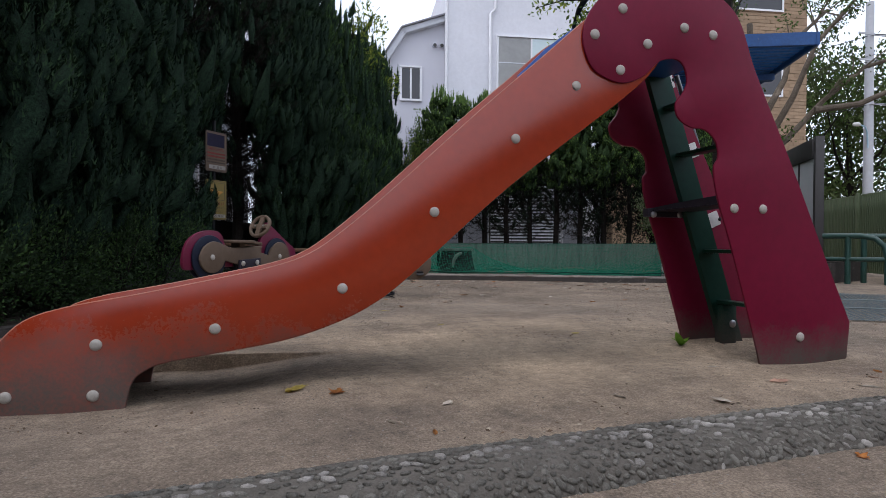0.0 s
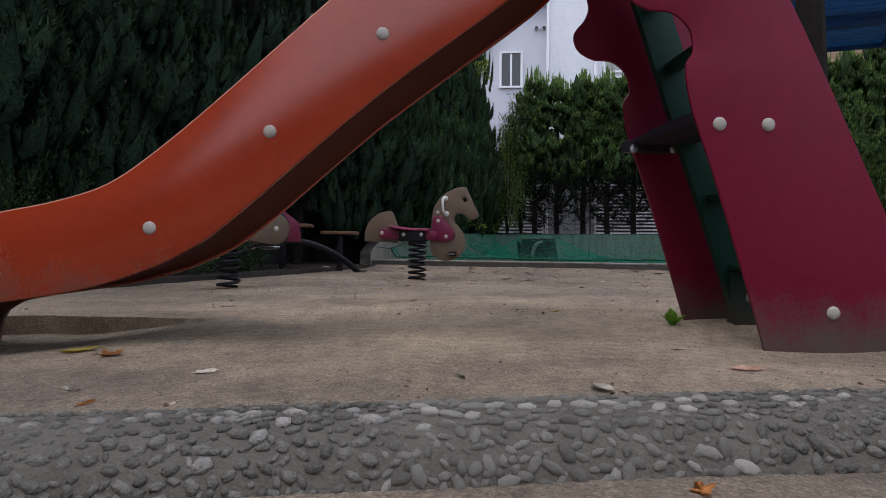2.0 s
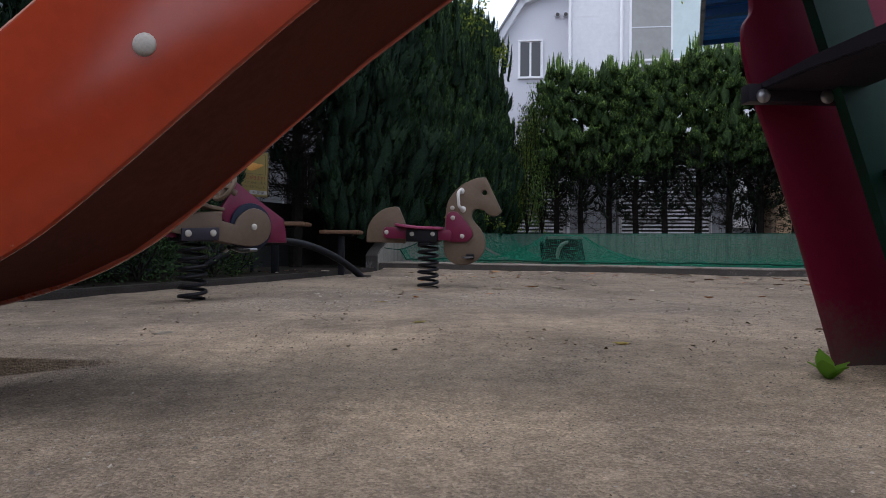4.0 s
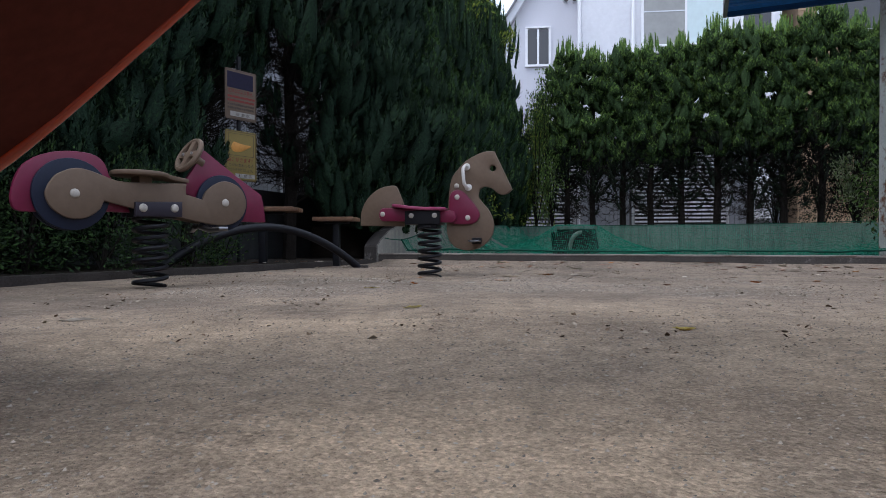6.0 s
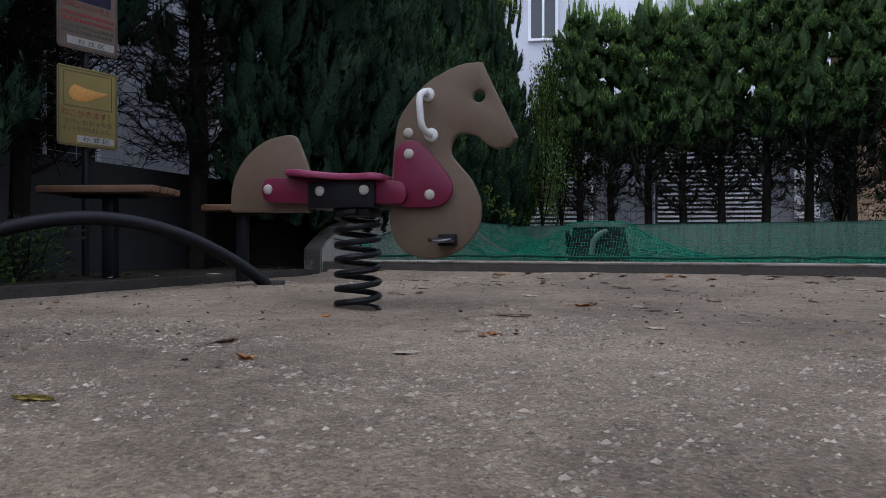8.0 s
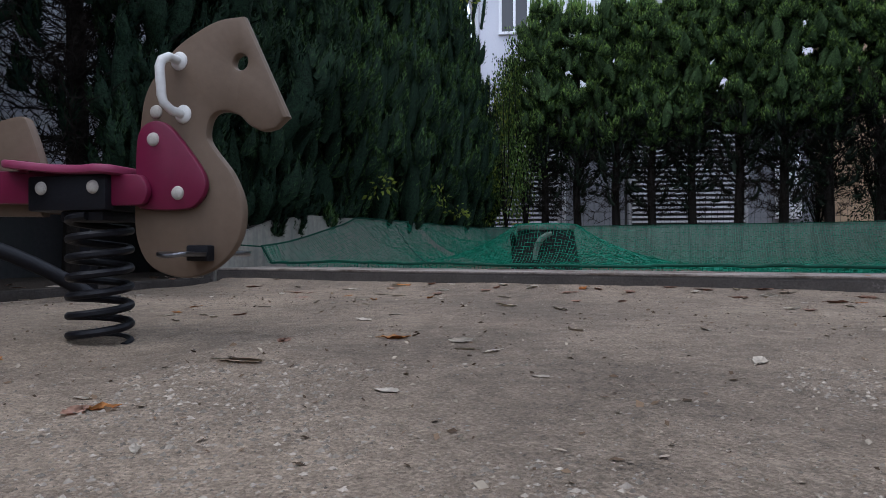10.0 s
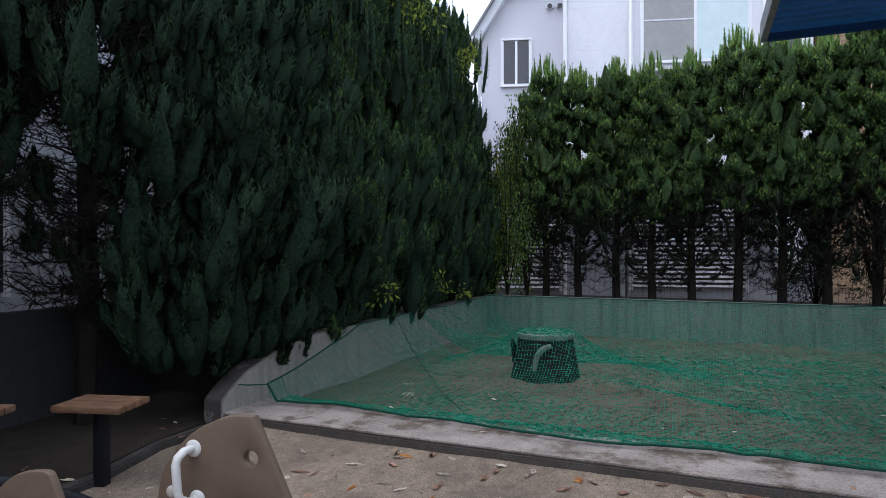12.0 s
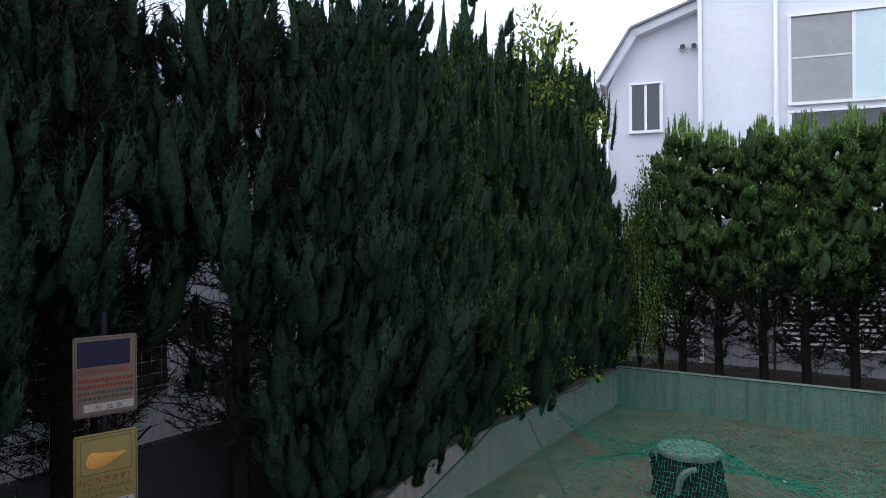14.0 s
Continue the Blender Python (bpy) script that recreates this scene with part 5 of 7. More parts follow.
def needle_twigs(rng, n, z0, z1, reach):
    """Thin bare twigs with short side needles, for the thin shaded trees."""
    vs, qs = [], []
    for _ in range(n):
        a, z = rng.random() * 6.28, rng.uniform(z0, z1)
        o = np.array((0.05 * math.cos(a), 0.05 * math.sin(a), z))
        way = np.array((math.cos(a), math.sin(a), rng.uniform(-0.15, 0.75)))
        l = reach * rng.uniform(0.5, 1.0)
        pts = [o, o + way * l * 0.5 + rng.normal(size=3) * 0.04, o + way * l + np.array((0, 0, 0.1 * l)) + rng.normal(size=3) * 0.05]
        for p, q in zip(pts, pts[1:]):
            w = np.cross(q - p, rng.normal(size=3))
            w = w / np.linalg.norm(w) * 0.0045
            k = len(vs)
            vs += [p - w, p + w, q + w * 0.6, q - w * 0.6]
            qs.append((k, k + 1, k + 2, k + 3))
            for _ in range(16):
                f = rng.random()
                b = p + (q - p) * f
                d = unit((q - p) / np.linalg.norm(q - p) * 0.8 + rng.normal(size=3) * 0.8) * rng.uniform(0.04, 0.13)
                w2 = np.cross(d, rng.normal(size=3))
                w2 = w2 / np.linalg.norm(w2) * 0.004
                k = len(vs)
                vs += [b - w2, b + w2, b + d + w2 * 0.3, b + d - w2 * 0.3]
                qs.append((k, k + 1, k + 2, k + 3))
    return np.array(vs), np.array(qs)


def build_left_hedge():
    # Shade on the near trees and light on the far ones are put into these colours.
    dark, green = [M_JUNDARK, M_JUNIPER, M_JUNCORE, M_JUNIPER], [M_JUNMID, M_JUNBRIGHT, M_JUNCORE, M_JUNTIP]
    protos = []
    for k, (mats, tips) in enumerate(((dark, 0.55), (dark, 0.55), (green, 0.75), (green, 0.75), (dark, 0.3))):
        sparse = k == 4
        rng = np.random.default_rng(40 + k)
        label = "thin shaded juniper with bare twigs and a thick dark trunk" if sparse else "tall dark green juniper with upswept flame-shaped sprays"
        t = thing("juniper_tree", label, "tree", group="junipers along the park edge")
        part("trunk", trunk([(0, 0, -0.1), (0.03, 0.02, 1.0), (-0.02, 0.03, 2.2), (0.0, 0.0, 3.9)], [0.085, 0.075, 0.055, 0.015] if sparse else [0.055, 0.048, 0.04, 0.015]), M_BARK, t)
        for j in range(12 if sparse else 7):
            a = rng.random() * 6.28
            z = 0.6 + (0.25 if sparse else 0.35) * j
            part("limb", trunk([(0, 0, z), (0.25 * math.cos(a), 0.25 * math.sin(a), z + 0.12), (0.5 * math.cos(a), 0.5 * math.sin(a), z + 0.35)], [0.022, 0.014, 0.007], 5), M_BARK, t)
        if sparse:
            plumes = juniper_plumes(rng, 4.6, 1.65, 0.86, 216, 0.6, 0.9)
            low = juniper_plumes(rng, 2.6, 1.2, 0.66, 24, 0.7, 0.40, 0)
            plumes = tuple(np.concatenate([a, b]) for a, b in zip(plumes, low))
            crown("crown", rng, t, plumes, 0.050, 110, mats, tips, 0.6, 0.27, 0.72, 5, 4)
            v, q = needle_twigs(rng, 600, 0.75, 3.9, 0.78)
            tagged(arrays("twig_tangle", v, q, M_BARK, t), kind="stuff")
        else:
            plumes = juniper_plumes(rng, 4.6, -0.05, 0.86, 440, 0.62, 1.0, 30)
            low = juniper_plumes(rng, 0.9, -0.05, 0.86, 56, 0.5, 0.6, 0)
            inner = 22
            body = (np.stack([rng.normal(size=inner) * 0.16, rng.normal(size=inner) * 0.16, rng.uniform(0.0, 3.1, inner)], 1), rng.normal(size=(inner, 3)) * 0.15 + np.array((0, 0, 1.0)), 0.8 + 0.3 * rng.random(inner), 0.20 + 0.08 * rng.random(inner))
            plumes = tuple(np.concatenate(a) for a in zip(plumes, low, body))
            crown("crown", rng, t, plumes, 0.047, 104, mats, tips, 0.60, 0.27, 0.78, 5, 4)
        protos.append(t)
    rng = random.Random(5)
    first = [True] * 5
    for v in (-5.85, -5.0, -4.25, -3.5, -2.95, -1.75, -1.4, -0.5, 0.15, 0.55, 1.1, 1.8, 2.6, 3.45, 4.3, 5.1, 5.9, 6.55):
        sparse = -2.15 < v < -0.4
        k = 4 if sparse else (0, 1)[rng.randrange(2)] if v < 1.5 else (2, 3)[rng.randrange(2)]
        height = 5.0 + max(0.0, v) * 0.13 + rng.uniform(-0.3, 0.3) + (0.1 if 2 < v < 4.5 else -0.2 if 0 < v < 2 else 0)
        u = -1.95 if v == -1.4 else -1.66 if v < -1.2 and sparse else -1.25 if sparse else -1.42 if -3.2 < v < -2.2 else -1.25 if v < -2.2 else -1.08 if v < 0 else -0.89
        x, y = uv(u + rng.uniform(-0.06, 0.06), v)
        z = 0.55 if v > 0.1 else 0.06 if v > -2.2 else 0.35
        s = (height - z) / 4.6
        m = Matrix.Translation((x, y, z)) @ Matrix.Rotation(rng.uniform(-0.45, 0.45), 4, "Z")
        if first[k]:
            protos[k].matrix_basis = m @ Matrix.Diagonal((1, 1, s, 1))
            first[k] = False
        else:
            c = copy_thing(protos[k], m)
            c.scale = (rng.uniform(0.92, 1.1), rng.uniform(0.92, 1.1), s)


build_left_hedge()


def build_back_hedge():
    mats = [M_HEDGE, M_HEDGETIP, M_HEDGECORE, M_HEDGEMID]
    protos = []
    for k in range(3):
        rng = np.random.default_rng(70 + k)
        t = thing("hedge_conifer", "clipped green conifer on a bare dark trunk above the wall", "tree", group="conifers of the clipped back hedge")
        part("trunk", trunk([(0, 0, -0.15), (0.03, 0.01, 0.7), (-0.03, 0.02, 1.7), (0.02, 0, 3.2)], [0.068, 0.06, 0.046, 0.012]), M_BARK, t)
        for j in range(9):
            a, z = rng.random() * 6.28, 0.6 + 0.2 * j
            part("limb", trunk([(0, 0, z), (0.2 * math.cos(a), 0.2 * math.sin(a), z + 0.08), (0.42 * math.cos(a), 0.42 * math.sin(a), z + 0.2)], [0.018, 0.012, 0.005], 5), M_BARK, t)
        # rounded tufts of short upright sprays with shade between them
        c, each = 80, 9
        h = np.sort(rng.random(c)) ** 0.85
        ang = np.arange(c) * 2.4 + rng.normal(size=c) * 0.5
        r = np.where(h < 0.84, 0.22 + 0.18 * np.minimum(h * 2.2, 1), 0.40 - 1.0 * (h - 0.84)) * (0.45 + 0.65 * rng.random(c))
        out = np.stack([np.cos(ang), np.sin(ang), np.zeros(c)], 1)
        tuft = out * r[:, None] + np.stack([np.zeros(c), np.zeros(c), 1.22 + h * 2.28], 1)
        wide = 0.085 + 0.055 * rng.random(c)
        own = np.repeat(np.arange(c), each)
        way = unit(rng.normal(size=(c * each, 3)) * np.array((0.8, 0.8, 0.55)) + np.array((0, 0, 0.55)) + out[own] * 0.35)
        base = tuft[own] + way * wide[own][:, None] * 0.4
        axis = way + np.array((0, 0, 0.25))
        length = wide[own] * (1.0 + 0.8 * rng.random(c * each))
        body = 78
        bh = rng.random(body)
        base = np.concatenate([base, tuft - out * 0.02, np.stack([rng.uniform(-0.32, 0.32, body), rng.uniform(-0.2, 0.2, body), 1.45 + 1.9 * bh], 1)])
        axis = np.concatenate([axis, out * 0.2 + np.array((0, 0, 1.0)), rng.normal(size=(body, 3)) * 0.45 + np.array((0, 0, 0.5))])
        length = np.concatenate([length, wide * 1.5, 0.34 + 0.15 * rng.random(body)])
        radius = np.concatenate([length[:c * each] * (0.26 + 0.12 * rng.random(c * each)), wide * 0.8, length[-body:] * 0.3])
        crown("crown", rng, t, (base, axis, length, radius), 0.040, 42, mats, 1.0, 0.70, 0.30, 0.72, 5, 3)
        # thin sprays round the bare stem, the shade there put into their colour
        low = 105
        a2, lh = rng.random(low) * 6.28, rng.random(low) ** 0.55
        lb = np.stack([np.cos(a2) * rng.uniform(0.05, 0.36, low), np.sin(a2) * rng.uniform(0.05, 0.30, low), 0.25 + 1.45 * lh], 1)
        la = np.stack([np.cos(a2) * 0.7, np.sin(a2) * 0.7, rng.normal(size=low) * 0.45], 1)
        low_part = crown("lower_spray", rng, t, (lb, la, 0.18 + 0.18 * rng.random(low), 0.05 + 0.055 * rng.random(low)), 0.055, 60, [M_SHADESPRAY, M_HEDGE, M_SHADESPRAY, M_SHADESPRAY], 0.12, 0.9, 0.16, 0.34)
        tagged(low_part, kind="stuff")
        v, q = needle_twigs(rng, 90, 0.15, 1.8, 0.45)
        tagged(arrays("twig_tangle", v, q, M_BARK, t), kind="stuff")
        m = 40
        wr = np.abs(rng.normal(size=m)) * 0.24
        wk = rng.random(m) * 6.28
        wb = np.stack([np.cos(wk) * wr, np.sin(wk) * wr, 3.64 - 0.6 * wr + 0.12 * rng.random(m)], 1)
        wa = np.stack([rng.normal(size=m) * 0.12, rng.normal(size=m) * 0.12, np.ones(m)], 1)
        shoot = crown("young_shoot", rng, t, (wb, wa, 0.10 + 0.20 * rng.random(m), np.full(m, 0.026)), 0.05, 30, [M_HEDGETIP, M_HEDGETIP, M_HEDGE, M_HEDGETIP], 0.5, 0.3, 0.22, 0.6)
        tagged(shoot, kind="stuff")
        protos.append(t)
    rng = random.Random(9)
    first = [True] * 3
    stand = [0.94, 1.49, 2.11, 2.68, 3.27, 3.91, 4.51] + [5.1 + 0.6 * k for k in range(6)]
    for i, u in enumerate(stand):
        k = i % 3
        x, y = uv(u, 6.47 + rng.uniform(-0.05, 0.05))
        s = rng.uniform(1.00, 1.13)
        m = Matrix.Translation((x, y, 0.6)) @ Matrix.Rotation(rng.random() * 6.28, 4, "Z")
        if first[k]:
            protos[k].matrix_basis = m @ Matrix.Diagonal((1, 1, s, 1))
            first[k] = False
        else:
            copy_thing(protos[k], m).scale = (rng.uniform(0.95, 1.1), rng.uniform(0.95, 1.1), s)


build_back_hedge()

# ---------------------------------------------------------------- pebble kerb
def kerb_y(x):
    w = x - 1.1
    return 2.0 - 0.045 * w * w if w > 0 else 2.0 + 0.07 * w - 0.02 * w * w


def kerb_frame(x):
    d = Vector((1.0, (kerb_y(x + 0.01) - kerb_y(x - 0.01)) / 0.02, 0)).normalized()
    return Vector((x, kerb_y(x), 0)), d, Vector((-d.y, d.x, 0))


KERB = [(-0.21, -0.05), (-0.19, 0.005), (-0.165, 0.038), (-0.115, 0.064), (-0.05, 0.076), (0.0, 0.078), (0.04, 0.070), (0.08, 0.045), (0.10, -0.04)]


def kerb_at(s):
    """A point of the kerb's rounded section, s from 0 at the near foot to 1 at the far foot, and its outward way."""
    i = min(int(s * 8), 7)
    f = s * 8 - i
    a, b = Vector(KERB[i]), Vector(KERB[i + 1])
    e = (b - a).normalized()
    return a.lerp(b, f), Vector((-e.y, e.x))


def build_kerb():
    k = thing("pebble_kerb", "low rounded kerb of grey mortar set with river pebbles", "kerb", kind="structure")
    bm = bmesh.new()
    rows = []
    for i in range(150):
        x = -3.6 + i * 0.062
        o, d, n = kerb_frame(x)
        row = []
        for j, (a, z) in enumerate(KERB):
            w = 0.006 * noise.noise(Vector((x * 4, a * 12, z * 12)))
            row.append(bm.verts.new(o + n * (a + w) + Vector((0, 0, z + w))))
        rows.append(row)
    for a, b in zip(rows, rows[1:]):
        for j in range(len(KERB) - 1):
            bm.faces.new((a[j], b[j], b[j + 1], a[j + 1]))
    bmesh.ops.recalc_face_normals(bm, faces=bm.faces)
    part("mortar", bm, M_MORTAR, k, "grey gritty mortar")
    # shared pebble meshes
    rng = random.Random(12)
    shapes = []
    for q in range(6):
        pb = bmesh.new()
        bmesh.ops.create_icosphere(pb, subdivisions=2 if q < 3 else 1, radius=1.0)
        for v in pb.verts:
            c = v.co.copy()
            v.co *= 1 + 0.30 * noise.noise(c * 1.3 + Vector((q * 5, 0, 0))) + 0.14 * noise.noise(c * 3 + Vector((q * 9, 0, 0)))
        me = bpy.data.meshes.new("pebble")
        pb.to_mesh(me)
        pb.free()
        me.polygons.foreach_set("use_smooth", [True] * len(me.polygons))
        shapes.append(me)
    pale_shapes = [me.copy() for me in shapes]
    for me in shapes:
        me.materials.append(M_PEBBLE)
    for me in pale_shapes:
        me.materials.append(M_PALE)
    placed, grid = [], {}
    x = -2.6
    while x < 4.6:
        size, s = rng.uniform(0.013, 0.0185), rng.uniform(0.46, 0.58)
        grid.setdefault((int(x / 0.06), int(s * 0.36 / 0.06)), []).append((x, s * 0.36, size))
        placed.append((x, s, size))
        x += rng.uniform(0.036, 0.055)
    tries = 0
    while tries < 36000:
        tries += 1
        x, s = rng.uniform(-2.6, 4.6), rng.uniform(0.11, 0.84)
        arc = s * 0.36
        size = rng.uniform(0.0075, 0.0165)
        key = (int(x / 0.06), int(arc / 0.06))
        if any((x - a) ** 2 + (arc - b) ** 2 < (0.80 * (size + c)) ** 2 for i in (-1, 0, 1) for j in (-1, 0, 1) for a, b, c in grid.get((key[0] + i, key[1] + j), ())):
            continue
        grid.setdefault(key, []).append((x, arc, size))
        placed.append((x, s, size))
    near = sorted(placed, key=lambda p: abs(p[0] - 0.55))
    joined_v, joined_f, joined_m, count = [], [], [], 0
    for i, (x, s, size) in enumerate(near):
        o, d, n = kerb_frame(x)
        c, w = kerb_at(s)
        up = (n * w.x + Vector((0, 0, w.y))).normalized()
        across = up.cross(d)
        turn = rng.uniform(-0.6, 0.6) if s > 0.4 else rng.uniform(-1.5, 1.5)
        a1 = d * math.cos(turn) + across * math.sin(turn)
        a2 = up.cross(a1)
        sx, sy, sz = size * rng.uniform(0.95, 1.55), size * rng.uniform(0.62, 0.95), size * rng.uniform(0.45, 0.7)
        m = Matrix((( *(a1 * sx), 0), (*(a2 * sy), 0), (*(up * sz), 0), (0, 0, 0, 1))).transposed()
        m.translation = o + n * c.x + Vector((0, 0, c.y)) - up * sz * 0.05
        pale = rng.random() < (0.75 if 0.46 <= s <= 0.58 and size > 0.0125 else 0.07 if size > 0.013 else 0.02)
        if i < 298:
            ob = new("pebble", (pale_shapes if pale else shapes)[rng.randrange(6)])
            ob.parent = k
            ob.matrix_basis = m
        else:
            me = shapes[3 + rng.randrange(3)]
            vs = [m @ v.co for v in me.vertices]
            joined_f += [[len(joined_v) + j for j in p.vertices] for p in me.polygons]
            joined_m += [int(pale)] * len(me.polygons)
            joined_v += vs
    far = arrays("pebbles", np.array([tuple(v) for v in joined_v]), np.array(joined_f), [M_PEBBLE, M_PALE], k, np.array(joined_m), True)
    tagged(far, kind="stuff")


build_kerb()


# ---------------------------------------------------------------- planting beds and boundary
def build_beds():
    tagged(part("bed_kerb", prism([uv(*p) for p in ((-0.16, -9.0), (-0.03, -9.0), (-0.05, -1.3), (-0.225, -0.65), (-0.205, -0.09), (-0.285, -0.09), (-0.305, -0.66), (-0.15, -1.3))], -0.1, 0.055, 0.012), M_DARKKERB), "dark concrete edging of the planting bed", "kerb", kind="structure")
    tagged(part("bed_soil", prism([uv(*p) for p in ((-1.66, -9.0), (-0.155, -9.0), (-0.155, -1.35), (-0.31, -0.7), (-0.37, 0.0), (-0.37, 0.617), (-1.66, 0.617))], -0.1, 0.05), M_SOIL), "dark bare soil with litter", "soil", kind="structure")
    tagged(part("raised_bed_soil", block_uv(-1.66, -0.34, 0.62, 7.5, -0.1, 0.50), M_SOIL), "dark soil behind the pit wall", "soil", kind="structure")
    tagged(part("rear_bed_soil", block_uv(-1.66, 9.8, 6.223, 7.6, -0.1, 0.555), M_SOIL), "dark soil behind the pit wall", "soil", kind="structure")
    tagged(part("boundary_wall", block_uv(-1.85, -1.70, -9.5, 8.0, -0.1, 0.95, 0.01), M_DARKWALL), "dark mossy concrete boundary wall", "wall", kind="structure")
    f = thing("boundary_fence", "thin pale wire fence on the boundary wall", "fence")
    for i in range(12):
        x, y = uv(-1.77, -9.0 + i * 1.5)
        part("post", tube([(x, y, 0.9), (x, y, 2.1)], 0.02, 6), M_SHUTTER, f)
    for z in np.arange(1.0, 2.11, 0.11):
        part("wire", tube([(*uv(-1.77, -9.2), z), (*uv(-1.77, 7.9), z)], 0.004, 4), M_SHUTTER, f)
    wires = bmesh.new()
    for v in np.arange(-6.0, 3.0, 0.09):
        x, y = uv(-1.77, v)
        tube([(x, y, 0.95), (x, y, 2.1)], 0.0025, 3, wires, caps=False)
    tagged(part("wire_mesh", wires, M_SHUTTER, f), kind="stuff")
    g = thing("mesh_fence", "dark welded mesh fence between hedge and house", "fence")
    for u in np.arange(-1.4, 9.6, 1.8):
        x, y = uv(u, 7.1)
        part("post", tube([(x, y, 0.5), (x, y, 2.0)], 0.022, 6), M_BRONZE, g)
    bars = bmesh.new()
    for u in np.arange(-1.4, 9.6, 0.09):
        x, y = uv(u, 7.1)
        tube([(x, y, 0.56), (x, y, 1.95)], 0.0025, 3, bars, caps=False)
    for z in np.arange(0.62, 1.96, 0.15):
        tube([(*uv(-1.4, 7.1), z), (*uv(9.6, 7.1), z)], 0.0025, 3, bars, caps=False)
    tagged(part("welded_mesh", bars, M_BRONZE, g), kind="stuff")
    n = thing("neighbour_house", "pale grey neighbouring house glimpsed through the junipers", "house")
    w = part("wall", block_uv(-7.0, -3.4, -7.0, 4.5, -0.2, 5.0), M_NEIGHBOUR, n, smooth=False)
    for v0 in (-4.6, -1.2, 2.2):
        win = part("window", block_uv(-3.398, -3.37, v0, v0 + 1.4, 1.0, 2.2), M_GLASS, n)
        part("window_frame", block_uv(-3.398, -3.35, v0 - 0.06, v0 - 0.003, 0.95, 2.25), M_WHITE, win)
        part("window_frame", block_uv(-3.398, -3.35, v0 + 1.403, v0 + 1.46, 0.95, 2.25), M_WHITE, win)
    # plain unseen walls closing the place behind the walk, added to block sky light
    tagged(part("sky_block_south", boxed(-5.6, 13, -7.2, -7.0, -0.2, 2.8), M_PLAIN), "plain unseen wall added to hold back sky light", "wall", kind="structure")
    tagged(part("sky_block_west", boxed(-5.6, -5.4, -6.998, 1.6, -0.2, 7.5), M_PLAIN), "plain unseen wall added to hold back sky light", "wall", kind="structure")
    tagged(part("sky_block_east", boxed(13.0, 13.2, -7.2, 5.0, -0.2, 5.0), M_PLAIN), "plain unseen wall added to hold back sky light", "wall", kind="structure")


M_DARKKERB = material("earth_stained_kerb", (0.052, 0.045, 0.041), rough=0.95, dark=0.6, light=1.3, scale=6, fine=80, bump=0.4, bump_scale=100, stain=(0.11, 0.098, 0.088), stain_at=0.66, stain_scale=4)
M_NEIGHBOUR = material("pale_render", (0.48, 0.49, 0.53), rough=0.8, dark=0.85, light=1.06, scale=1.2, fine=20, bump=0.1)
M_PLAIN = material("dull_wall", (0.10, 0.105, 0.09), rough=0.9, dark=0.7, light=1.2, scale=0.8, fine=8, bump=0.2)
build_beds()


def leafy(name, rng, parent, centre, radii, n, leaf, mats, up=0.5, wide=0.42):
    """A loose bush of broad leaves in a lumpy ball-free outline."""
    lumps = 14
    lc = rng.uniform(-0.75, 0.75, (lumps, 3)) * np.array(radii)
    pick = rng.integers(0, lumps, n)
    p = lc[pick] + np.clip(rng.normal(size=(n, 3)), -1.7, 1.7) * np.array(radii) * 0.22
    p = p + np.array(centre)
    way = unit(p - np.array(centre) + np.array((0, 0, radii[2] * up)) + rng.normal(size=(n, 3)) * np.array(radii) * 0.6)
    flat = unit(np.cross(way, rng.normal(size=(n, 3))))
    nrm = np.cross(way, flat)
    l = (leaf * (0.6 + 0.7 * rng.random(n)))[:, None]
    a, b = p, p + way * l
    c = p + way * l * 0.5 + flat * l * wide * 0.5 + nrm * l * 0.06
    d = p + way * l * 0.5 - flat * l * wide * 0.5 + nrm * l * 0.06
    return arrays(name, np.stack([a, c, b, d], 1).reshape(-1, 3), np.arange(n * 4).reshape(-1, 4), mats, parent, (rng.random(n) < 0.3).astype(int) if len(mats) > 1 else None)


def twiggy(rng, t, origin, top, spread, n, r, mat):
    for i in range(n):
        a = rng.random() * 6.28
        end = (origin[0] + spread * math.cos(a) * rng.uniform(0.4, 1), origin[1] + spread * math.sin(a) * rng.uniform(0.4, 1), top * rng.uniform(0.75, 1.0) + origin[2])
        mid = ((origin[0] + end[0]) / 2 + rng.uniform(-0.05, 0.05), (origin[1] + end[1]) / 2 + rng.uniform(-0.05, 0.05), (origin[2] + end[2]) / 2)
        part("stem", tube([origin, mid, end], [r, r * 0.7, r * 0.35], 5), mat, t)


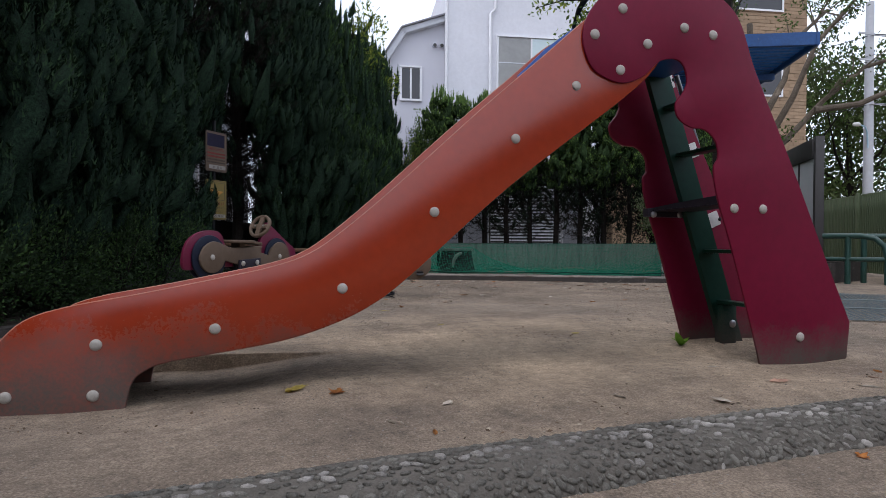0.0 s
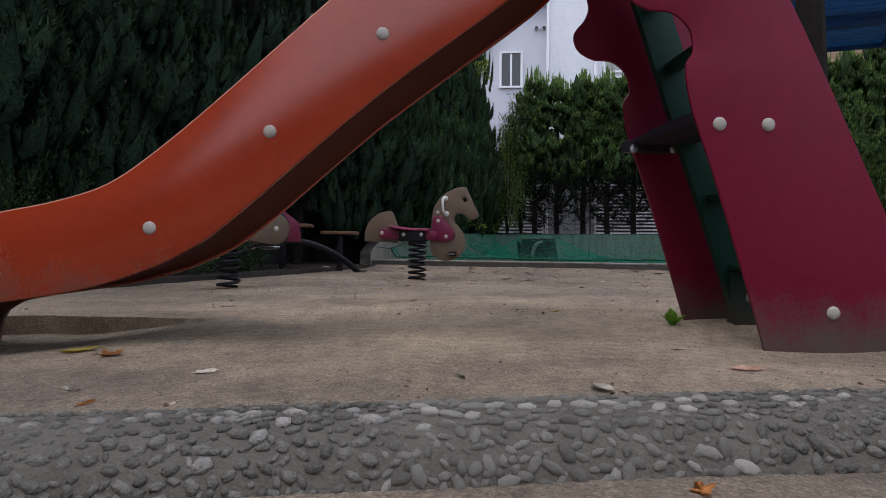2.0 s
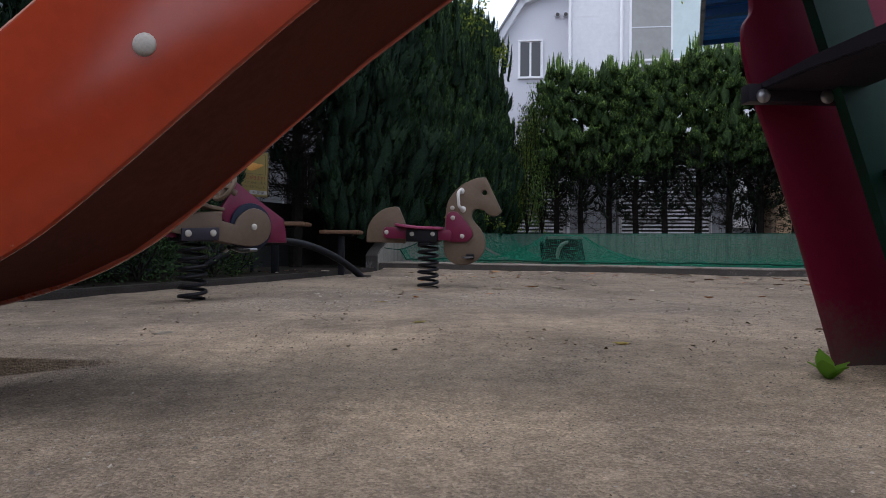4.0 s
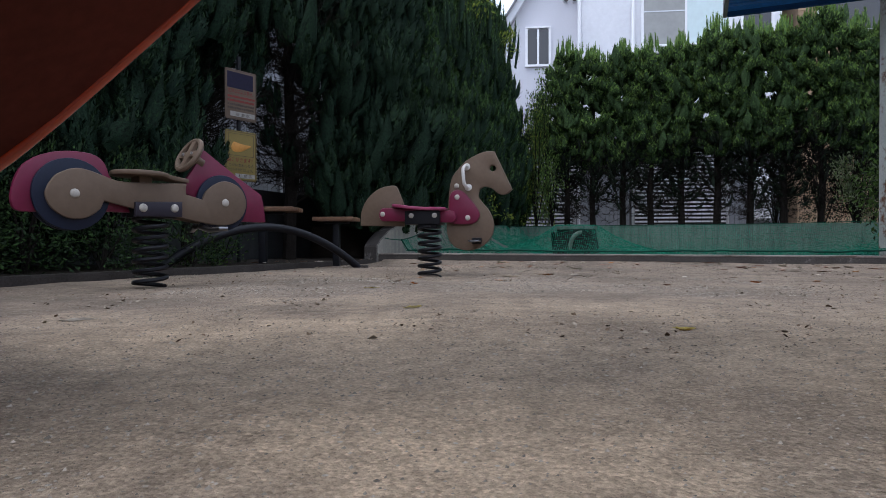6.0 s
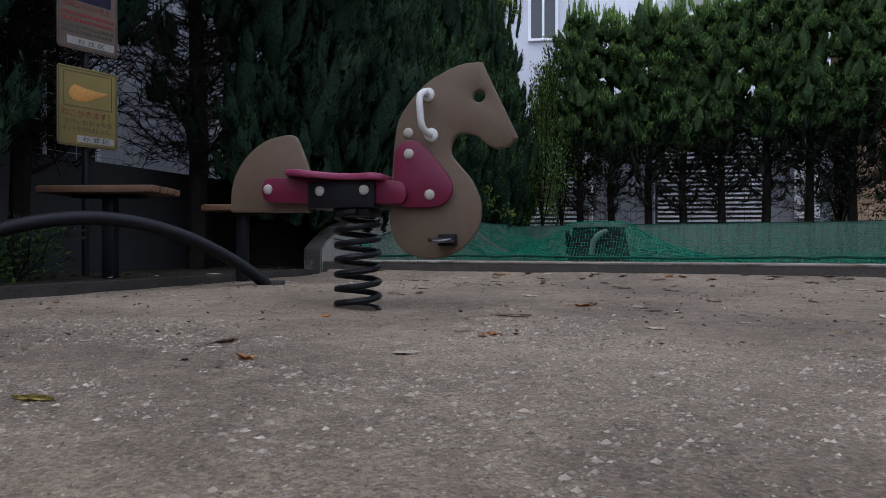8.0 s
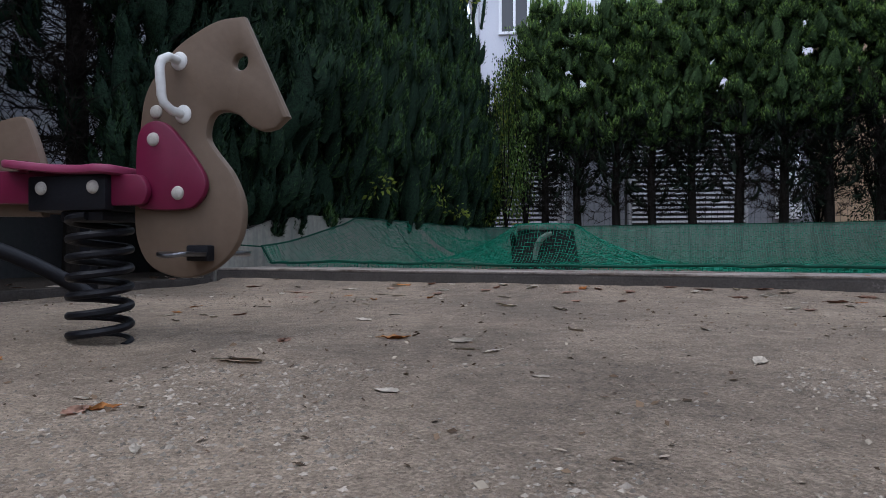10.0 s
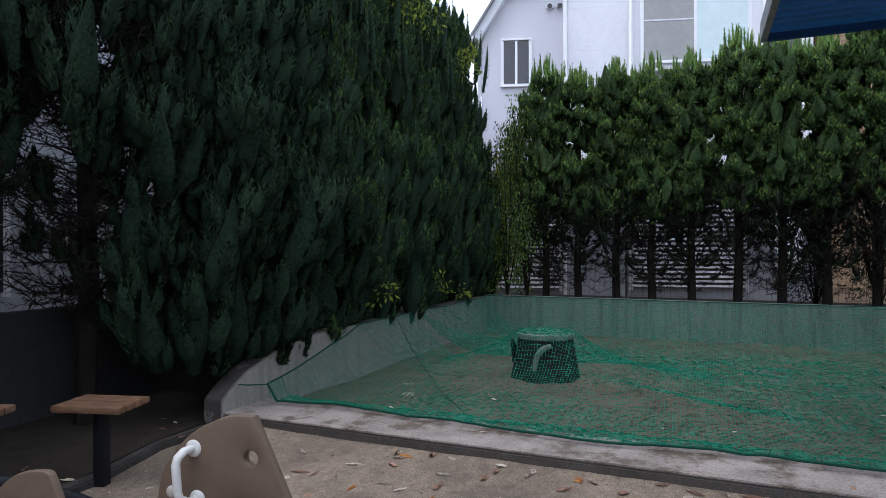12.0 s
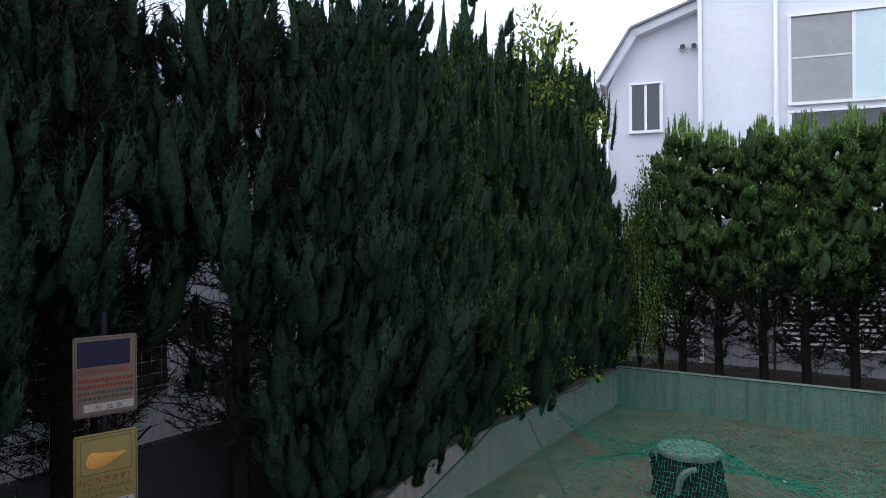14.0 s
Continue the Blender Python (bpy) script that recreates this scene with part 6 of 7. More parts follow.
def build_shrubs():
    rr = random.Random(31)
    i = 0
    v = -6.6
    while v < -3.3:
        u = -0.52 + rr.uniform(-0.10, 0.10)
        x, y = uv(u, v)
        rng = np.random.default_rng(200 + i)
        t = thing("azalea_shrub", "low dark green azalea bush in the planting bed", "shrub", pose(x, y, 0.05), group="azaleas in the bed")
        twiggy(rr, t, (0, 0, 0), 0.65, 0.3, 6, 0.012, M_BARK)
        leafy("foliage", rng, t, (0, 0, 0.45), (0.46, 0.48, 0.44), 5200, 0.034, [M_SHRUB, M_JUNTIP], 0.8)
        v += 0.56
        i += 1
    for u, v, s in ((-0.42, -2.95, 0.5), (-0.55, -2.5, 0.5)):
        x, y = uv(u, v)
        rng = np.random.default_rng(240 + i)
        t = thing("azalea_shrub", "small straggling dark azalea in the planting bed", "shrub", pose(x, y, 0.05), group="azaleas in the bed")
        twiggy(rr, t, (0, 0, 0), 0.3, 0.2, 4, 0.008, M_BARK)
        leafy("foliage", rng, t, (0, 0, 0.18), (0.26, 0.26, 0.2), 700, 0.04, [M_SHRUB, M_LEAF], 0.8)
        i += 1
    # light bush in the pit's corner
    for k, (u, v, z, h, n, leaf, mats) in enumerate(((0.28, 6.36, 0.6, 2.9, 6500, 0.056, [M_LEAF, M_YELLOWLEAF]), (0.62, 6.44, 0.6, 3.15, 6000, 0.056, [M_LEAF, M_HEDGETIP]),  (6.25, 6.30, 0.6, 1.25, 2600, 0.055, [M_PALELEAF, M_LEAF]), (6.95, 6.28, 0.6, 1.2, 2200, 0.055, [M_PALELEAF, M_LEAF]))):
        x, y = uv(u, v)
        rng = np.random.default_rng(260 + k)
        pale = k > 1
        t = thing("broadleaf_shrub", "pale grey-green leafy shrub behind the pit wall" if pale else "light yellow-green nandina-like shrub in the corner", "shrub", pose(x, y, z))
        twiggy(rr, t, (0, 0, -0.05), h * 0.85, 0.45, 9, 0.012, M_BARK)
        leafy("foliage", rng, t, (0, 0, h * 0.55), (0.46, 0.38, h * 0.5), n, leaf, mats, 0.5)
        if not pale:
            # Shade inside the bush is put into this darker inner foliage.
            leafy("inner_foliage", rng, t, (0, 0.1, h * 0.5), (0.34, 0.30, h * 0.5), 2600, leaf, [M_SHRUB], 0.5)
    for k, (u, h) in enumerate(((5.0, 1.7), (5.8, 1.9), (6.6, 1.8), (7.5, 1.9))):
        x, y = uv(u, 6.78)
        t = thing("evergreen_shrub", "dense dark evergreen bush under the hedge", "shrub", pose(x, y, 0.55), group="dark bushes under the hedge")
        twiggy(rr, t, (0, 0, -0.02), h * 0.8, 0.4, 7, 0.014, M_BARK)
        # Most leaves take the colour that holds the hedge's shade.
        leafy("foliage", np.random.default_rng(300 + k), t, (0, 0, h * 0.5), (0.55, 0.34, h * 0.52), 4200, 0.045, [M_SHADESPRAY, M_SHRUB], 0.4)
    for k, (u, v, z, w, n) in enumerate(((-0.35, 4.05, 5.15, 0.42, 420), (-0.3, 3.6, 5.5, 0.3, 200), (-0.2, 5.6, 4.5, 0.2, 150))):
        x, y = uv(u, v)
        t = thing("climbing_vine", "yellow-green climber grown through the top of the junipers", "plant", pose(x, y, z), group="climbers in the junipers")
        twiggy(rr, t, (-0.3, 0, -0.5), 1.0, 0.4, 5, 0.006, M_BARK)
        leafy("foliage", np.random.default_rng(280 + k), t, (0, 0, 0), (w, w, w * 1.4), n, 0.085, [M_YELLOWLEAF, M_LEAF], 0.3, 0.5)
    # a few pale sprigs that hang out of the junipers over the pit wall
    for k, (u, v, z) in enumerate(((0.16, 2.1, 0.95), (0.12, 3.9, 1.0), (0.15, 4.4, 0.85))):
        x, y = uv(u, v)
        rng = np.random.default_rng(290 + k)
        t = thing("vine_sprig", "small bright yellow-green sprig hanging out of the junipers", "plant", pose(x, y, z), group="sprigs over the pit wall")
        part("stem", tube([(-0.25, 0.0, 0.15), (-0.08, 0, 0.06), (0.06, 0, -0.08)], 0.004, 4), M_BARK, t)
        leafy("foliage", rng, t, (0.0, 0, 0.0), (0.16, 0.12, 0.13), 34, 0.07, [M_YELLOWLEAF], 0.0, 0.5)


build_shrubs()


# ---------------------------------------------------------------- broadleaf trees
def limb_tree(name, label, base, rad, stems, leaves, leaf, mats, seed, bark, leaf_at=0.45):
    """A tree of tapered limbs with twigs, and leaves along the outer twigs. stems: lists of points from the trunk outward."""
    t = thing(name, label, "tree", pose(*base))
    rng, nr = random.Random(seed), np.random.default_rng(seed)
    ends = []
    for k, pts in enumerate(stems):
        n = len(pts)
        part("trunk" if k == 0 else "limb", tube(pts, [rad * (1 if k == 0 else 0.5) * (1 - 0.6 * i / (n - 1)) for i in range(n)], 9), bark, t)
        line = [Vector(q) for q in pts]
        for s in range(8 if k else 3):
            f = rng.uniform(leaf_at, 1.0) * (n - 1)
            i = min(int(f), n - 2)
            o = line[i].lerp(line[i + 1], f - i)
            way = (line[i + 1] - line[i]).normalized() + Vector((rng.uniform(-1, 1), rng.uniform(-1, 1), rng.uniform(-0.35, 0.7)))
            way.normalize()
            l = rng.uniform(0.5, 1.2)
            mid = o + way * l * 0.5 + Vector((rng.uniform(-0.08, 0.08), rng.uniform(-0.08, 0.08), rng.uniform(-0.02, 0.08)))
            end = o + way * l
            part("twig", tube([o, mid, end], [rad * 0.14, rad * 0.09, rad * 0.03], 5), bark, t)
            ends += [(mid, end)]
    if leaves:
        pos = []
        for _ in range(leaves):
            a, b = ends[rng.randrange(len(ends))]
            p = a.lerp(b, rng.random() * 1.1)
            pos.append((p.x + rng.gauss(0, 0.09), p.y + rng.gauss(0, 0.09), p.z + rng.gauss(0, 0.08)))
        pos = np.array(pos)
        way = unit(nr.normal(size=(leaves, 3)) + np.array((0, 0, -0.3)))
        flat = unit(np.cross(way, nr.normal(size=(leaves, 3))))
        l = (leaf * (0.6 + 0.7 * nr.random(leaves)))[:, None]
        v = np.stack([pos, pos + way * l * 0.5 + flat * l * 0.24, pos + way * l, pos + way * l * 0.5 - flat * l * 0.24], 1).reshape(-1, 3)
        arrays("crown", v, np.arange(leaves * 4).reshape(-1, 4), mats, t, (nr.random(leaves) < 0.35).astype(int))
    return t


def build_trees():
    limb_tree("plane_tree", "dark straight trunk with high leafy branches beside the slide", (3.35, 5.45, 0), 0.135,
              [[(0, 0, -0.1), (0.03, 0.02, 1.2), (-0.04, 0.0, 2.6), (0.02, 0.05, 4.2), (0.0, 0.1, 6.0)],
               [(0, 0, 3.1), (-0.4, 0.9, 3.55), (-0.3, 2.1, 3.9), (0.1, 3.2, 4.1), (0.4, 4.0, 4.05)],
               [(0, 0, 3.3), (-0.7, 0.6, 3.7), (-1.3, 1.2, 3.9), (-1.9, 1.5, 3.85)],
               [(0, 0, 3.4), (0.8, 0.5, 3.9), (1.7, 1.2, 4.3), (2.6, 1.6, 4.6)],
               [(0, 0, 3.6), (0.5, -0.9, 4.2), (0.9, -1.9, 4.6)],
               [(0, 0, 3.7), (-0.8, -0.8, 4.4), (-1.6, -1.5, 4.8)],
               [(0, 0.1, 4.4), (0.9, 1.6, 4.6), (1.6, 3.0, 4.5), (2.1, 4.3, 4.2)]], 4200, 0.085, [M_YELLOWLEAF, M_LEAF], 3, M_BARK)
    limb_tree("crape_myrtle", "pale smooth-barked tree with spreading bare branches and few leaves", (7.75, 9.75, 0.3), 0.13,
              [[(0, 0, -0.1), (-0.06, 0, 0.9), (0.02, 0, 1.6), (0.12, 0, 2.1), (-0.1, 0.1, 2.9), (-0.2, 0.1, 4.4)],
               [(0.05, 0, 1.9), (0.5, -0.1, 2.3), (1.1, -0.3, 3.0), (1.8, -0.5, 3.6), (2.7, -0.7, 3.9)],
               [(0.1, 0, 2.2), (0.4, -0.3, 3.0), (0.6, -0.6, 3.9), (1.2, -0.9, 4.7)],
               [(0.0, 0, 2.6), (0.5, 0, 3.4), (0.9, 0.2, 4.2), (1.7, 0.2, 4.9)],
               [(-0.1, 0, 2.8), (-0.7, -0.3, 3.6), (-1.2, -0.6, 4.3)],
               [(0.9, -0.3, 2.8), (1.6, -0.6, 2.9), (2.4, -1.0, 3.3), (3.2, -1.2, 3.5)]], 3600, 0.07, [M_LEAF, M_FARLEAF], 8, M_PALEBARK)
    rr = random.Random(77)
    for k, (x, y, h) in enumerate(((7.6, 10.2, 1.5), (7.75, 10.9, 2.0), (7.3, 11.5, 2.6), (8.3, 12.1, 2.8))):
        rng = np.random.default_rng(310 + k)
        t = thing("camellia_shrub", "leafy evergreen shrub in the planter under the trees", "shrub", pose(x, y, 0.3), group="shrubs in the planter")
        twiggy(rr, t, (0, 0, 0), h * 0.8, 0.5, 7, 0.016, M_BARK)
        leafy("foliage", rng, t, (0, 0, h * 0.52), (0.55, 0.55, h * 0.5), 1900, 0.085, [M_LEAF, M_SHRUB], 0.4)
    for k, (x, y, h, r) in enumerate(((18.5, 27.0, 9.0, 3.4), (24.0, 27.5, 10.0, 4.2), (30.0, 27.5, 11.0, 4.6), (35.0, 23.5, 10.5, 4.4), (21.0, 31, 11, 4.5), (30.0, 33, 12, 5), (39, 28, 12, 5), (33, 14, 9, 3.6))):
        rng = np.random.default_rng(330 + k)
        t = thing("street_tree", "broad autumn-tinged street tree beyond the fence", "tree", pose(x, y, 0), group="trees beyond the fence")
        part("trunk", trunk([(0, 0, -0.1), (0.1, 0, h * 0.3), (0, 0.1, h * 0.7)], [0.25, 0.2, 0.08]), M_BARK, t)
        for j in range(7):
            a = j * 0.9
            part("limb", trunk([(0, 0, h * 0.3 + j * 0.2), (0.5 * r * math.cos(a), 0.5 * r * math.sin(a), h * 0.5), (0.85 * r * math.cos(a), 0.85 * r * math.sin(a), h * 0.72)], [0.09, 0.06, 0.02], 5), M_BARK, t)
        leafy("crown", rng, t, (0, 0, h * 0.56), (r, r, h * 0.5), 12000, 0.27, [M_FARLEAF, M_LEAF], 0.2, 0.55)


build_trees()


# ---------------------------------------------------------------- canopy
def build_canopy():
    c = thing("blue_canopy", "blue corrugated-steel square canopy on one rusty white post", "canopy")
    u0, u1, v0, v1 = 3.86, 6.92, -0.90, 1.92
    ucx, vcx = 5.38, 0.49
    z = 3.21
    for a in ((u0, u0 + 0.05, v0, v1), (u1 - 0.05, u1, v0, v1), (u0 + 0.052, u1 - 0.052, v0, v0 + 0.05), (u0 + 0.052, u1 - 0.052, v1 - 0.05, v1)):
        worn = a[0] == u0
        part("fascia", block_uv(*a, z, z + 0.17, 0.006), M_WORNFASCIA if worn else M_FASCIA, c, "fascia bleached grey with peeling paint" if worn else "blue fascia with peeling grey patches")
    # trapezoid-section deck, its ribs running across
    bm = bmesh.new()
    pitch, deep = 0.145, 0.040
    n = int((v1 - v0 - 0.1) / pitch)
    rows = []
    for i in range(n):
        v = v0 + 0.052 + i * pitch
        for dv, dz in ((0.0, 0.0), (0.085, 0.0), (0.10, deep), (0.13, deep)):
            rows.append((v + dv, z + 0.06 + dz))
    rows.append((v1 - 0.052, z + 0.06))
    lines = [[bm.verts.new((*uv(u, v), zz)) for u in (u0 + 0.052, u1 - 0.052)] for v, zz in rows]
    top = [[bm.verts.new((*uv(u, v), zz + 0.012)) for u in (u0 + 0.052, u1 - 0.052)] for v, zz in rows]
    for s, t2 in ((lines, 0), (top, 1)):
        for a, b in zip(s, s[1:]):
            bm.faces.new((a[0], a[1], b[1], b[0]) if t2 else (a[0], b[0], b[1], a[1]))
    part("deck", bm, M_ROOFBLUE, c, "blue ribbed steel deck, mildewed at the rim", smooth=False)
    for u in (5.38,):
        part("purlin", block_uv(u - 0.03, u + 0.03, v0 + 0.052, v1 - 0.052, z + 0.0, z + 0.058, 0.004), M_FASCIA, c)
    part("beam", block_uv(u0 + 0.052, u1 - 0.052, vcx - 0.06, vcx + 0.06, z - 0.10, z - 0.002, 0.006), M_FASCIA, c)
    px, py = uv(ucx, vcx)
    post = part("post", boxed(px - 0.085, px + 0.085, py - 0.085, py + 0.085, 0.1, z - 0.102, 0.02), M_RUSTPOST, c, "white-painted square post with rust runs and blisters")
    rng = random.Random(4)
    for zz in (1.55, 1.28, 0.98, 0.92, 0.80, 0.72, 0.60, 0.55, 0.33, 0.16):
        for _ in range(3 if 0.5 < zz < 1 else 1):
            x, y, w = px + rng.uniform(-0.05, 0.06), py - 0.0855, rng.uniform(0.008, 0.03)
            part("rust_blister", board(rounded([(x + w * rng.uniform(0.7, 1.3) * math.cos(a * 1.05), zz + rng.uniform(-0.02, 0.02) + w * rng.uniform(0.8, 1.6) * math.sin(a * 1.05)) for a in range(6)], 2), y - 0.004, y + 0.001, 0.001), M_RUST, post)


build_canopy()


# ---------------------------------------------------------------- arch bench and signs
def build_arch():
    a = thing("arch_bar", "worn black steel pipe bent into a low arch", "play bar")
    x0, y0, x1, y1 = -0.33, 8.72, -1.94, 7.50
    pts = []
    for i in range(25):
        t = i / 24
        pts.append((x0 + (x1 - x0) * t, y0 + (y1 - y0) * t, -0.06 + 0.455 * math.sin(math.pi * t) ** 0.8))
    part("arch_pipe", tube(pts, 0.038, 12), M_BLACK, a)
    for x, y in ((x0, y0), (x1, y1)):
        part("foot_collar", tube([(x, y, -0.05), (x, y, 0.03)], 0.055, 12), M_KERBSIDE, a)
    for cx, cy, z, lx, ly, yaw in ((-0.66, 9.12, 0.53, 0.225, 0.16, -8), (-1.31, 8.62, 0.605, 0.36, 0.17, -4)):
        m = Matrix.Translation((cx, cy, 0)) @ Matrix.Rotation(radians(yaw), 4, "Z")
        st = thing("slatted_stool", "weathered brown slatted stool seat on a dark steel post", "stool", group="stools in the planting bed")
        seat = new("seat")
        seat.parent = st
        for i in range(4):
            w = 2 * ly / 4
            part("slat", boxed(-lx, lx, -ly + i * w + 0.003, -ly + (i + 1) * w - 0.003, z - 0.045, z - 0.002 * (i % 2), 0.016, m), M_WOOD, seat, "weathered brown slat")
        part("post", boxed(-0.035, 0.035, -0.035, 0.035, -0.05, z - 0.065, 0.006, m), M_BLACK, st)
        part("bearer", boxed(-lx * 0.6, lx * 0.6, -0.05, 0.05, z - 0.066, z - 0.046, 0.004, m), M_BLACK, st)


build_arch()


def build_signs():
    m = Matrix.Translation((-1.628, 8.95, 0)) @ Matrix.Rotation(math.atan2(0.30, 0.235), 4, "Z")
    s = thing("notice_signs", "cream and yellow park notices on one steel pole", "sign", m)
    part("pole", tube([(0.0, 0.04, 0.0), (0.0, 0.04, 2.2)], 0.022, 10), M_BLACK, s)

    def plate(z0, z1, face, name, label):
        p = part(name, board(rounded([(-0.19, z0 + 0.02), (-0.188, z1 - 0.012), (-0.178, z1), (0.178, z1), (0.188, z1 - 0.012), (0.19, z0 + 0.02), (0.178, z0 + 0.002), (-0.178, z0 + 0.002)], 1), -0.004, 0.004, 0.001), face, s, label)
        return p

    def bar(parent, x0, x1, z0, z1, mat, name="print_bar", y=-0.0062):
        part(name, boxed(x0, x1, y, -0.0042, z0, z1), mat, parent, smooth=False)

    up = plate(1.53, 2.05, M_SIGNCREAM, "upper_board", "cream notice board with a dark blue panel and rows of red print")
    for x0, x1, z0, z1 in ((-0.18, 0.18, 2.036, 2.041), (-0.18, 0.18, 1.540, 1.545), (-0.181, -0.176, 1.546, 2.035), (0.176, 0.181, 1.546, 2.035)):
        bar(up, x0, x1, z0, z1, M_SIGNDARK, "border")
    bar(up, -0.165, 0.145, 1.855, 2.02, M_SIGNBLUE, "picture_panel")
    rng = random.Random(2)
    for z, h, mt in ((1.755, 0.022, M_SIGNRED), (1.715, 0.022, M_SIGNRED), (1.675, 0.02, M_SIGNDARK), (1.64, 0.02, M_SIGNDARK)):
        x = -0.16
        while x < 0.15:
            w = rng.uniform(0.014, 0.024)
            bar(up, x, x + w, z, z + h, mt)
            x += w + 0.006
    bar(up, -0.13, 0.165, 1.565, 1.615, M_SIGNWHITE, "white_strip")
    low = plate(0.90, 1.42, M_SIGNYEL, "lower_board", "yellow notice board with an orange shape and red print")
    for x0, x1, z0, z1 in ((-0.18, 0.18, 1.405, 1.41), (-0.18, 0.18, 0.910, 0.915), (-0.181, -0.176, 0.916, 1.404), (0.176, 0.181, 0.916, 1.404), (-0.15, 0.15, 1.385, 1.388), (-0.15, 0.15, 1.16, 1.163), (0.147, 0.15, 1.164, 1.384), (-0.15, -0.147, 1.164, 1.384)):
        bar(low, x0, x1, z0, z1, M_SIGNDARK, "border")
    part("picture_shape", board(rounded([(-0.12, 1.24), (-0.09, 1.30), (-0.03, 1.29), (0.05, 1.28), (0.12, 1.275), (0.06, 1.235), (-0.02, 1.20), (-0.09, 1.20)], 4), -0.0062, -0.0042, 0.0004), M_SIGNORANGE, low, "plain orange painted shape")
    bar(low, -0.07, 0.165, 0.93, 0.975, M_SIGNWHITE, "white_strip")

    def words(name, body, parent, x, y, z, width, size, mat):
        """Lettering laid on a board, drawn out to the width that it has."""
        txt = bpy.data.curves.new(name, "FONT")
        txt.body, txt.size, txt.align_x, txt.extrude = body, size, "CENTER", 0.0005
        tmp = new(name, txt)
        me = bpy.data.meshes.new_from_object(tmp.evaluated_get(bpy.context.evaluated_depsgraph_get()))
        bpy.data.objects.remove(tmp)
        me.materials.clear()
        me.materials.append(mat)
        xs = [v.co.x for v in me.vertices]
        ob = new(name, me)
        ob.parent = parent
        ob.matrix_basis = Matrix.Translation((x, y, z)) @ Matrix.Rotation(radians(90), 4, "X") @ Matrix.Diagonal((width / (max(xs) - min(xs)), 1, 1, 1))

    words("red_lettering", "ねこがきます！", low, 0.0, -0.006, 1.098, 0.30, 0.052, M_SIGNRED)
    words("dark_lettering", "つかいおわったら", low, 0.0, -0.006, 1.048, 0.30, 0.038, M_SIGNDARK)
    words("dark_lettering", "ネットをかけましょう。", low, 0.0, -0.006, 1.002, 0.30, 0.038, M_SIGNDARK)
    words("dark_lettering", "杉 並 区", low, 0.05, -0.008, 0.940, 0.17, 0.036, M_SIGNDARK)
    words("red_lettering", "危険な花火は禁止", up, -0.01, -0.006, 1.808, 0.30, 0.042, M_SIGNRED)
    words("dark_lettering", "杉 並 区", up, 0.02, -0.008, 1.575, 0.17, 0.036, M_SIGNDARK)


build_signs()


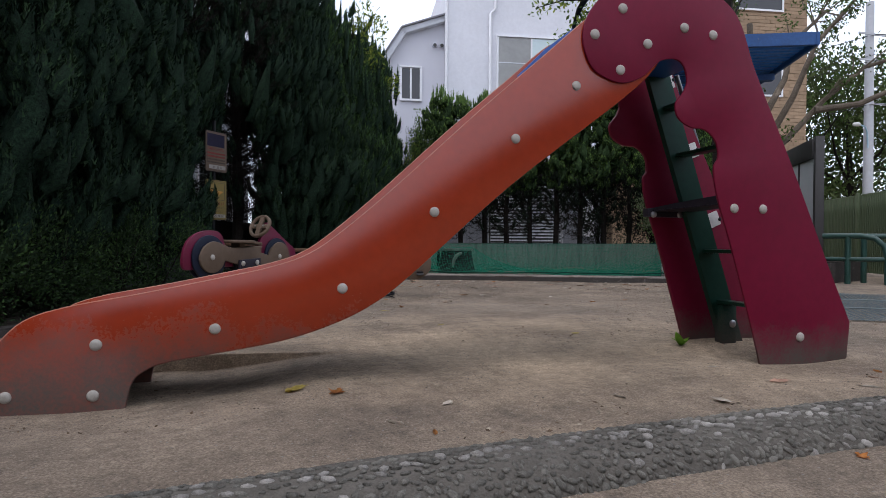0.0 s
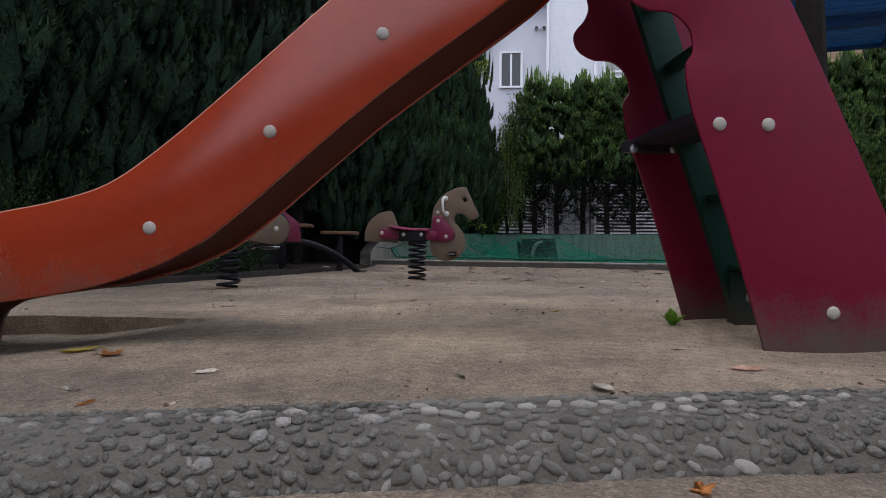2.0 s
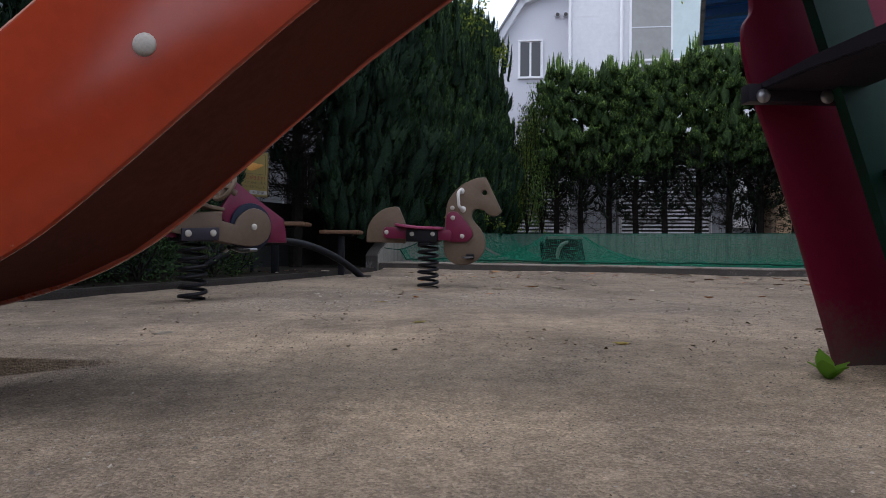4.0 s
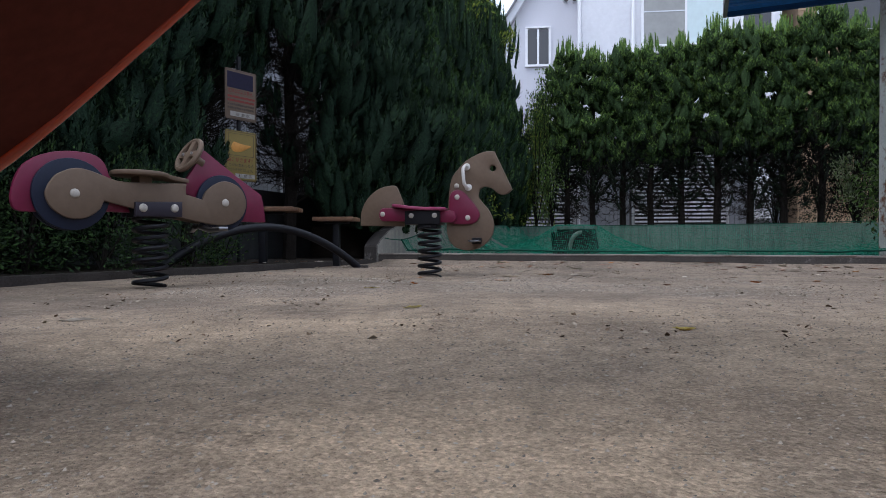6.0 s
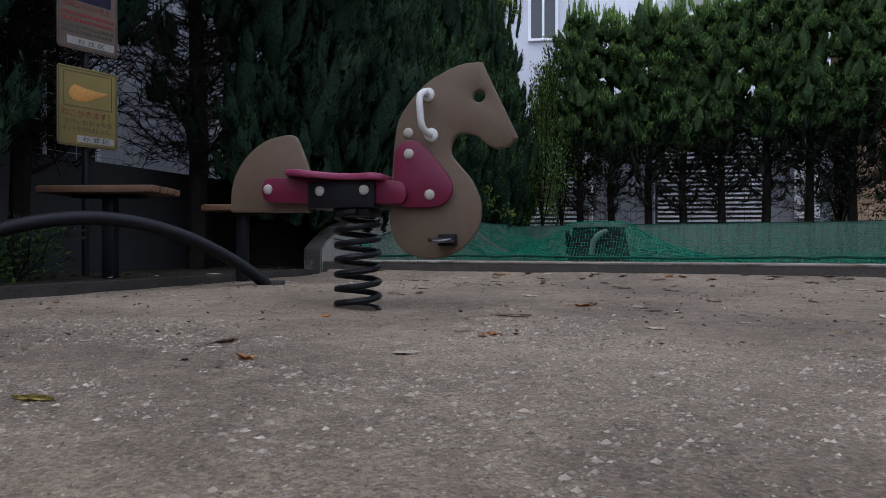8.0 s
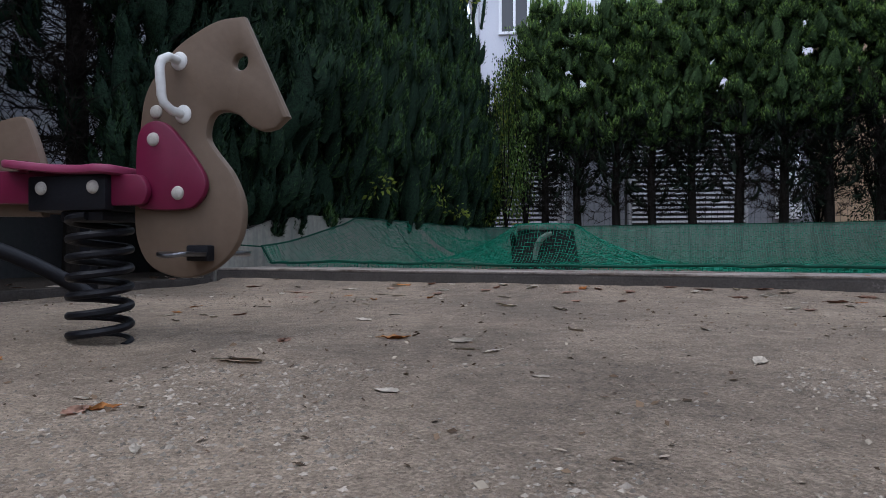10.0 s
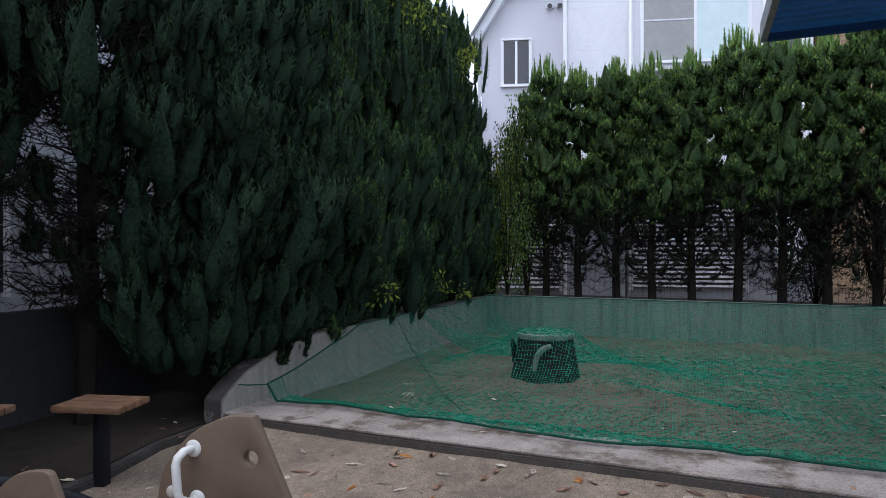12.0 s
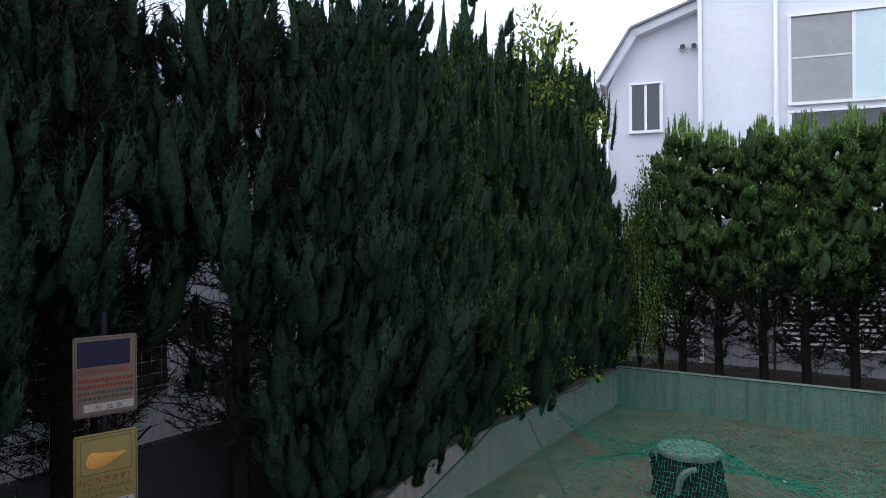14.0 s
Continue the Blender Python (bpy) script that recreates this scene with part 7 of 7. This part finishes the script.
# ---------------------------------------------------------------- beyond the play area
def build_far_side():
    pl = [(7.92, 8.40), (7.38, 9.85), (8.2, 12.6), (11.2, 12.2), (9.3, 9.0)]
    tagged(part("planter_wall", prism(pl, -0.1, 0.34, 0.015), M_KERBSIDE), "low dark concrete planter", "planter", kind="structure")
    tagged(part("planter_soil", prism([(x * 0.97 + 0.26, y * 0.97 + 0.3) for x, y in pl], 0.335, 0.352), M_SOIL), "dark planter soil", "soil", kind="structure")
    b = thing("plank_bench", "low bench with one brown plank seat", "bench", pose(6.75, 8.9, 0, 0, 0, -22))
    part("seat_plank", boxed(-0.75, 0.55, -0.17, 0.17, 0.49, 0.55, 0.01), M_WOOD, b)
    for x in (-0.55, 0.35):
        part("leg", boxed(x - 0.05, x + 0.05, -0.12, 0.12, -0.02, 0.49, 0.01), M_KERBSIDE, b)
    n = thing("notice_board", "tall dark bronze park notice board with a white panel", "notice board")
    a, c = Vector((8.22, 8.92, 0)), Vector((9.12, 10.5, 0))
    d = (c - a).normalized()
    rot = Matrix.Translation(a) @ Matrix.Rotation(math.atan2(d.y, d.x), 4, "Z")
    w = (c - a).length
    for x in (0.0, w - 0.11):
        part("post", boxed(x, x + 0.11, -0.07, 0.07, 0.3, 2.52, 0.006, rot), M_BRONZE, n)
    part("header", boxed(0.112, w - 0.112, -0.09, 0.09, 2.16, 2.50, 0.006, rot), M_BRONZE, n)
    part("panel", boxed(0.112, w - 0.112, -0.02, 0.045, 0.66, 2.155, 0.0, rot), M_BOARD, n, "white blank display panel")
    part("bottom_rail", boxed(0.112, w - 0.112, -0.05, 0.05, 0.60, 0.655, 0.004, rot), M_BRONZE, n)
    part("glass_frame", boxed(w * 0.52, w * 0.52 + 0.04, 0.046, 0.07, 0.66, 2.155, 0.003, rot), M_BRONZE, n)
    # pipe guard rail with bent ends
    g = thing("pipe_guard_rail", "dark green bent-pipe guard rail by the path", "guard rail")
    zt, zl = 0.78, 0.40
    part("top_pipe", tube([(7.98, 8.62, zt), (8.25, 8.16, zt), (8.34, 7.99, zt - 0.04), (8.40, 7.88, zt - 0.16), (8.42, 7.84, zt - 0.35), (8.42, 7.84, -0.1)], 0.045, 12), M_RAIL, g)
    part("post", tube([(8.16, 8.31, -0.1), (8.16, 8.31, zt)], 0.045, 12), M_RAIL, g)
    part("low_pipe", tube([(7.98, 8.62, zl), (8.42, 7.84, zl)], 0.035, 10), M_RAIL, g)
    g2 = thing("pipe_guard_rail", "dark green straight pipe guard rail by the path", "guard rail")
    part("top_pipe", tube([(8.60, 8.52, zt), (9.6, 7.4, zt), (10.4, 6.4, zt)], 0.045, 12), M_RAIL, g2)
    part("low_pipe", tube([(8.60, 8.52, zl), (9.6, 7.4, zl), (10.4, 6.4, zl)], 0.035, 10), M_RAIL, g2)
    for x, y in ((8.66, 8.45), (9.6, 7.4), (10.4, 6.4)):
        part("post", tube([(x, y, -0.1), (x, y, zt)], 0.045, 12), M_RAIL, g2)
    # olive slat fence
    f = thing("slat_fence", "olive green steel slat fence with an open top band", "fence")
    p1, p2 = Vector((11.9, 12.3, 0)), Vector((8.9, 5.9, 0))
    fd = (p2 - p1)
    length = fd.length
    rot = Matrix.Translation(p1) @ Matrix.Rotation(math.atan2(fd.y, fd.x), 4, "Z")
    slat = bmesh.new()
    box(slat, 0.0, 0.032, -0.012, 0.012, 0.06, 1.70)
    me = bpy.data.meshes.new("slat")
    slat.to_mesh(me)
    slat.free()
    me.materials.append(M_FENCE)
    k = 0.0
    while k < length:
        o = new("slat", me)
        o.parent = f
        o.matrix_basis = rot @ Matrix.Translation((k, 0.03, 0))
        k += 0.075
    for x in np.arange(0, length, 1.75):
        part("post", boxed(x - 0.05, x + 0.05, -0.03, 0.017, -0.1, 1.75, 0.005, rot), M_FENCE, f)
    for z in (0.12, 1.45, 1.70):
        part("rail", boxed(0, length, 0.043, 0.07, z - 0.02, z + 0.02, 0.003, rot), M_FENCE, f)
    part("backing", boxed(0, length, 0.075, 0.08, 0.1, 1.43, 0, rot), M_FENCE, f)
    # pole, lamp and cables
    p = thing("utility_pole", "pale concrete utility pole with a small blue street lamp", "utility pole", pose(25.9, 22.9, 0))
    part("shaft", tube([(0, 0, -0.2), (0, 0, 12)], [0.23, 0.17], 14), M_POLE, p)
    lamp = part("lamp_arm", tube([(-0.15, -0.1, 5.2), (-0.25, -0.15, 5.9), (-0.45, -0.2, 6.15), (-0.9, -0.3, 6.2)], 0.035, 8), M_LAMPBLUE, p, "pale blue lamp arm")
    part("lamp_head", tube([(-0.85, -0.3, 6.19), (-1.0, -0.33, 6.2), (-1.3, -0.4, 6.17), (-1.38, -0.42, 6.13)], [0.05, 0.10, 0.09, 0.04], 10), M_WHITEPIPE, lamp)
    for z in (7.2, 9.2, 10.4):
        part("crossarm", boxed(-0.9, 0.9, -0.25, -0.19, z, z + 0.08), M_POLE, p)
    cab = thing("overhead_cables", "black overhead cables slung between poles", "cables")
    for i, z in enumerate((7.25, 9.25, 9.5, 10.45)):
        for tgt in ((8.0, 40.0), (46.0, 4.0)):
            pts = [(25.9 + (tgt[0] - 25.9) * t, 22.9 - 0.2 + (tgt[1] - 22.9) * t, z - 1.6 * math.sin(math.pi * t)) for t in np.linspace(0, 1, 12)]
            part("cable", tube(pts, 0.018, 5), M_CABLE, cab)
    for z in (6.2, 5.6, 4.9):
        part("cable", tube([(-14.0, 34.0, z + 1.5), (-3, 31, z + 1.1), (9.0, 29.0, z + 0.9)], 0.012, 5), M_CABLE, cab)
    # tan tiled building
    t = thing("tan_building", "tan brick-tiled apartment block behind the hedge", "building", Matrix.Translation((9.55, 17.9, 0)) @ Matrix.Rotation(math.atan(-0.13), 4, "Z"))
    wall = part("wall", boxed(0, 6.75, 0.02, 8, -0.2, 11.0), M_JOINT, t, smooth=False)
    vs, qs = [], []
    rng = random.Random(6)
    for r in range(int(9.6 / 0.115)):
        off = (r % 2) * 0.18
        x = -off
        while x < 6.75:
            x0, x1 = max(x, 0) + 0.004, min(x + 0.36, 6.75) - 0.004
            z0, z1 = 0.6 + r * 0.115, 0.6 + r * 0.115 + 0.105
            if x1 - x0 > 0.03:
                y = -rng.uniform(0.0, 0.02)
                o = len(vs)
                vs += [(x0, y, z0), (x1, y, z0), (x1, y, z1), (x0, y, z1), (x0, 0.021, z0), (x1, 0.021, z0), (x1, 0.021, z1), (x0, 0.021, z1)]
                qs += [(o, o + 1, o + 2, o + 3), (o, o + 4, o + 5, o + 1), (o + 3, o + 2, o + 6, o + 7), (o, o + 3, o + 7, o + 4), (o + 1, o + 5, o + 6, o + 2)]
            x += 0.36
    tagged(arrays("tiles", np.array(vs), np.array(qs), M_TANBRICK, wall), kind="stuff")
    for x0 in (0.5, 4.2):
        for z0 in (5.6, 8.4):
            win = part("window", boxed(x0, x0 + 1.6, -0.04, 0.018, z0, z0 + 1.2), M_GLASS, t)
            fr = bmesh.new()
            for q in ((x0 - 0.06, x0 - 0.002, z0 - 0.06, z0 + 1.26), (x0 + 1.602, x0 + 1.66, z0 - 0.06, z0 + 1.26), (x0, x0 + 1.6, z0 - 0.06, z0 - 0.002), (x0, x0 + 1.6, z0 + 1.202, z0 + 1.26)):
                box(fr, q[0], q[1], -0.06, 0.019, q[2], q[3])
            part("window_frame", fr, M_WHITE, win, smooth=False)


build_far_side()


# ---------------------------------------------------------------- loose things on the ground
M_MATSEAM = material("mat_seam", (0.17, 0.19, 0.19), rough=0.8, bump=0)


def build_mesh_mat():
    """A limp grey-green mesh sheet lying on the grit near the canopy."""
    t = thing("ground_mesh", "limp grey-green plastic mesh lying on the grit", "netting", kind="stuff")
    o, a, b = Vector((2.75, 4.75)), Vector((0.78, -0.45)).normalized(), Vector((0.50, 0.86)).normalized()
    us, vs = np.arange(0, 3.6, 0.055), np.arange(0, 3.2, 0.055)
    def at(u, v):
        w = 1 + 0.12 * noise.noise(Vector((u, v, 3)))
        p = o + a * float(u * w) + b * float(v * w)
        return (p.x, p.y, ground_z(p.x, p.y) + 0.012 + 0.010 * abs(noise.noise(Vector((p.x * 2, p.y * 2, 6)))))
    vals = [[at(u, v) for u in us] for v in vs]
    verts, quads = [], []
    def strip(p, q, w):
        d = (Vector(q) - Vector(p))
        n = Vector((-d.y, d.x, 0)).normalized() * w
        k = len(verts)
        verts.extend([tuple(Vector(p) + n), tuple(Vector(p) - n), tuple(Vector(q) - n), tuple(Vector(q) + n)])
        quads.append((k, k + 1, k + 2, k + 3))
    for j in range(len(vs)):
        for i in range(len(us)):
            if i + 1 < len(us):
                strip(vals[j][i], vals[j][i + 1], 0.011)
            if j + 1 < len(vs):
                strip(vals[j][i], vals[j + 1][i], 0.011)
    arrays("mesh", np.array(verts), np.array(quads), M_MAT, t)
    for v in (1.0, 2.1):
        part("seam", tube([Vector(at(u, v)) + Vector((0, 0, 0.006)) for u in us[::4]], 0.008, 5), M_MATSEAM, t)


build_mesh_mat()


def leaf_mesh(seed, long, wide, curl, lobes=0):
    rng = random.Random(seed)
    bm = bmesh.new()
    n = 9
    rows = []
    for i in range(n):
        t = i / (n - 1)
        w = wide * math.sin(math.pi * min(t * 0.93 + 0.05, 1)) ** 0.8 * (1 + 0.12 * rng.uniform(-1, 1))
        if lobes:
            w *= 1 + 0.5 * math.cos(t * math.pi * 2 * lobes)
        x = (t - 0.5) * long
        z = curl * (2 * t - 1) ** 2 * long * 0.5
        rows.append([bm.verts.new((x, k * w / 2, z + abs(k) * w * (0.10 + 0.4 * curl) + rng.uniform(-0.002, 0.002) + 0.001)) for k in (-1, -0.5, 0, 0.5, 1)])
    for a, b in zip(rows, rows[1:]):
        for j in range(4):
            bm.faces.new((a[j], a[j + 1], b[j + 1], b[j]))
    tube([(-long * 0.5, 0, curl * long * 0.5 + 0.001), (-long * 0.66, 0.004, curl * long * 0.6)], 0.0012, 4, bm)
    me = bpy.data.meshes.new("fallen_leaf")
    bmesh.ops.solidify(bm, geom=bm.faces[:], thickness=0.0007)
    bm.to_mesh(me)
    bm.free()
    me.polygons.foreach_set("use_smooth", [True] * len(me.polygons))
    return me


LEAF_WORDS = {"brown": "curled dry brown leaf lying on the ground", "pale": "dry pale beige leaf lying on the ground", "orange": "curled orange autumn leaf lying on the ground", "yellow": "yellow autumn leaf lying on the ground"}


def build_leaves():
    kinds = {}
    for c in M_DEADLEAF:
        kinds[c] = []
        for k in range(3):
            me = leaf_mesh(hash_of(c) + k, (0.075, 0.06, 0.09)[k], (0.036, 0.034, 0.03)[k], (0.12, 0.22, 0.06)[k], 2 if c == "orange" and k < 2 else 0)
            me.materials.append(M_DEADLEAF[c])
            kinds[c].append(me)
    rng = random.Random(21)

    def lay(x, y, c, k=None, size=1.0, z=None):
        if z is None:
            z = ground_z(x, y)
            d = (Vector((x, y)) - PIT_O)
            u, v = d.dot(E1), d.dot(E2)
            if -0.2 < u < 9.4 and v > -0.07:
                z = 0.126 if v < 0.28 else net_z(u, min(v, 6.0)) + 0.003
        o = new("fallen_leaf", kinds[c][rng.randrange(3) if k is None else k])
        tagged(o, LEAF_WORDS[c], "leaf", "fallen leaves")
        o.matrix_basis = Matrix.Translation((x, y, z)) @ Matrix.Rotation(rng.random() * 6.28, 4, "Z") @ Matrix.Rotation(rng.uniform(-0.25, 0.25), 4, "X") @ Matrix.Scale(size, 4)

    for x, y, c, k, s in PLACED_LEAVES:
        lay(x, y, c, k, s)
    for _ in range(90):
        x, y = rng.uniform(-1.0, 4.2), rng.uniform(2.2, 9.0)
        if 2.6 < y < 6.1 and x < 1.6:
            y += 3.2
        lay(x, y, rng.choice(("brown", "pale", "pale", "pale", "brown", "pale", "orange")), None, rng.uniform(0.5, 0.95))
    for _ in range(70):
        u, v = rng.uniform(0.2, 5.5), -0.10 - 0.75 * rng.random() ** 1.6
        lay(*uv(u, v), rng.choice(("brown", "pale", "pale", "brown", "brown", "pale", "orange")), None, rng.uniform(0.9, 1.45))
    for _ in range(26):
        u, v = rng.uniform(0.6, 6.5), rng.uniform(0.0, 4.2)
        lay(*uv(u, v), rng.choice(("pale", "pale", "brown")), None, rng.uniform(0.5, 0.9))
    for _ in range(14):
        u, v = rng.uniform(-0.9, -0.15), rng.uniform(-2.2, -0.1)
        x, y = uv(u, v)
        lay(x, y, rng.choice(("pale", "brown")), None, rng.uniform(0.8, 1.2), 0.055)


def hash_of(word):
    return sum(ord(ch) * (i + 3) for i, ch in enumerate(word))


PLACED_LEAVES = [
    (-0.66, 2.87, "orange", 1, 1.5), (-0.82, 3.0, "yellow", 0, 1.6), (-0.41, 2.24, "orange", 2, 0.6), (0.77, 2.35, "pale", 1, 1.3), (1.275, 2.6, "brown", 0, 1.3), (1.24, 2.98, "pale", 0, 0.7), (-0.73, 4.4, "pale", 2, 1.0), (0.43, 2.53, "pale", 2, 0.8), (0.72, 1.72, "orange", 1, 0.8), (1.07, 4.13, "yellow", 1, 0.9),
    (1.13, 7.79, "pale", 0, 1.2), (1.28, 7.34, "orange", 0, 1.3), (1.48, 7.24, "pale", 1, 1.2), (0.93, 6.9, "pale", 2, 1.4), (2.2, 6.9, "pale", 2, 1.2),
    (0.31, 4.80, "yellow", 2, 0.9), (0.05, 5.77, "yellow", 2, 0.9), (2.35, 6.2, "orange", 1, 1.1), (0.15, 6.35, "pale", 2, 1.1), (1.75, 8.35, "pale", 0, 1.7), (1.98, 8.22, "pale", 2, 1.7),
]
build_leaves()


def build_grit():
    rng = np.random.default_rng(15)
    n = 26000
    x, y = rng.uniform(-1.8, 3.4, n), rng.uniform(1.4, 9.9, n)
    keep = np.array([noise.noise(Vector((a * 1.1, b * 1.1, 11))) + 0.5 * noise.noise(Vector((a * 5, b * 5, 1))) > -0.15 for a, b in zip(x, y)]) & ((y < 1.75) | (y > 2.1))
    x, y = x[keep], y[keep]
    n = len(x)
    z = np.array([ground_z(a, b) for a, b in zip(x, y)])
    r = 0.0016 + 0.0036 * rng.random(n) ** 4
    c = np.stack([x, y, z], 1)
    shape = np.array([(1, 0, 0), (0, 1, 0), (-1, 0, 0), (0, -1, 0), (0.2, 0.1, 0.9)]) * np.array((1.1, 0.9, 0.9))
    v = c[:, None] + shape[None] * r[:, None, None] * (0.7 + 0.6 * rng.random((n, 5, 1)))
    o = np.arange(n)[:, None] * 5
    t = np.concatenate([o + np.array(f) for f in ((0, 1, 4), (1, 2, 4), (2, 3, 4), (3, 0, 4))])
    tagged(arrays("loose_grit", v.reshape(-1, 3), t, M_GRAVEL), "scattered grey grit grains on the ground", "gravel", kind="stuff")
    n = 26000
    x, y = rng.uniform(-0.9, 2.0, n), rng.uniform(2.9, 6.4, n)
    r = 0.0010 + 0.0022 * rng.random(n) ** 2.5
    c = np.stack([x, y, np.array([ground_z(a, b) for a, b in zip(x, y)])], 1)
    v = c[:, None] + shape[None] * r[:, None, None] * (0.6 + 0.8 * rng.random((n, 5, 1)))
    o = np.arange(n)[:, None] * 5
    t = np.concatenate([o + np.array(f) for f in ((0, 1, 4), (1, 2, 4), (2, 3, 4), (3, 0, 4))])
    tagged(arrays("fine_grit", v.reshape(-1, 3), t, M_GRAVEL), "fine grey-brown grit strewn over the ground", "gravel", kind="stuff")
    n = 16000
    x, y = rng.uniform(-1.0, 2.4, n), rng.uniform(4.9, 6.9, n)
    keep = np.array([noise.noise(Vector((a * 1.3, b * 1.3, 17))) + 0.5 * noise.noise(Vector((a * 4, b * 4, 8))) > 0.02 for a, b in zip(x, y)])
    x, y = x[keep], y[keep]
    n = len(x)
    r = 0.0022 + 0.0050 * rng.random(n) ** 2.5
    c = np.stack([x, y, np.array([ground_z(a, b) for a, b in zip(x, y)])], 1)
    v = c[:, None] + shape[None] * r[:, None, None] * np.array((1, 1, 0.75)) * (0.6 + 0.8 * rng.random((n, 5, 1)))
    o = np.arange(n)[:, None] * 5
    t = np.concatenate([o + np.array(f) for f in ((0, 1, 4), (1, 2, 4), (2, 3, 4), (3, 0, 4))])
    tagged(arrays("coarse_grit", v.reshape(-1, 3), t, M_GRAVEL), "patch of coarser grey-brown grit on the ground", "gravel", kind="stuff")
    # crumbs of dry leaf and bark
    n = 14000
    x, y = rng.uniform(-2.0, 4.4, n), rng.uniform(2.15, 9.9, n)
    keep = np.array([noise.noise(Vector((a * 0.8, b * 0.8, 31))) + 0.6 * noise.noise(Vector((a * 3, b * 3, 2))) + 0.05 * (b - 6) > -0.05 for a, b in zip(x, y)])
    x, y = x[keep], y[keep]
    n = len(x)
    c = np.stack([x, y, np.array([ground_z(a, b) for a, b in zip(x, y)]) + 0.002], 1)
    a = rng.random(n) * 2 * np.pi
    l, w = (0.0025 + 0.011 * rng.random(n) ** 3)[:, None], (0.25 + 0.5 * rng.random(n))[:, None]
    d = np.stack([np.cos(a), np.sin(a), 0.3 * rng.normal(size=n)], 1)
    e = np.stack([-np.sin(a), np.cos(a), 0.3 * rng.normal(size=n)], 1)
    v = np.stack([c - d * l, c + e * l * w, c + d * l, c - e * l * w + np.array((0, 0, 0.002))], 1).reshape(-1, 3)
    tagged(arrays("leaf_litter", v, np.arange(n * 4).reshape(-1, 4), [M_LITTER, M_PALELITTER], None, (rng.random(n) < 0.42).astype(int)), "crumbs of dry brown and pale leaves", "litter", kind="stuff")


M_LITTER = material("dry_crumbs", (0.125, 0.085, 0.055), rough=0.9, dark=0.7, light=1.2, scale=40, bump=0, per_island=0.6)
M_PALELITTER = material("pale_crumbs", (0.30, 0.25, 0.19), rough=0.9, dark=0.7, light=1.2, scale=40, bump=0, per_island=0.4)
build_grit()


def build_weed():
    w = thing("small_weed", "small bright green weed at the ladder foot", "plant", pose(1.45, 3.52, ground_z(1.45, 3.52)))
    rng = random.Random(8)
    for k in range(5):
        a = k * 1.3
        l = rng.uniform(0.06, 0.11)
        bm = bmesh.new()
        rows = []
        for i in range(6):
            t = i / 5
            wd = 0.022 * math.sin(math.pi * min(t + 0.12, 1)) + 0.002
            p = Vector((math.cos(a), math.sin(a), 0)) * l * t * 0.8 + Vector((0, 0, l * (t - 0.35 * t * t)))
            s = Vector((-math.sin(a), math.cos(a), 0)) * wd
            rows.append([bm.verts.new(p + s), bm.verts.new(p + Vector((0, 0, -0.004))), bm.verts.new(p - s)])
        for q, r in zip(rows, rows[1:]):
            for j in range(2):
                bm.faces.new((q[j], q[j + 1], r[j + 1], r[j]))
        bmesh.ops.solidify(bm, geom=bm.faces[:], thickness=0.001)
        part("leaf", bm, M_WEED, w)


build_weed()
